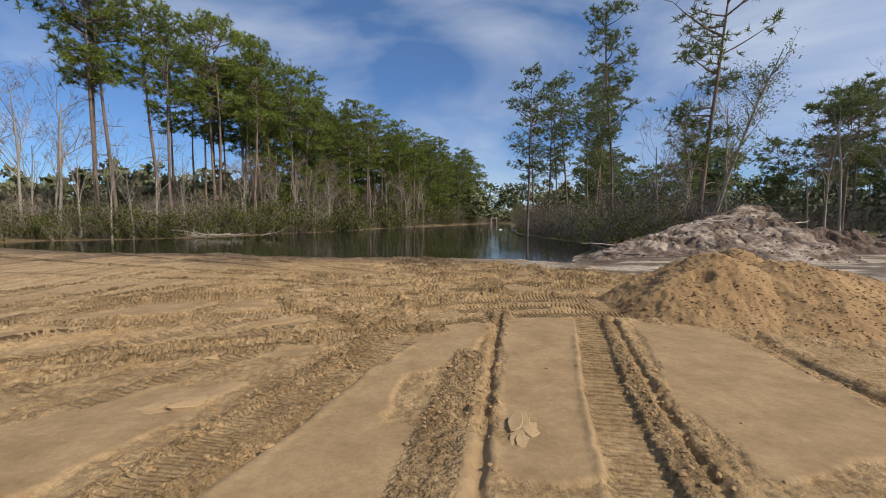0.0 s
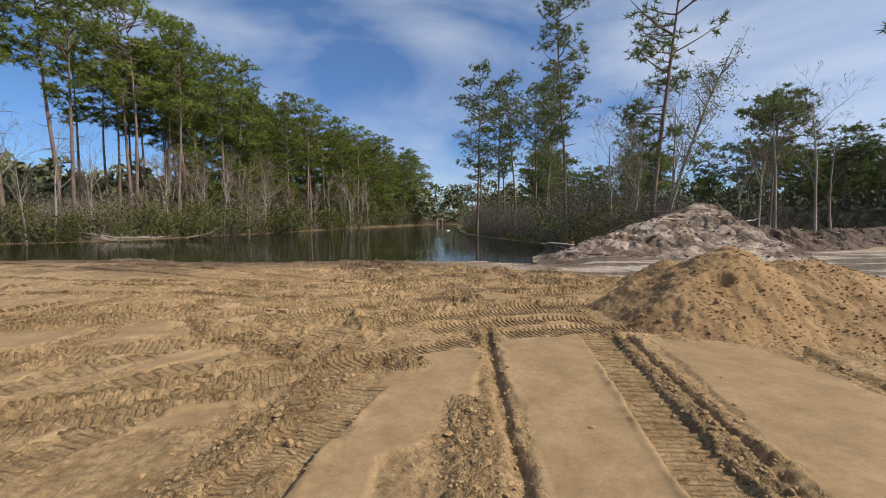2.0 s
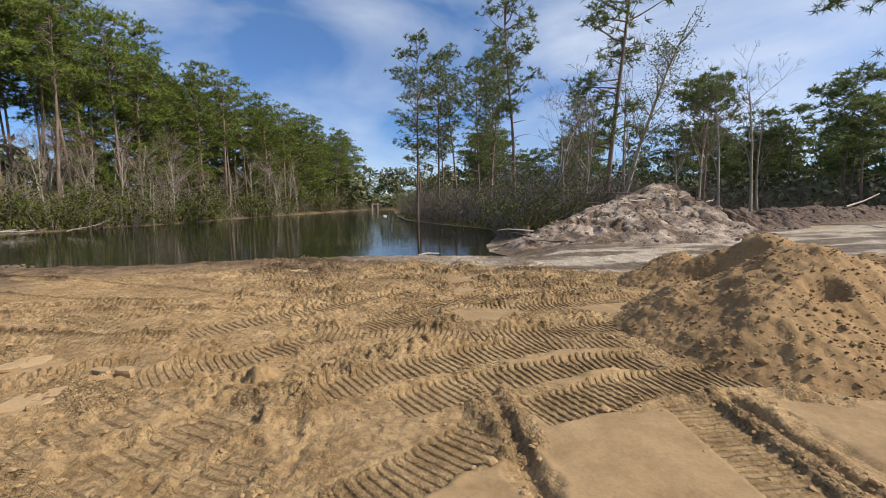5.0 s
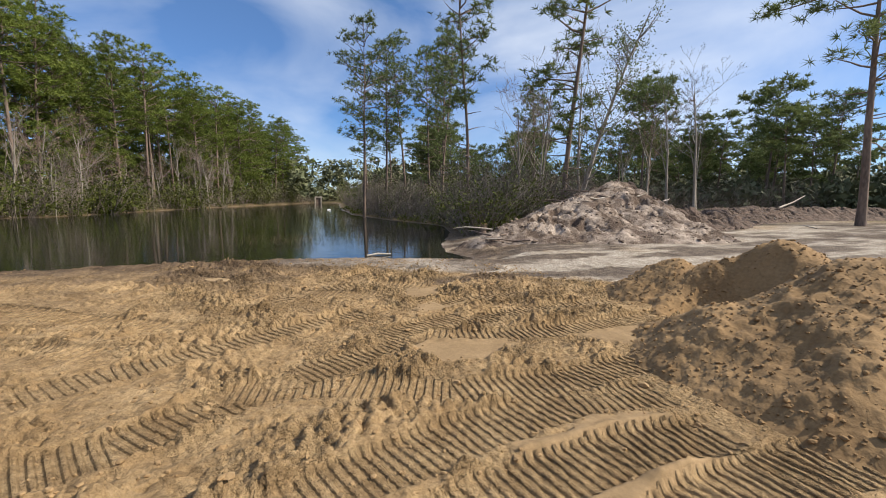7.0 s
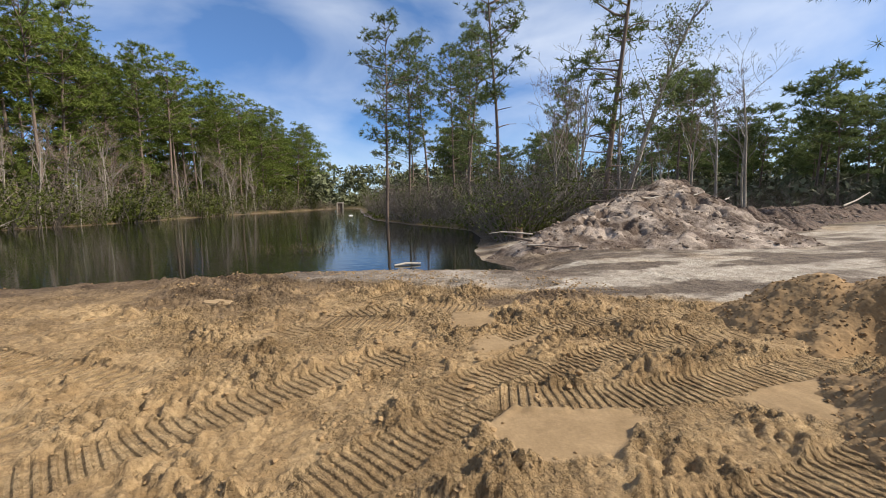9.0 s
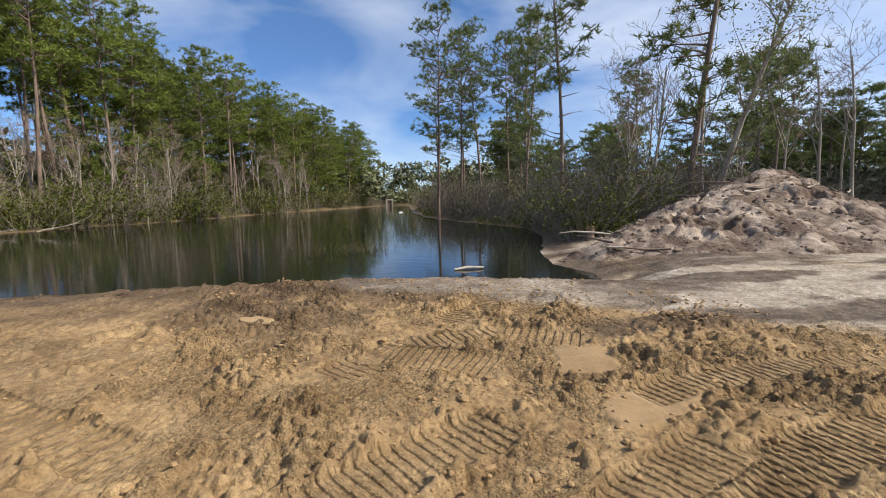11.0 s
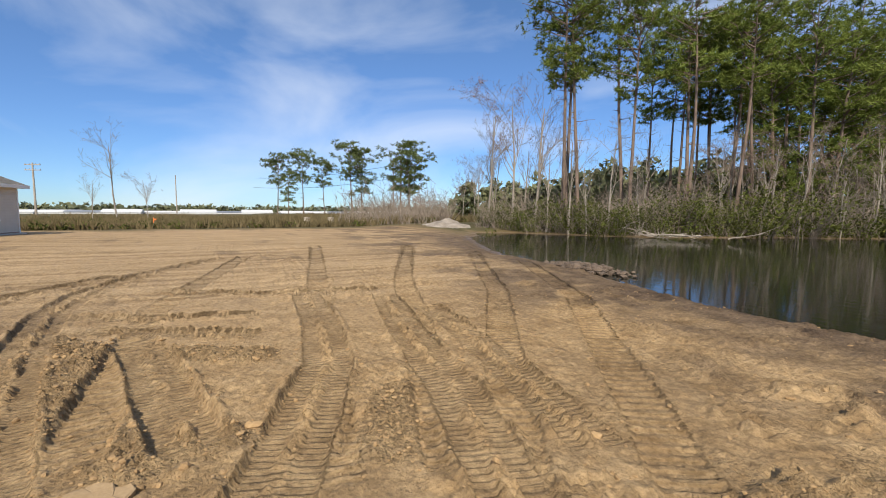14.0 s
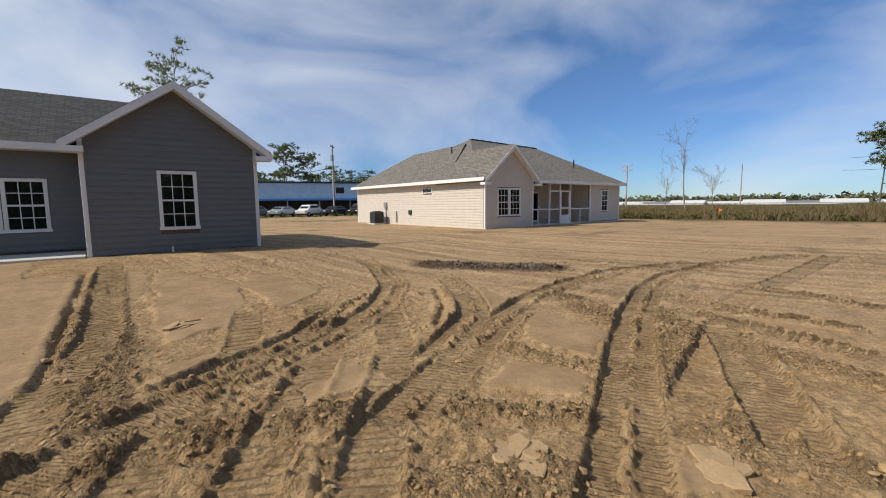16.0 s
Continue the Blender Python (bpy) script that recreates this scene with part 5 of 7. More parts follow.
def far_woods():
    rng = random.Random(17)
    c, r = [], []

    def tree(x, y, h):
        for k in range(6):
            f = rng.uniform(0.08, 1.0)
            w = h * 0.22 * (1.25 - f)
            c.append((x + rng.gauss(0, w), y + rng.gauss(0, w), h * f * 0.93))
            r.append((h * 0.16, h * 0.16, h * 0.10))

    for _ in range(330):
        a, d = rng.uniform(-0.25, 1.72), rng.uniform(85, 150)
        x, y = 5 + d * math.cos(a), 10 + d * math.sin(a)
        if abs(x - (12 + (y - 75) * 0.16)) > 6 or y > 112:
            tree(x, y, rng.uniform(6, 12))
    for _ in range(90):
        x = rng.uniform(-30, 45)
        tree(x, rng.uniform(118, 150), rng.uniform(8, 14))
    for _ in range(150):
        tree(rng.uniform(-78, -32), rng.uniform(48, 75), rng.uniform(4, 8))
    for _ in range(210):
        y = rng.uniform(62, 125)
        tree(-34 + (y - 62) * 0.45 - rng.uniform(0, 26), y, rng.uniform(5, 11))
    for _ in range(110):
        tree(rng.uniform(-120, -45), rng.uniform(-130, -95), rng.uniform(8, 13))
    for _ in range(170):
        c.append((rng.uniform(-45, 70), rng.uniform(109, 122), rng.uniform(0.6, 2.2)))
        r.append((2.6, 2.6, 1.7))
    low, wide = [], []
    for _ in range(820):
        a, d = rng.uniform(-0.2, 1.22), rng.uniform(48, 84)
        top = rng.uniform(0.25, 1.0) * (2.0 + 0.12 * (d - 48))
        low.append((2 + d * math.cos(a), 8 + d * math.sin(a), 0.35 + top * 0.8))
        wide.append((2.2, 2.2, 1.1 + 0.1 * top))
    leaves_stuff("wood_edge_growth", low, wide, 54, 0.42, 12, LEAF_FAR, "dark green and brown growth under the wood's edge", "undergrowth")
    band, size = [], []
    for _ in range(620):
        a, d = rng.uniform(1.95, 4.1), rng.uniform(430, 520)
        h = rng.uniform(4.5, 8.5)
        band.append((d * math.cos(a), d * math.sin(a), h * 0.45))
        size.append((7, 7, h * 0.55))
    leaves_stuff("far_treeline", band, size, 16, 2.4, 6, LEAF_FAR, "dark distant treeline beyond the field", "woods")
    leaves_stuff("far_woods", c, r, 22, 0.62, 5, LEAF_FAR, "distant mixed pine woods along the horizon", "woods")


far_woods()


def field_weeds():
    rng = np.random.default_rng(23)
    n = 9000
    x = -42 - rng.uniform(0, 1, n) ** 1.6 * 60
    y = rng.uniform(-14, 40, n)
    z = heights(np.column_stack([x, y]))
    tall = rng.uniform(0.25, 1.0, n) * (0.5 + vnoise(x * 0.2, y * 0.2, 3))
    root = np.column_stack([x, y, z - 0.03])
    all_v, all_f = [], []
    for _ in range(3):
        tip = root + np.column_stack([rng.normal(0, 0.3, n) * tall, rng.normal(0, 0.3, n) * tall, tall])
        v, f = spikes(root, tip, 0.05 + 0.03 * tall)
        all_f.append(f + sum(len(q) for q in all_v))
        all_v.append(v)
    me = mesh_from("field_weeds", np.concatenate(all_v).tolist(), np.concatenate(all_f).tolist(), WEED)
    tagged(new("field_weeds", me), "dry brown and green weeds over the field", "weeds", kind="stuff")
    pts = [(-42 - rng.uniform(0, 1) ** 1.5 * 30, rng.uniform(-12, 36)) for _ in range(330)]
    hz = heights(pts)
    cs = [(p[0], p[1], h + 0.25) for p, h in zip(pts, hz)]
    leaves_stuff("field_greens", cs, [(0.6, 0.6, 0.35)] * len(cs), 26, 0.16, 8, LEAF, "low green growth over the field", "weeds")
    pts = [(rng.uniform(-33, 20), rng.uniform(31, 60)) for _ in range(900)]
    d = land(np.array([p[0] for p in pts]), np.array([p[1] for p in pts]))
    cs = [(p[0], p[1], z + 0.15) for p, z, w in zip(pts, d[0], d[1]) if 0.1 < w < 9]
    leaves_stuff("bank_undergrowth", cs, [(0.8, 0.8, 0.35)] * len(cs), 34, 0.12, 9, LEAF, "green and rusty undergrowth on the bank", "undergrowth")


field_weeds()


# ---- houses ----
def span_bm(rects, along_x, at, thick):
    """Boxes of a wall in its own plane: rects are (s0, z0, s1, z1) along the wall."""
    bm = bmesh.new()
    for s0, z0, s1, z1 in rects:
        if along_x:
            box_bm(s0, at, z0, s1, at + thick, z1, bm=bm)
        else:
            box_bm(at, s0, z0, at + thick, s1, z1, bm=bm)
    return bm


def around(s0, s1, z0, z1, holes):
    """Rectangles that leave the holes (s0, z0, s1, z1) free, holes in order."""
    rects, s = [], s0
    for a, b, c, d in sorted(holes):
        if a > s:
            rects.append((s, z0, a, z1))
        rects += [(a, z0, c, b), (a, d, c, z1)]
        s = c
    rects.append((s, z0, s1, z1))
    return [r for r in rects if r[2] - r[0] > 0.01 and r[3] - r[1] > 0.01]


def siding(parent, along_x, at, out, s0, s1, z0, z1, holes, material, peak=None, step=0.155):
    """Lapped vinyl courses, each board a piece with a proud lower edge; peak: (middle, height) of a gable above z1."""
    z = z0
    top_of_all = peak[1] if peak else z1
    while z < top_of_all - 0.03:
        zt = min(z + step, top_of_all)
        a, b = s0, s1
        if z >= z1 - 0.01 and peak:
            f = (z + 0.5 * step - z1) / (peak[1] - z1)
            a, b = s0 + (peak[0] - s0) * f, s1 + (peak[0] - s1) * f
        cuts = [(a, b)]
        for h0, g0, h1, g1 in holes:
            if z < g1 - 0.02 and zt > g0 + 0.02:
                cuts = [q for c0, c1 in cuts for q in ((c0, min(c1, h0)), (max(c0, h1), c1)) if q[1] - q[0] > 0.02]
        for c0, c1 in cuts:
            if c1 - c0 < 0.05:
                continue
            v = []
            for s in (c0, c1):
                for off, zz in ((0.0, z), (0.022, z), (0.022, z + 0.35 * (zt - z)), (0.006, zt), (0.0, zt)):
                    w = at + out * off
                    v.append((s, w, zz) if along_x else (w, s, zz))
            f = [(k, (k + 1) % 5, 5 + (k + 1) % 5, 5 + k) for k in range(5)] + [(4, 3, 2, 1, 0), (5, 6, 7, 8, 9)]
            if (out < 0) != along_x:
                f = [q[::-1] for q in f]
            part_mesh("siding_board", mesh_from("siding_board", v, f, material), parent)
        z += step


def window_unit(parent, along_x, at, out, s0, z0, s1, z1, cols=3, label="white vinyl window with dividing bars"):
    """Double-hung sash window: casing, two sashes with bars, and its panes."""
    win = part_mesh("window", None, parent, label)

    def place(a0, b0, c0, a1, b1, c1):
        if along_x:
            lo, hi = sorted((at + out * b0, at + out * b1))
            return box_bm(a0, lo, c0, a1, hi, c1, 0.004)
        lo, hi = sorted((at + out * b0, at + out * b1))
        return box_bm(lo, a0, c0, hi, a1, c1, 0.004)

    fr = 0.085
    part("casing", place(s0, -0.06, z1 - fr, s1, 0.045, z1), TRIM_WHITE, win)
    part("sill", place(s0 - 0.02, -0.06, z0, s1 + 0.02, 0.06, z0 + fr), TRIM_WHITE, win)
    for a in (s0, s1 - fr):
        part("jamb", place(a, -0.06, z0 + fr, a + fr, 0.045, z1 - fr), TRIM_WHITE, win)
    mid = (z0 + z1) / 2
    part("meeting_rail", place(s0 + fr, -0.04, mid - 0.025, s1 - fr, 0.015, mid + 0.025), TRIM_WHITE, win)
    for lo, hi, back in ((z0 + fr, mid - 0.025, -0.005), (mid + 0.025, z1 - fr, -0.02)):
        part("pane", place(s0 + fr, back - 0.012, lo, s1 - fr, back - 0.004, hi), GLASS, win)
        for k in range(1, cols):
            a = s0 + fr + (s1 - s0 - 2 * fr) * k / cols
            part("muntin", place(a - 0.011, back - 0.003, lo, a + 0.011, back + 0.008, hi), TRIM_WHITE, win)
        h = (lo + hi) / 2
        part("muntin", place(s0 + fr, back - 0.003, h - 0.011, s1 - fr, back + 0.0075, h + 0.011), TRIM_WHITE, win)
    return win


def roof_plane(parent, pts, material, thick=0.10, name="roof_plane"):
    """A sloping slab with shingle courses laid along its eave (the first edge)."""
    p = [Vector(q) for q in pts]
    n = (p[1] - p[0]).cross(p[2] - p[0]).normalized()
    if n.z < 0:
        p.reverse()
        n = -n
    k = min(range(len(p)), key=lambda i: p[i].z + p[(i + 1) % len(p)].z)
    ex = (p[(k + 1) % len(p)] - p[k]).normalized()
    ey = n.cross(ex)
    m = len(p)
    verts = [tuple(q) for q in p] + [tuple(q - Vector((0, 0, thick))) for q in p]
    faces = [tuple(range(m)), tuple(range(2 * m - 1, m - 1, -1))] + [(i, m + i, m + (i + 1) % m, (i + 1) % m) for i in range(m)]
    me = mesh_from(name, verts, faces, material)
    uv = me.uv_layers.new(name="courses")
    for loop in me.loops:
        q = Vector(verts[loop.vertex_index]) - p[k]
        uv.data[loop.index].uv = (q.dot(ex), q.dot(ey))
    return part_mesh(name, me, parent)


def beam(parent, name, a, b, w, h, material, label=""):
    """A straight board from a to b, w across and h high, its top edge on the line."""
    a, b = Vector(a), Vector(b)
    d = b - a
    flat = Vector((-d.y, d.x, 0)).normalized() * w * 0.5
    v = [a - flat, a + flat, b + flat, b - flat]
    v = [tuple(q) for q in v] + [tuple(q - Vector((0, 0, h))) for q in v]
    f = [(0, 1, 2, 3), (7, 6, 5, 4), (0, 4, 5, 1), (1, 5, 6, 2), (2, 6, 7, 3), (3, 7, 4, 0)]
    return part_mesh(name, mesh_from(name, v, f, material), parent, label)


def gable_front(house, wall_mat, roof_mat, x0, x1, top, peak, back, ov=0.36):
    """Front gable: triangular wall, two roof slopes, rake boards, soffits and returns."""
    mid = (x0 + x1) / 2
    bm = bmesh.new()
    tri = [(x0 + 0.06, top), (x1 - 0.06, top), (mid, peak - 0.05)]
    a = [bm.verts.new((x, 0.02, z)) for x, z in tri]
    b = [bm.verts.new((x, 0.16, z)) for x, z in tri]
    bm.faces.new(a)
    bm.faces.new(b[::-1])
    for i in range(3):
        bm.faces.new((a[i], b[i], b[(i + 1) % 3], a[(i + 1) % 3]))
    part("gable_wall", bm, wall_mat, house)
    slope = (peak - top) / (mid - x0)
    ez, pz = top - slope * ov + 0.14, peak + 0.14
    roof_plane(house, [(x0 - ov, -ov, ez), (x0 - ov, back, ez), (mid, back, pz), (mid, -ov, pz)], roof_mat)
    roof_plane(house, [(x1 + ov, back, ez), (x1 + ov, -ov, ez), (mid, -ov, pz), (mid, back, pz)], roof_mat)
    for e in (x0 - ov, x1 + ov):
        beam(house, "rake_board", (e, -ov - 0.012, ez - 0.015), (mid, -ov - 0.012, pz - 0.015), 0.022, 0.20, TRIM_WHITE)
        s = 1 if e < mid else -1
        v = [(e + s * 0.02, -ov + 0.01, ez - 0.19), (mid, -ov + 0.01, pz - 0.19), (mid, 0.0, pz - 0.19), (e + s * 0.02, 0.0, ez - 0.19)]
        v += [(x, y, z + 0.02) for x, y, z in v]
        f = [(0, 1, 2, 3), (7, 6, 5, 4), (0, 4, 5, 1), (1, 5, 6, 2), (2, 6, 7, 3), (3, 7, 4, 0)]
        part_mesh("soffit", mesh_from("soffit", v, f, TRIM_WHITE), house)
        lo, hi = sorted((e, e + s * (ov + 0.1)))
        part("eave_return", box_bm(lo, -ov - 0.02, ez - 0.24, hi, -0.01, ez - 0.105, 0.004), TRIM_WHITE, house)
    return ez


def beige_house():
    house = thing("house", pose(-20.06, -3.65, 0.10, 0, 0, 167.17), "single-storey beige vinyl-sided house with brown shingle roof", "house")
    top = 2.86
    twin = [(0.95, 0.70, 1.91, 2.30), (1.92, 0.70, 2.88, 2.30)]
    # walls round the house
    part("wall", span_bm(around(0.0, 4.0, 0, top, twin), True, 0.02, 0.15), BROWN_WALL, house)
    part("wall", span_bm([(0.17, -0.05, 15.0, top)], False, 0.02, 0.15), BROWN_WALL, house)
    right = [(12.35, 0.76, 13.25, 2.36)]
    part("wall", span_bm(around(10.95, 14.8, 0, top, right), True, 0.62, 0.15), BROWN_WALL, house)
    part("wall", span_bm([(0.77, 0, 14.0, top)], False, 14.65, 0.15), BROWN_WALL, house)
    part("wall", span_bm([(0.17, 0, 14.65, top)], True, 14.85, 0.15), BROWN_WALL, house)
    door_hole = [(6.75, 0.12, 8.35, 2.2)]
    part("porch_back_wall", span_bm(around(4.0, 10.95, 0, top, door_hole), True, 3.2, 0.15), SIDING_BEIGE, house)
    part("porch_side_wall", span_bm([(0.17, 0, 3.2, top)], False, 3.85, 0.148), BROWN_WALL, house)
    part("porch_side_wall", span_bm([(0.77, 0, 3.2, top)], False, 10.95, 0.15), SIDING_BEIGE, house)
    part("ceiling_board", box_bm(0.2, 0.5, top - 0.05, 14.6, 14.8, top - 0.01), TRIM_WHITE, house)
    part("floor_slab", box_bm(0.02, 0.2, -0.2, 14.7, 14.8, 0.06), CONCRETE, house)
    siding(house, True, 0.018, -1, 0.08, 3.92, 0.02, top, [twin[0][:2] + twin[1][2:]], SIDING_BEIGE, (2.0, 4.62))
    siding(house, False, 0.018, -1, 0.08, 14.95, 0.02, top, [(4.85, 2.12, 5.85, 2.48)], SIDING_BEIGE)
    siding(house, True, 0.618, -1, 11.05, 14.72, 0.10, top, right, SIDING_BEIGE)
    for x, y in ((-0.02, -0.02), (3.92, -0.02), (14.72, 0.58), (-0.02, 14.92)):
        part("corner_trim", box_bm(x, y, 0.0, x + 0.10, y + 0.10, top, 0.006), TRIM_WHITE, house)
    part("brick_base", box_bm(0.05, -0.01, -0.25, 3.95, 0.10, 0.015), BRICK_RED, house, "dark red brick footing")
    part("brick_base", box_bm(10.95, 0.59, -0.25, 14.75, 0.70, 0.095), BRICK_RED, house, "dark red brick footing")
    for w in twin:
        window_unit(house, True, 0.02, -1, *w)
    window_unit(house, True, 0.62, -1, *right[0], cols=2)
    # porch posts, rails, screen door and glazed doors behind
    for x in (4.02, 6.28, 8.50, 10.85):
        part("post", box_bm(x, 0.55, 0.06, x + 0.11, 0.66, top - 0.12, 0.006), TRIM_WHITE, house)
    part("porch_beam", box_bm(4.0, 0.53, top - 0.14, 10.96, 0.67, top + 0.05, 0.006), TRIM_WHITE, house)
    for a, b in ((4.13, 6.28), (8.61, 10.85)):
        part("rail", box_bm(a, 0.57, 0.98, b, 0.64, 1.06, 0.004), TRIM_WHITE, house)
        m = (a + b) / 2
        part("baluster", box_bm(m - 0.04, 0.575, 0.06, m + 0.04, 0.635, 0.98, 0.004), TRIM_WHITE, house)
    part("rail", box_bm(6.39, 0.575, 0.98, 7.42, 0.635, 1.05, 0.004), TRIM_WHITE, house)
    part("mullion", box_bm(7.42, 0.57, 0.06, 7.50, 0.64, top - 0.14, 0.004), TRIM_WHITE, house)
    part("transom_bar", box_bm(6.39, 0.573, 2.16, 8.50, 0.637, 2.24, 0.004), TRIM_WHITE, house)
    door = part("screen_door", box_bm(7.50, 0.585, 0.08, 8.50, 0.625, 0.62, 0.004), TRIM_WHITE, house, "white screen door with solid kick panel")
    for x in (7.50, 8.40):
        part("stile", box_bm(x, 0.585, 0.62, x + 0.10, 0.625, 2.16, 0.004), TRIM_WHITE, door)
    part("cross_rail", box_bm(7.60, 0.587, 1.02, 8.40, 0.623, 1.12, 0.004), TRIM_WHITE, door)
    glazed = part("patio_door", box_bm(6.72, 3.13, 2.12, 8.38, 3.21, 2.22, 0.004), TRIM_WHITE, house, "white patio door with glass leaves")
    for x in (6.72, 7.50, 8.29):
        part("stile", box_bm(x, 3.13, 0.10, x + 0.09, 3.21, 2.12, 0.004), TRIM_WHITE, glazed)
    for x in (6.81, 7.59):
        part("pane", box_bm(x, 3.165, 0.20, x + 0.69, 3.175, 2.12), GLASS, glazed)
    part("threshold", box_bm(6.72, 3.12, 0.08, 8.38, 3.22, 0.20, 0.004), TRIM_WHITE, glazed)
    part("porch_floor", box_bm(4.0, 0.5, -0.2, 11.0, 3.2, 0.08), CONCRETE, house)
    part("patio_slab", box_bm(6.3, -1.4, -0.25, 12.4, 0.5, -0.02, 0.01), CONCRETE, house, "pale concrete patio slab")
    # roof
    gable_front(house, SIDING_BEIGE, SHINGLE_BROWN, 0.0, 4.0, top, 4.62, 3.9)
    e = 2.84
    r1, r2 = (5.4, 7.2, 6.20), (12.9, 7.2, 6.05)
    roof_plane(house, [(4.2, 0.22, e), (15.2, 0.22, e), r2, r1], SHINGLE_BROWN)
    roof_plane(house, [(-0.4, 0.22, e), (4.4, 0.22, e), r1], SHINGLE_BROWN)
    roof_plane(house, [(15.2, 0.22, e), (15.2, 14.2, e), r2], SHINGLE_BROWN)
    roof_plane(house, [(-0.4, 14.2, e), (-0.4, 0.22, e), r1], SHINGLE_BROWN)
    roof_plane(house, [(15.2, 14.2, e), (-0.4, 14.2, e), r1, r2], SHINGLE_BROWN)
    w1, w2 = (4.3, 6.5, 5.72), (4.3, 13.0, 5.55)
    roof_plane(house, [(-0.42, 15.3, e - 0.02), (-0.42, 3.0, e - 0.02), w1, w2], SHINGLE_BROWN)
    roof_plane(house, [(9.0, 3.0, e), (9.0, 15.3, e), w2, w1], SHINGLE_BROWN)
    roof_plane(house, [(9.0, 15.3, e - 0.02), (-0.42, 15.3, e - 0.02), w2], SHINGLE_BROWN)
    beam(house, "ridge_cap", (5.4, 7.2, 6.24), (12.9, 7.2, 6.09), 0.22, 0.05, SHINGLE_BROWN)
    beam(house, "fascia", (-0.43, -0.36, e + 0.01), (-0.43, 15.3, e + 0.01), 0.03, 0.19, TRIM_WHITE)
    beam(house, "fascia", (4.3, 0.20, e + 0.01), (15.2, 0.20, e + 0.01), 0.03, 0.19, TRIM_WHITE)
    part("soffit", box_bm(-0.42, -0.2, e - 0.18, 0.0, 15.2, e - 0.15), TRIM_WHITE, house)
    part("soffit", box_bm(4.3, 0.22, e - 0.18, 15.2, 0.6, e - 0.15), TRIM_WHITE, house)
    for x, y, z in ((3.1, 6.6, 5.0), (12.3, 3.0, 4.3)):
        bm = bmesh.new()
        bmesh.ops.create_cone(bm, cap_ends=True, segments=10, radius1=0.055, radius2=0.05, depth=0.6, matrix=Matrix.Translation((x, y, z + 0.1)))
        part("vent_pipe", bm, METAL_DARK, house, "dark roof vent pipe")
    # fittings on the lit side wall
    vent = part("transom_window", box_bm(-0.03, 4.85, 2.12, 0.02, 5.85, 2.48, 0.004), TRIM_WHITE, house, "narrow white-framed transom window")
    for k in range(4):
        y = 4.91 + k * 0.225
        part("pane", box_bm(-0.036, y, 2.18, -0.03, y + 0.205, 2.42), GLASS, vent)
    part("outlet_box", box_bm(-0.09, 7.15, 0.74, -0.005, 7.45, 1.04, 0.01), METAL_DARK, house, "small dark wall box")
    meter = part("electric_meter", box_bm(-0.14, 10.35, 1.15, -0.005, 10.65, 1.60, 0.01), METAL_GREY, house, "grey electric meter box with conduit")
    part("conduit", box_bm(-0.07, 10.47, -0.1, -0.02, 10.52, 1.15), METAL_GREY, meter)
    part("hose_bib", box_bm(-0.10, 9.0, 0.2, -0.01, 9.08, 0.95, 0.01), METAL_GREY, house)


beige_house()


def condenser():
    u, v = Vector((-0.975, 0.222)), Vector((-0.222, -0.975))
    c = Vector((-20.06, -3.65)) + v * 10.6 - u * 0.75
    ac = thing("air_conditioner", pose(c.x, c.y, height(c.x, c.y), 0, 0, 167.17), "dark green outdoor air conditioner unit on a pad by the wall", "air conditioner")
    part("pad", box_bm(-0.5, -0.5, -0.1, 0.5, 0.5, 0.08, 0.01), CONCRETE, ac)
    body = part("cabinet", box_bm(-0.38, -0.38, 0.08, 0.38, 0.38, 0.92, 0.05), METAL_DARK, ac)
    for k in range(9):
        z = 0.18 + k * 0.075
        part("louvre", box_bm(-0.395, -0.39, z, 0.395, 0.39, z + 0.03, 0.004), METAL_DARK, body)
    bm = bmesh.new()
    bmesh.ops.create_cone(bm, cap_ends=True, segments=20, radius1=0.33, radius2=0.31, depth=0.05, matrix=Matrix.Translation((0, 0, 0.945)))
    part("fan_guard", bm, METAL_DARK, ac)


condenser()


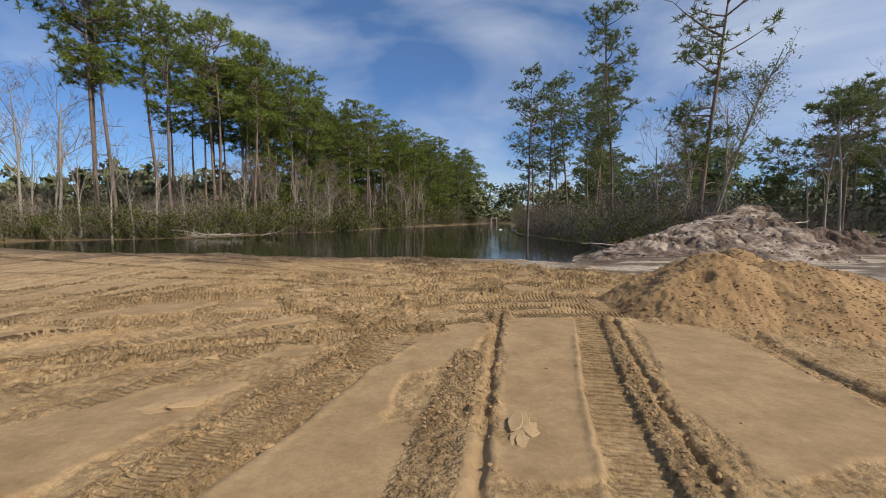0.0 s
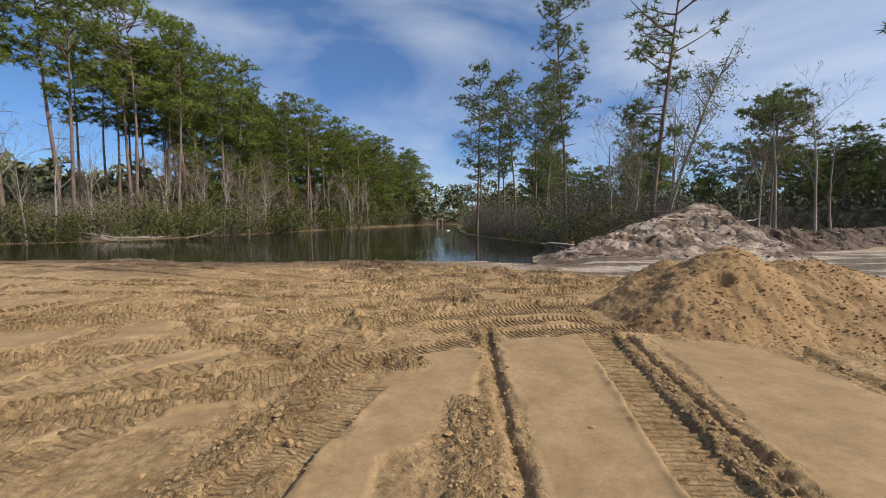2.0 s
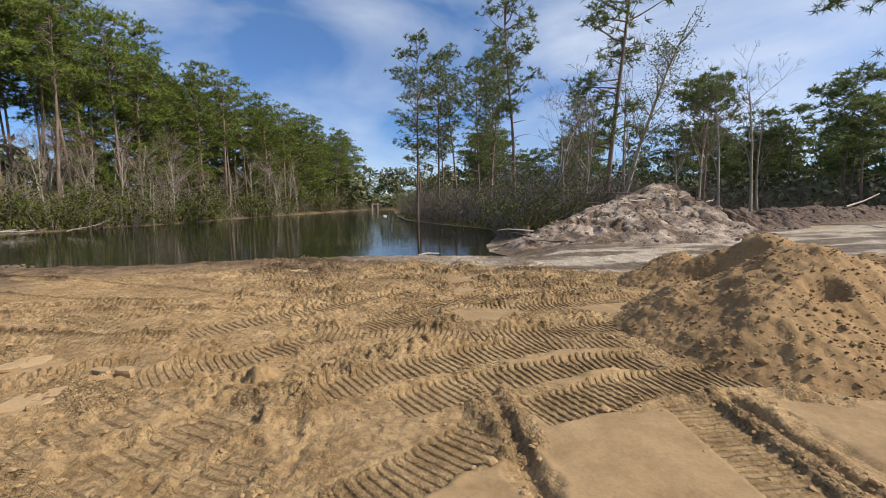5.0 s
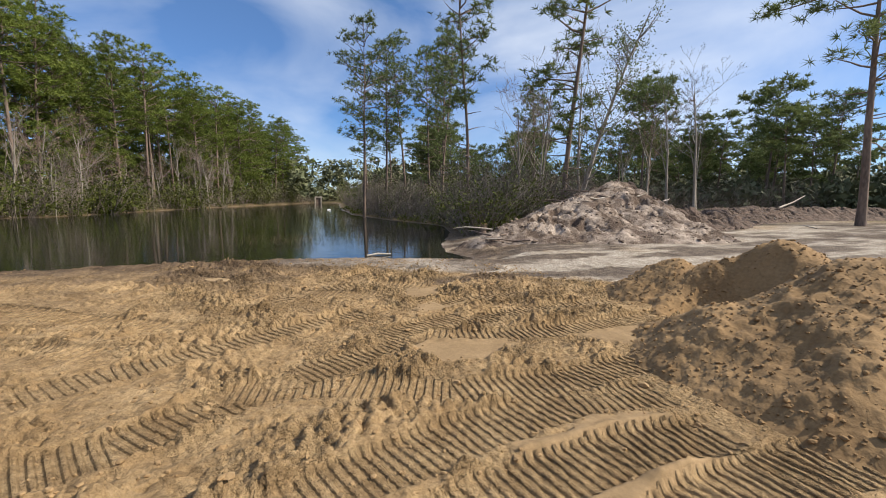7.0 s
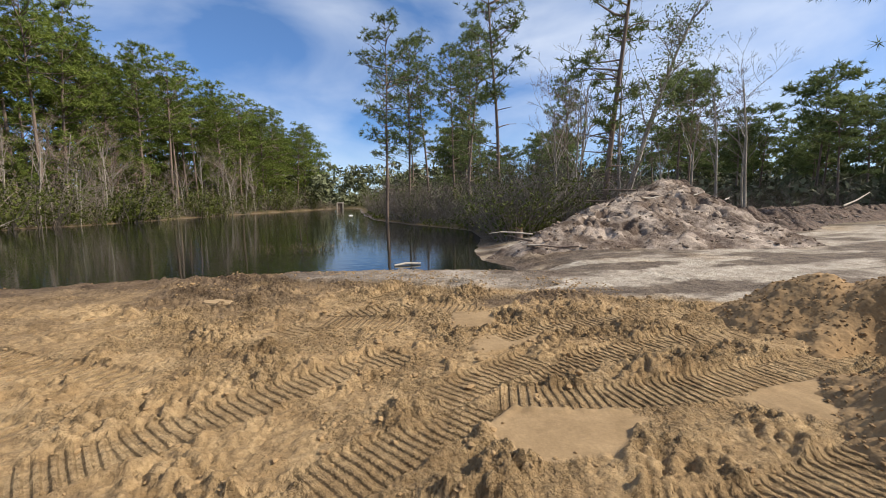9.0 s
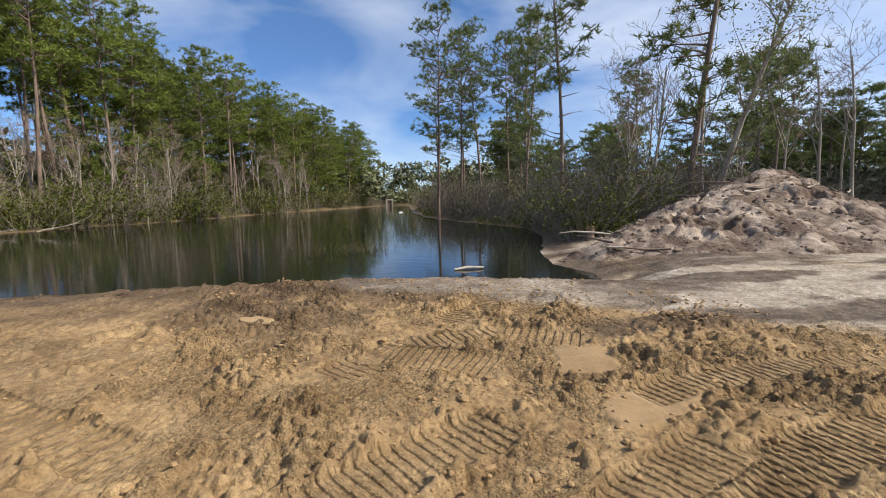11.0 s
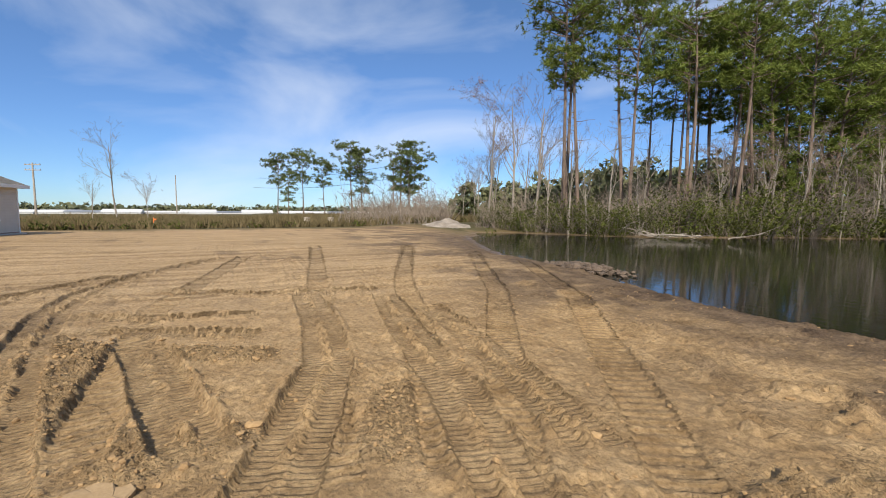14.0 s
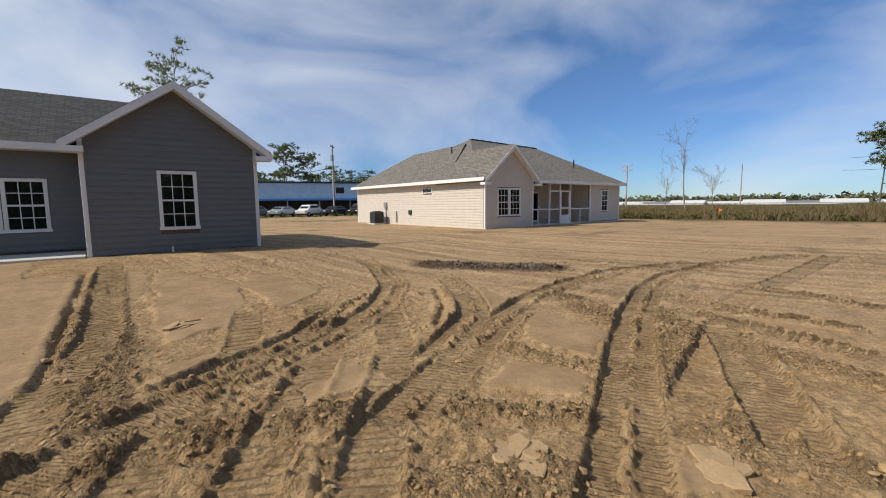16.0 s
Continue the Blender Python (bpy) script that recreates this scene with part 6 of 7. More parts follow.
def grey_house():
    house = thing("house", pose(-2.89, -3.87, 0.32, 0, 0, 167.17), "single-storey dark grey vinyl-sided house with charcoal shingles", "house")
    top = 2.86
    front = [(1.52, 0.60, 2.43, 2.16)]
    part("wall", span_bm(around(0.0, 4.0, 0, top, front), True, 0.02, 0.15), BROWN_WALL, house)
    part("wall", span_bm([(0.17, 0, 8.7, top)], False, 3.83, 0.15), BROWN_WALL, house)
    part("wall", span_bm([(0.17, 0, 1.5, top)], False, 0.02, 0.15), BROWN_WALL, house)
    twin = [(-2.46, 0.60, -1.60, 1.96), (-1.58, 0.60, -0.72, 1.96)]
    part("wall", span_bm(around(-9.0, 0.02, 0, top, twin), True, 1.52, 0.15), BROWN_WALL, house)
    part("wall", span_bm([(1.67, 0, 8.7, top)], False, -9.0, 0.15), BROWN_WALL, house)
    part("wall", span_bm([(-8.85, 0, 3.83, top)], True, 8.55, 0.15), BROWN_WALL, house)
    part("ceiling_board", box_bm(-8.8, 1.7, top - 0.05, 3.8, 8.5, top - 0.01), TRIM_WHITE, house)
    part("floor_slab", box_bm(-8.9, 0.2, -0.3, 3.8, 8.6, 0.04), CONCRETE, house)
    siding(house, True, 0.018, -1, 0.08, 3.92, 0.02, top, front, SIDING_GREY, (2.0, 4.28))
    siding(house, True, 1.518, -1, -8.95, 0.0, 0.12, top, [twin[0][:2] + twin[1][2:]], SIDING_GREY)
    siding(house, False, 0.018, -1, 0.08, 1.5, 0.10, top, [], SIDING_GREY)
    siding(house, False, 3.982, 1, 0.08, 8.65, 0.02, top, [], SIDING_GREY)
    for x in (-0.02, 3.92):
        part("corner_trim", box_bm(x, -0.02, 0.0, x + 0.10, 0.08, top + 0.1, 0.006), TRIM_WHITE, house)
    window_unit(house, True, 0.02, -1, *front[0])
    for w in twin:
        window_unit(house, True, 1.52, -1, *w)
    part("patio_slab", box_bm(-6.0, -0.25, -0.4, -0.05, 1.5, 0.06, 0.01), CONCRETE, house, "pale concrete patio slab")
    part("footing", box_bm(0.05, 0.0, -0.3, 3.95, 0.1, 0.015), BRICK_RED, house, "dark footing course")
    gable_front(house, SIDING_GREY, SHINGLE_DARK, 0.0, 4.0, top, 4.28, 5.0)
    e = 2.80
    ridge_a, ridge_b = (-8.0, 5.0, 4.78), (1.6, 5.0, 4.78)
    roof_plane(house, [(-9.4, 1.12, e), (2.0, 1.12, e), ridge_b, ridge_a], SHINGLE_DARK)
    roof_plane(house, [(4.4, 0.9, e), (4.4, 9.0, e), ridge_b], SHINGLE_DARK)
    roof_plane(house, [(4.4, 9.0, e), (-9.4, 9.0, e), ridge_a, ridge_b], SHINGLE_DARK)
    roof_plane(house, [(-9.4, 9.0, e), (-9.4, 1.12, e), ridge_a], SHINGLE_DARK)
    beam(house, "fascia", (-9.4, 1.10, e + 0.02), (-0.3, 1.10, e + 0.02), 0.03, 0.17, TRIM_WHITE)
    part("soffit", box_bm(-9.4, 1.12, e - 0.16, 0.0, 1.5, e - 0.13), TRIM_WHITE, house)
    beam(house, "fascia", (4.42, -0.3, e + 0.02), (4.42, 9.0, e + 0.02), 0.03, 0.17, TRIM_WHITE)
    bm = bmesh.new()
    bmesh.ops.create_cone(bm, cap_ends=True, segments=10, radius1=0.025, radius2=0.025, depth=0.3, matrix=Matrix.Translation((1.75, -0.10, 0.02)))
    part("drain_pipe", bm, TRIM_WHITE, house, "short white drain pipe")


grey_house()


# ---- workshop, cars and poles beyond the houses ----
def workshop():
    shop = thing("workshop", pose(-43.5, -52.5, 0.0, 0, 0, 150), "long pale metal workshop with blue canopy roof", "building")
    part("wall", box_bm(-14, 3, -0.3, 14, 14, 5.4, 0.05), STUCCO, shop)
    part("parapet", box_bm(-14.2, 2.8, 5.4, 14.2, 14.2, 5.65, 0.03), METAL_DARK, shop)
    part("brown_front", box_bm(-16, 2.6, -0.3, 16, 3.0, 2.5, 0.02), BROWN_WALL, shop)
    bm = box_bm(-17, -1.5, 2.35, 17, 2.9, 2.75, 0.04)
    part("canopy", bm, BLUE_ROOF, shop, "bright blue metal canopy")
    for k in range(7):
        x = -15 + 5 * k
        part("post", box_bm(x, -1.3, -0.2, x + 0.18, -1.12, 2.4, 0.01), METAL_GREY, shop)
    win = part("window", box_bm(3.2, 2.92, 3.5, 4.9, 3.0, 4.8, 0.01), TRIM_WHITE, shop)
    part("pane", box_bm(3.3, 2.90, 3.6, 4.8, 2.925, 4.7), GLASS, win)


workshop()


def make_car(name, paint, x, y, turn, label, tall=1.0):
    car = thing(name, pose(x, y, 0.0, 0, 0, turn), label, "car", "cars parked before the workshop")
    prof = [(-2.2, 0.42), (-2.25, 0.85), (-1.5, 0.98), (-0.85, 1.42 * tall), (0.85, 1.46 * tall), (1.75, 1.02), (2.2, 0.95), (2.25, 0.42)]
    bm = bmesh.new()
    a = [bm.verts.new((px, -0.88 if pz < 1.1 else -0.70, pz)) for px, pz in prof]
    b = [bm.verts.new((px, 0.88 if pz < 1.1 else 0.70, pz)) for px, pz in prof]
    bm.faces.new(a[::-1])
    bm.faces.new(b)
    for i in range(len(prof)):
        j = (i + 1) % len(prof)
        bm.faces.new((a[i], a[j], b[j], b[i]))
    bmesh.ops.recalc_face_normals(bm, faces=bm.faces)
    bmesh.ops.bevel(bm, geom=list(bm.edges), offset=0.06, segments=2, affect="EDGES")
    body = part("body", bm, paint, car)
    for s in (-1, 1):
        part("side_window", box_bm(-0.95, s * 0.80 - 0.02, 1.02, 0.95, s * 0.80 + 0.02, 1.32 * tall, 0.01), GLASS, body)
        for wx in (-1.4, 1.4):
            bm = bmesh.new()
            bmesh.ops.create_cone(bm, cap_ends=True, segments=18, radius1=0.33, radius2=0.33, depth=0.22, matrix=Matrix.Translation((wx, s * 0.80, 0.33)) @ Matrix.Rotation(radians(90), 4, "X"))
            wheel = part("wheel", bm, TYRE, car)
            bm = bmesh.new()
            bmesh.ops.create_cone(bm, cap_ends=True, segments=12, radius1=0.19, radius2=0.17, depth=0.24, matrix=Matrix.Translation((wx, s * 0.81, 0.33)) @ Matrix.Rotation(radians(90), 4, "X"))
            part("rim", bm, METAL_GREY, wheel)
    part("windscreen", box_bm(-0.03, -0.62, -0.22, 0.03, 0.62, 0.22, 0.01), GLASS, body, "", pose(-1.2, 0, 1.2 * (0.5 + 0.5 * tall), 0, 52, 0))
    part("rear_window", box_bm(-0.03, -0.62, -0.22, 0.03, 0.62, 0.22, 0.01), GLASS, body, "", pose(1.32, 0, 1.22 * (0.5 + 0.5 * tall), 0, -58, 0))
    for s in (-0.6, 0.6):
        part("headlight", box_bm(-2.28, s - 0.16, 0.68, -2.18, s + 0.16, 0.82, 0.02), TRIM_WHITE, body)


def car_row():
    silver, white, dark, maroon = plain("silver_paint", (0.45, 0.47, 0.50), 0.25, 0.4), plain("white_paint", (0.75, 0.75, 0.75), 0.25), plain("black_paint", (0.02, 0.02, 0.025), 0.2), plain("grey_paint", (0.20, 0.21, 0.22), 0.25, 0.3)
    rows = [("car", maroon, 0, "dark grey estate car parked before the workshop", 1.05), ("car", silver, 1, "silver saloon car parked before the workshop", 0.98), ("car", white, 2, "white crossover car parked before the workshop", 1.15),
            ("car", dark, 3, "black saloon car parked before the workshop", 0.98), ("car", dark, 4, "black van parked before the workshop", 1.25), ("car", white, 5, "white estate car parked before the workshop", 1.1)]
    for name, paint, k, label, tall in rows:
        make_car(name, paint, -29.5 - 3.25 * k, -47.2 + 1.85 * k * 0.9, 200 + 6 * (k % 2), label, tall)
    rng = random.Random(4)
    for k in range(11):
        x, y = -27 - 1.9 * k, -44.0 + 1.0 * k
        leaf = Geo()
        leaf.leaf_mass(Vector((0, 0, 0.3)), Vector((0.55, 0.55, 0.35)), rng, 90, 0.12)
        me = leaf.mesh("hedge_bush", LEAF)
        ob = new("hedge_bush", me)
        ob.matrix_basis = pose(x, y, height(x, y) - 0.1)
        tagged(ob, "small clipped round bush beside the car park", "bush", "bushes by the car park")


car_row()


def utility_pole(x, y, tall, arms, label, turn):
    pole = thing("utility_pole", pose(x, y, height(x, y), 0, 0, turn), label, "utility pole")
    bm = bmesh.new()
    bmesh.ops.create_cone(bm, cap_ends=True, segments=10, radius1=0.17, radius2=0.11, depth=tall + 0.4, matrix=Matrix.Translation((0, 0, tall / 2 - 0.2)))
    part("shaft", bm, WOOD_GREY, pole)
    for k in range(arms):
        z = tall - 0.35 - 0.8 * k
        arm = part("crossarm", box_bm(-1.1, -0.06, z, 1.1, 0.06, z + 0.12, 0.01), WOOD_GREY, pole)
        for s in (-1.0, -0.4, 0.4, 1.0):
            part("insulator", box_bm(s - 0.04, -0.04, z + 0.12, s + 0.04, 0.04, z + 0.28, 0.015), METAL_GREY, arm)
    if arms == 1 and tall > 9:
        bm = bmesh.new()
        bmesh.ops.create_cone(bm, cap_ends=True, segments=14, radius1=0.26, radius2=0.26, depth=0.8, matrix=Matrix.Translation((0.42, 0, tall - 1.9)))
        part("transformer", bm, METAL_GREY, pole, "grey pole transformer can")
    return pole


utility_pole(-39.3, -42.6, 10.2, 1, "weathered wooden utility pole with transformer by the car park", 40)
utility_pole(-86.8, -15.3, 8.6, 2, "wooden utility pole with two crossarms in the field", 70)
utility_pole(-92.5, 44.5, 12.2, 1, "tall wooden utility pole beside the far pines", 10)
utility_pole(-150, -2, 12, 0, "thin bare pole far across the field", 0)


def wire(a, b, sag, label):
    g = Geo()
    a, b = Vector(a), Vector(b)
    pts = [a.lerp(b, k / 12) - Vector((0, 0, sag * 4 * (k / 12) * (1 - k / 12))) for k in range(13)]
    g.tube(pts, [0.035] * 13, 4)
    tagged(new("power_line", g.mesh("power_line", METAL_DARK)), label, "power line")


wire((-92.5, 44.5, 11.9), (-150, 20, 12), 1.0, "black overhead power line strung from the pole")
wire((-92.3, 44.0, 8.9), (-150, 19, 9), 1.0, "lower black overhead power line strung from the pole")
wire((-39.3, -42.6, 7.0), (-24, -40, 5.2), 0.5, "black service wire running to the workshop")


def far_sheds():
    """Low white greenhouses and roofs across the far field."""
    rng = random.Random(31)
    pale = plain("white_roof", (0.62, 0.62, 0.61), 0.6)
    for k in range(17):
        y = -95 + 13.5 * k + rng.uniform(-2, 2)
        x = -235 + rng.uniform(-12, 12)
        shed = thing("greenhouse", pose(x, y, -0.1, 0, 0, 90 + rng.uniform(-4, 4)), "long low white greenhouse in the far field", "greenhouse", "greenhouses across the field")
        part("wall", box_bm(-7, -5, -0.3, 7, 5, 0.8, 0.05), pale, shed)
        bm = bmesh.new()
        prof = [(-5.2, 0.8), (-3.6, 1.2 + 0.3 * rng.random()), (0, 1.5 + 0.9 * rng.random()), (3.6, 1.3), (5.2, 0.8)]
        a = [bm.verts.new((-7.2, y0, z0)) for y0, z0 in prof]
        b = [bm.verts.new((7.2, y0, z0)) for y0, z0 in prof]
        bm.faces.new(a)
        bm.faces.new(b[::-1])
        for i in range(5):
            j = (i + 1) % 5
            bm.faces.new((a[i], b[i], b[j], a[j]))
        bmesh.ops.recalc_face_normals(bm, faces=bm.faces)
        part("roof", bm, pale if k % 4 else METAL_GREY, shed)


far_sheds()


# ---- loose things on the ground, the water and the banks ----
def clods(name, xy, z, sizes, material, label, seed):
    """Many broken lumps of earth as one mesh."""
    rng = np.random.default_rng(seed)
    g = (1 + 5 ** 0.5) / 2
    base = np.array([(-1, g, 0), (1, g, 0), (-1, -g, 0), (1, -g, 0), (0, -1, g), (0, 1, g), (0, -1, -g), (0, 1, -g), (g, 0, -1), (g, 0, 1), (-g, 0, -1), (-g, 0, 1)]) / 1.9
    tri = np.array([(0, 11, 5), (0, 5, 1), (0, 1, 7), (0, 7, 10), (0, 10, 11), (1, 5, 9), (5, 11, 4), (11, 10, 2), (10, 7, 6), (7, 1, 8), (3, 9, 4), (3, 4, 2), (3, 2, 6), (3, 6, 8), (3, 8, 9), (4, 9, 5), (2, 4, 11), (6, 2, 10), (8, 6, 7), (9, 8, 1)])
    n = len(xy)
    turn = rng.uniform(0, 6.28, n)
    squash = np.column_stack([rng.uniform(0.7, 1.5, n), rng.uniform(0.6, 1.1, n), rng.uniform(0.45, 0.85, n)]) * sizes[:, None]
    p = base[None] * squash[:, None] * rng.uniform(0.7, 1.25, (n, 12, 1))
    c, s = np.cos(turn)[:, None], np.sin(turn)[:, None]
    q = np.stack([p[..., 0] * c - p[..., 1] * s, p[..., 0] * s + p[..., 1] * c, p[..., 2]], -1)
    q = q + np.column_stack([xy, z + sizes * 0.22])[:, None]
    f = (tri[None] + 12 * np.arange(n)[:, None, None]).reshape(-1, 3)
    me = mesh_from(name, q.reshape(-1, 3).tolist(), f.tolist(), material)
    tagged(new(name, me), label, "clods", kind="stuff")


def scatter_clods():
    rng = np.random.default_rng(77)
    n = 42000
    x, y = rng.uniform(-6.5, 5.2, n), rng.uniform(2.3, 16.8, n)
    # thick along the churned bands, thin elsewhere
    keep = 0.05 + 0.6 * smooth(7.2, 8.8, y) * smooth(-2.5, 0, x) * smooth(0.40, 0.58, fbm(x * 1.1, y * 1.1, 3, 201))
    for half, high, pts in CHURN:
        a, _, _, _ = along(x, y, pts)
        keep = np.maximum(keep, 0.95 * smooth(half * 1.5, half * 0.6, a))
    for half, deep, edge, pts in RUTS:
        a, _, _, _ = along(x, y, pts)
        keep = np.maximum(keep, 0.6 * smooth(half * 3.2, half * 1.6, a))
    for wide, deep, gap, pts in CLEATS_A + CLEATS_B + CLEATS_D:
        a, _, _, _ = along(x, y, pts)
        keep = np.maximum(keep, 0.40 * np.exp(-((a - wide * 0.55) / 0.08) ** 2))
        keep = np.where(a < wide * 0.42, keep * 0.25, keep)
    for wide, deep, pts in TREADS:
        a, _, _, _ = along(x, y, pts)
        keep = np.maximum(keep, 0.30 * np.exp(-((a - wide * 0.55) / 0.06) ** 2))
        keep = np.where((a < wide * 0.42) & (a > 0.06), keep * 0.15, keep)
    for pts in PADS + PADS_W + PADS_S:
        keep = np.where(inside(x, y, pts) < -0.05, keep * 0.06, keep)
    ok = rng.uniform(0, 1, n) < keep
    x, y = x[ok], y[ok]
    z, _, d = ground_fields(x, y)
    on = d > 0.2
    x, y, z = x[on], y[on], z[on]
    size = np.clip(np.exp(rng.normal(-4.45, 0.42, len(x))), 0.006, 0.04)
    clods("sand_clods", np.column_stack([x, y]), z, size, CLOD, "broken clods of tan sand scattered over the tracks", 1)
    n = 13000
    x, y = rng.uniform(2.4, 8.5, n), rng.uniform(5.4, 11.4, n)
    h = sand_pile(x, y)
    ok = h > 0.04
    x, y, h = x[ok], y[ok], h[ok]
    clods("pile_clods", np.column_stack([x, y]), land(x, y)[0] - 0.12 + h, np.clip(np.exp(rng.normal(-4.6, 0.42, len(x))), 0.006, 0.045), PILE_SAND, "loose clods of sand lying on the heap", 2)
    n = 3000
    x, y = rng.uniform(5, 30, n), rng.uniform(15, 24, n)
    h = spoil(x, y)
    ok = h > 0.1
    x, y, h = x[ok], y[ok], h[ok]
    clods("spoil_clods", np.column_stack([x, y]), land(x, y)[0] - 0.12 + h, np.clip(np.exp(rng.normal(-3.4, 0.45, len(x))), 0.02, 0.10), CLOD_SPOIL, "torn brown clods and roots on the mound", 3)
    n = 700
    t = rng.uniform(0, 1, n)
    x, y = -8.3 - 1.2 * t + rng.normal(0, 0.25, n), 2.6 + 2.4 * t + rng.normal(0, 0.3, n)
    clods("dark_clods", np.column_stack([x, y]), ground_fields(x, y)[0], np.clip(np.exp(rng.normal(-3.6, 0.4, n)), 0.012, 0.06), CLOD_DARK, "dark humus clods in a low heap", 4)


scatter_clods()


def crust_slab(x, y, turn, wide, deep, tilt, label, pieces=5, thick=0.016):
    """A lifted plate of dried sand crust, cracked into uneven pieces with crumbled edges."""
    rng = random.Random(int(x * 100 + y * 10))
    z = float(ground_fields(np.array([x, x]), np.array([y, y]))[0][0])
    slab = thing("sand_crust", pose(x, y, z - 0.008, tilt, 0, turn), label, "crust slab", "broken crust plates")
    for k in range(pieces):
        t0 = 6.283 * (k + rng.uniform(-0.25, 0.25)) / pieces
        r0 = 0.0 if pieces == 1 else rng.uniform(0.24, 0.34)
        cx, cy = math.cos(t0) * wide * r0, math.sin(t0) * deep * r0
        m = 11
        size = 0.5 if pieces == 1 else 0.27
        ring = []
        for i in range(m):
            t = 6.283 * i / m
            r = size * rng.uniform(0.72, 1.15)
            ring.append((cx + math.cos(t) * wide * r, cy + math.sin(t) * deep * r))
        lift, slope = rng.uniform(0, 0.018), (rng.gauss(0, 0.07), rng.gauss(0, 0.07))
        bm = bmesh.new()

        def level(f, h):
            return [bm.verts.new((cx + (p - cx) * f, cy + (q - cy) * f, lift + h + slope[0] * (p - cx) + slope[1] * (q - cy) + rng.uniform(-0.003, 0.003))) for p, q in ring]

        lo, mid, hi = level(0.92, -0.02), level(1.0, thick * 0.6), level(0.90, thick)
        bm.faces.new(hi)
        bm.faces.new(lo[::-1])
        for a, b in ((lo, mid), (mid, hi)):
            for i in range(m):
                bm.faces.new((a[i], a[(i + 1) % m], b[(i + 1) % m], b[i]))
        part("crust_plate", bm, CRUST, slab)


crust_slab(-2.05, 8.65, -35, 0.42, 0.20, 6, "upturned plate of pale sand crust among wheel tracks", 2, 0.05)
crust_slab(-0.70, 14.0, -25, 0.50, 0.18, 8, "upturned plate of sand crust near the shore", 1, 0.05)
crust_slab(-2.40, 8.22, 30, 0.55, 0.32, 3, "cracked plates of pale sand crust beside a track", 6)
crust_slab(-3.0, 9.15, 35, 0.42, 0.28, 3, "cracked plates of pale sand crust in a track", 5)
crust_slab(0.58, 3.05, 75, 0.55, 0.24, 1, "cracked pale sand crust on the smooth pad", 5, 0.018)
crust_slab(-2.3, 3.5, 25, 0.6, 0.26, 1, "cracked pale sand crust on the smooth ground", 7, 0.009)


def stick(name, pts, radii, material, label, category="branch", on=None):
    g = Geo()
    g.tube([Vector(p) for p in pts], radii, 6)
    return tagged(new(name, g.mesh(name, material, True)), label, category)


stick("log", [(3.0, 18.65, WATER_Z + 0.02), (3.35, 18.7, WATER_Z + 0.05), (3.75, 18.66, WATER_Z + 0.03)], [0.03, 0.04, 0.025], WOOD_GREY, "pale driftwood log lying at the pond's edge", "log")
zs = height(4.7, 15.9)
stick("stick", [(4.45, 15.55, zs + 0.02), (4.65, 15.75, zs + 0.05), (4.9, 15.85, zs + 0.03)], [0.02, 0.025, 0.012], PINK, "pinkish broken stick on the pale shore", "stick")


def fallen_branches():
    rng = random.Random(9)
    heap_of = thing("fallen_branch", pose(-20.5, 37.8, WATER_Z + 0.05), "tangle of bleached fallen branches at the water's edge", "branches")
    for k in range(15):
        x = rng.uniform(-4.5, 4.5)
        b = bend(Vector((x, rng.uniform(-1.0, 1.2), rng.uniform(0.0, 0.4))), Vector((rng.choice((-1, 1)) * 1.0, rng.uniform(-0.5, 0.3), rng.uniform(-0.15, 0.35))), rng.uniform(2.0, 4.5), 6, 0.12, rng, -0.03)
        g = Geo()
        r = rng.uniform(0.03, 0.06)
        g.tube(b, [r * (1 - 0.8 * i / 6) for i in range(7)], 5)
        for _ in range(3):
            q = b[rng.randint(1, 5)]
            tw = bend(q, Vector((rng.gauss(0, 1), rng.gauss(0, 1), rng.uniform(0, 0.8))), rng.uniform(0.5, 1.3), 3, 0.15, rng)
            g.tube(tw, [0.02, 0.015, 0.01, 0.004], 4)
        part_mesh("limb", g.mesh("limb", WOOD_GREY), heap_of)


fallen_branches()


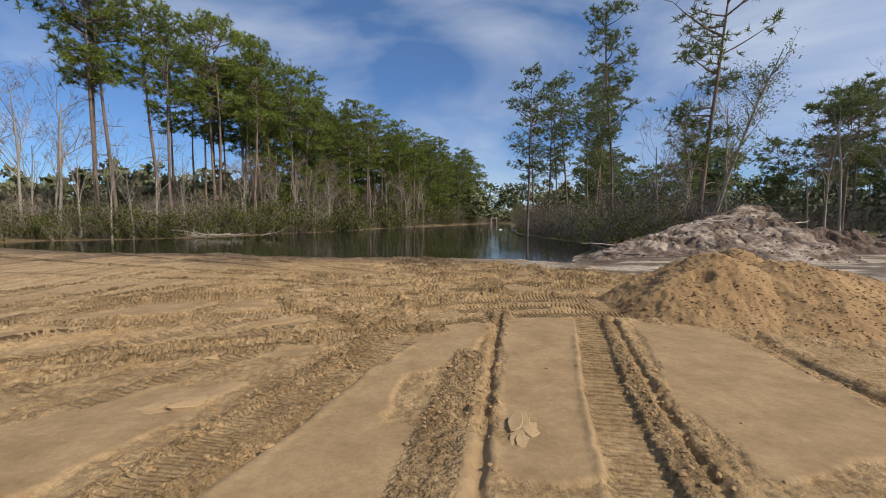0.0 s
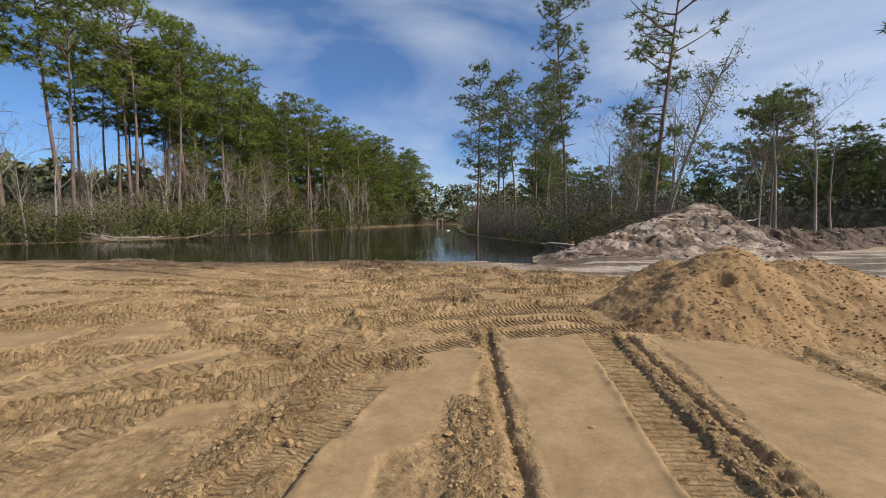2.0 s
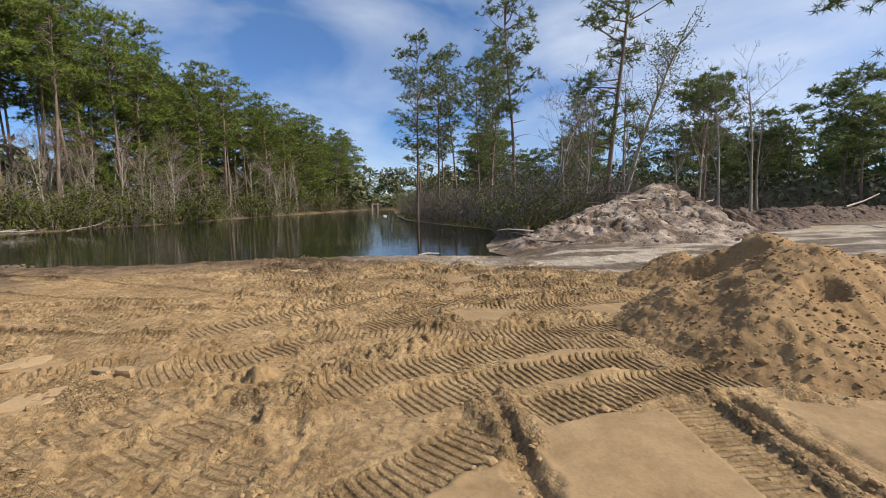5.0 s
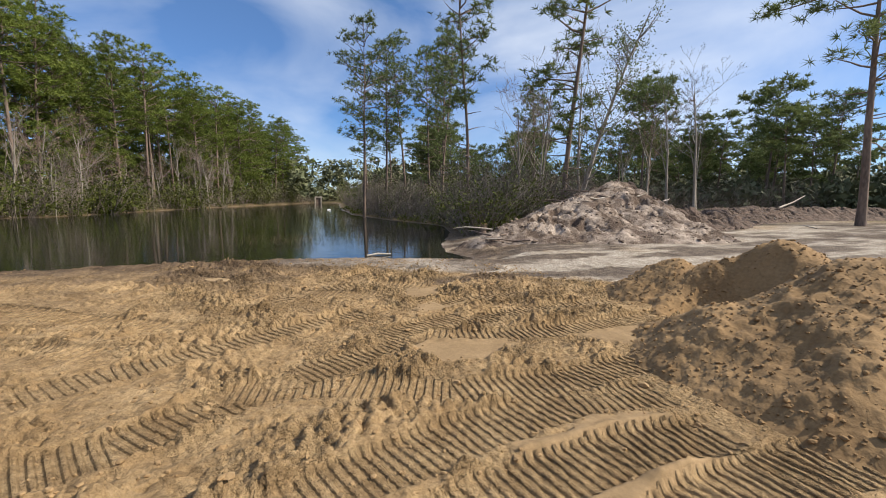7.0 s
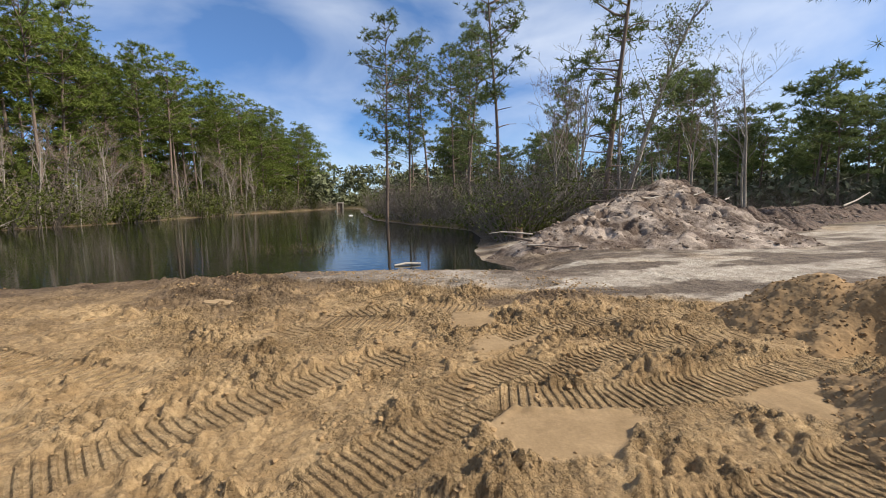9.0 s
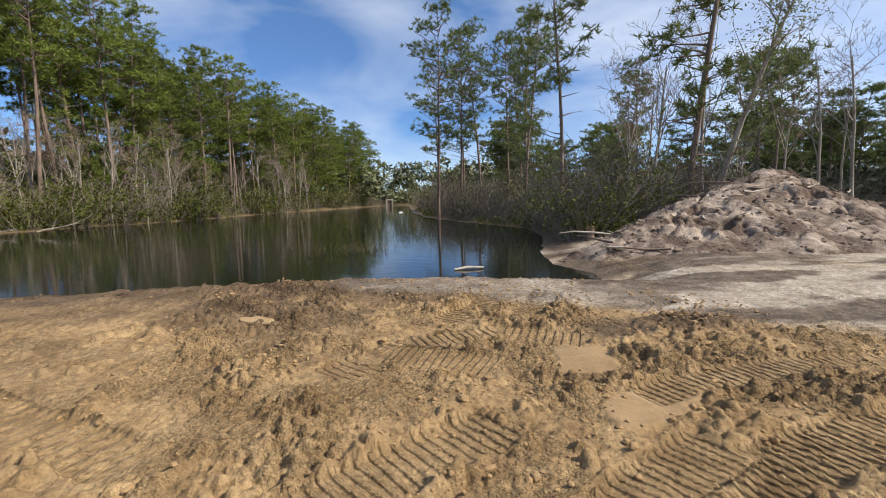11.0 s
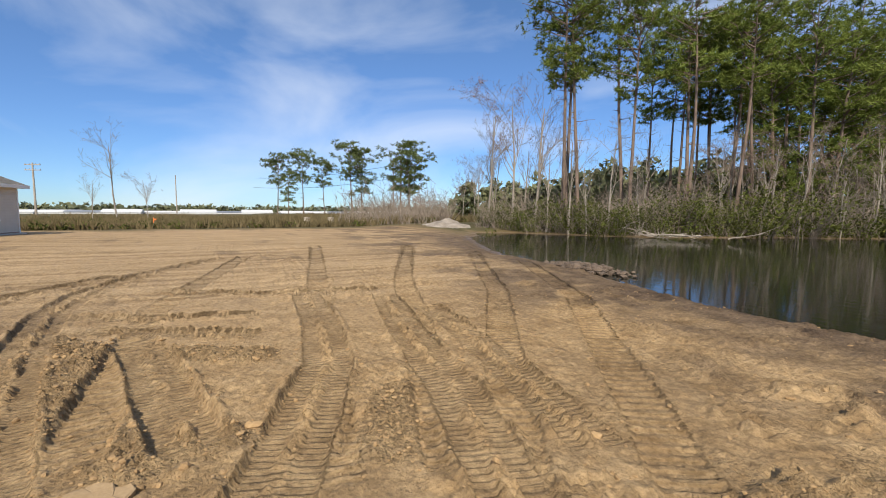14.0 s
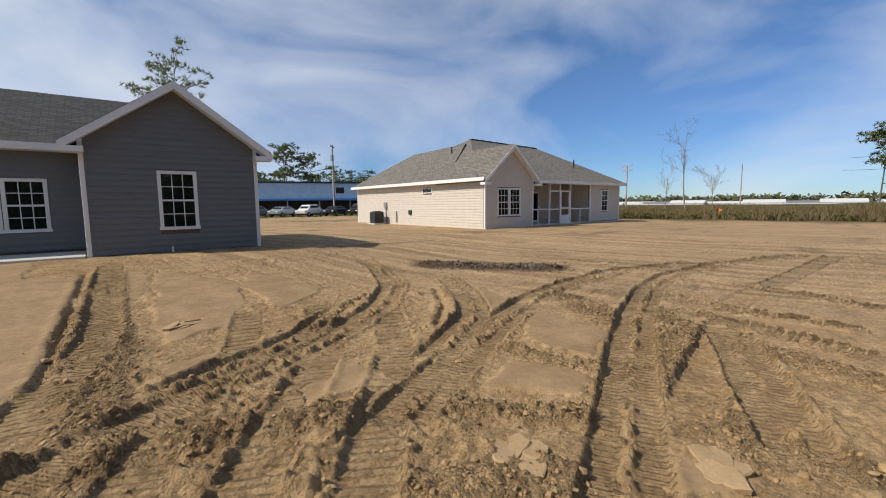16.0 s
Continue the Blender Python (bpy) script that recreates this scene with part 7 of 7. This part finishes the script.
def mound_debris():
    rng = random.Random(13)
    for k in range(26):
        x, y = rng.uniform(7, 30), rng.uniform(16.5, 22)
        h = float(spoil(np.array([x]), np.array([y]))[0])
        z = height(x, y) + max(h - 0.12, 0) + 0.03
        t = rng.uniform(0, 3.14)
        ln = rng.uniform(0.4, 1.8)
        pts = [(x + math.cos(t) * ln * s, y + math.sin(t) * ln * s, z + rng.uniform(0, 0.10) + 0.05 * s) for s in (0, 0.35, 0.7, 1)]
        stick("branch", pts, [0.03, 0.028, 0.02, 0.01], WOOD_GREY if k % 2 else BARK, "broken branch lying on the torn earth", "branch")["group"] = "broken branches on the mound"
    stick("log", [(29.5, 22.0, 0.85), (32, 22.6, 1.15), (34.5, 23.2, 1.6)], [0.06, 0.05, 0.03], WOOD_GREY, "pale fallen trunk propped on the earth bank", "log")
    stick("log", [(46, 20, 0.5), (50, 19.4, 0.55), (54, 18.6, 0.5)], [0.2, 0.18, 0.15], WOOD_GREY, "long felled trunk lying before the woods", "log")
    for x, y, h, r in ((8.6, 21.6, 0.55, 0.16), (11.3, 25.2, 1.6, 0.10)):
        z = height(x, y) + max(float(spoil(np.array([x]), np.array([y]))[0]) - 0.12, 0)
        stump = thing("stump", pose(x, y, z - 0.1), "cut tree stump with raw brown wood beside the mound", "stump")
        g = Geo()
        g.tube([Vector((0, 0, -0.1)), Vector((0, 0, h * 0.5)), Vector((0.02, 0, h))], [r * 1.3, r, r * 0.95], 10)
        part_mesh("bark", g.mesh("bark", BARK, True), stump)
        bm = bmesh.new()
        bmesh.ops.create_cone(bm, cap_ends=True, segments=10, radius1=r * 0.93, radius2=r * 0.9, depth=0.03, matrix=Matrix.Translation((0.02, 0, h)))
        part("cut_face", bm, surface("raw_wood", (0.22, 0.09, 0.04), (0.42, 0.2, 0.1), 6, 0.9, 0.3, 30), stump)


mound_debris()


def water_things():
    rng = random.Random(19)
    weed = thing("water_plant", pose(0.9, 23.4, WATER_Z), "patch of leafless water weed standing in the pond", "water plant")
    g = Geo()
    for _ in range(60):
        a = Vector((rng.gauss(0, 0.75), rng.gauss(0, 0.5), -0.05))
        g.tube(bend(a, Vector((rng.gauss(0, 0.6), rng.gauss(0, 0.6), 0.8)), rng.uniform(0.2, 0.55), 3, 0.2, rng), [0.010, 0.008, 0.006, 0.003], 3)
        g.leaf_mass(a + Vector((0, 0, 0.25)), Vector((0.15, 0.15, 0.12)), rng, 4, 0.05)
    stuff_part("weed_mass", g.mesh("weed_mass", WEED), weed)
    ob = new("floating_jug", None)
    ob.matrix_basis = pose(8.0, 60, WATER_Z)
    tagged(ob, "small white plastic jug floating on the pond", "jug")
    bm = bmesh.new()
    bmesh.ops.create_uvsphere(bm, u_segments=12, v_segments=8, radius=0.14)
    bmesh.ops.scale(bm, vec=(1.5, 0.9, 0.7), verts=bm.verts)
    part("body", bm, TRIM_WHITE, ob)
    bm = bmesh.new()
    bmesh.ops.create_cone(bm, cap_ends=True, segments=10, radius1=0.05, radius2=0.04, depth=0.10, matrix=Matrix.Translation((0.23, 0, 0.02)) @ Matrix.Rotation(radians(90), 4, "Y"))
    part("neck", bm, TRIM_WHITE, ob)
    weir = thing("outlet_riser", pose(12.6, 106.5, WATER_Z), "weathered wooden outlet box at the pond's far end", "outlet")
    for a, b in ((-0.8, -0.5), (0.5, 0.8)):
        part("post", box_bm(a, -0.2, -0.5, b, 0.2, 1.5, 0.03), WOOD_GREY, weir)
    part("lintel", box_bm(-0.9, -0.22, 1.2, 0.9, 0.22, 1.45, 0.03), WOOD_GREY, weir)
    part("back", box_bm(-0.5, 0.05, -0.5, 0.5, 0.18, 1.2), BARK, weir)
    rng2 = np.random.default_rng(5)
    n = 420
    x, y = -10.6 + rng2.normal(0, 0.7, n), 20.1 + rng2.normal(0, 0.30, n)
    clods("mud_clods", np.column_stack([x, y]), np.full(n, WATER_Z + 0.02) + 0.12 * np.exp(-((x + 10.6) ** 2 + (y - 20.1) ** 2 * 4)), np.clip(np.exp(rng2.normal(-2.7, 0.4, n)), 0.03, 0.2), CLOD_DARK, "dark mud and roots dumped at the shore", 6)


water_things()


def west_edge():
    def small_heap(x, y):
        return cone(x, y, -37.5, 29.3, 0.75, 0.36, 0.5) + 0.5 * (fbm(x * 1.2, y * 1.2, 4, 301) - 0.5) + 0.1 * lumps(x, y, 0.3, 303)
    heap("rubble_heap", -42, -33, 25, 33, 0.12, small_heap, surface("pale_rubble", (0.14, 0.115, 0.09), (0.36, 0.315, 0.265), 1.5, 0.95, 0.6, 18), "low heap of pale grey sand and roots", "sand heap")
    rng = random.Random(29)
    for k in range(24):
        x, y = -43 - rng.uniform(0, 8), rng.uniform(8, 27)
        t, ln = rng.uniform(0, 3.14), rng.uniform(0.8, 2.6)
        z = height(x, y)
        pts = [(x + math.cos(t) * ln * s, y + math.sin(t) * ln * s, z + 0.05 + rng.uniform(0, 0.5) * s) for s in (0, 0.4, 0.7, 1)]
        stick("branch", pts, [0.06, 0.05, 0.035, 0.012], WOOD_GREY, "grey dead branch in the cleared brush", "branch")["group"] = "dead branches at the field's edge"
    for x, y in ((-44.5, 19.6), (-46, 17.5)):
        stump = thing("stump", pose(x, y, height(x, y)), "weathered tree stump at the field's edge", "stump")
        g = Geo()
        g.tube([Vector((0, 0, -0.2)), Vector((0, 0, 0.4)), Vector((0, 0, 0.9))], [0.5, 0.32, 0.3], 10)
        g.f.append(tuple(range(20, 30)))
        part_mesh("bole", g.mesh("bole", WOOD_GREY), stump)
    stake = thing("marker_stake", pose(-44.0, 4.6, height(-44.0, 4.6)), "orange marker stake leaning in the weeds", "stake")
    part("post", box_bm(-0.03, -0.03, -0.2, 0.03, 0.03, 0.9, 0.005), ORANGE, stake)
    part("flag", box_bm(-0.01, 0.03, 0.68, 0.01, 0.20, 0.82, 0.004), ORANGE, stake)


west_edge()
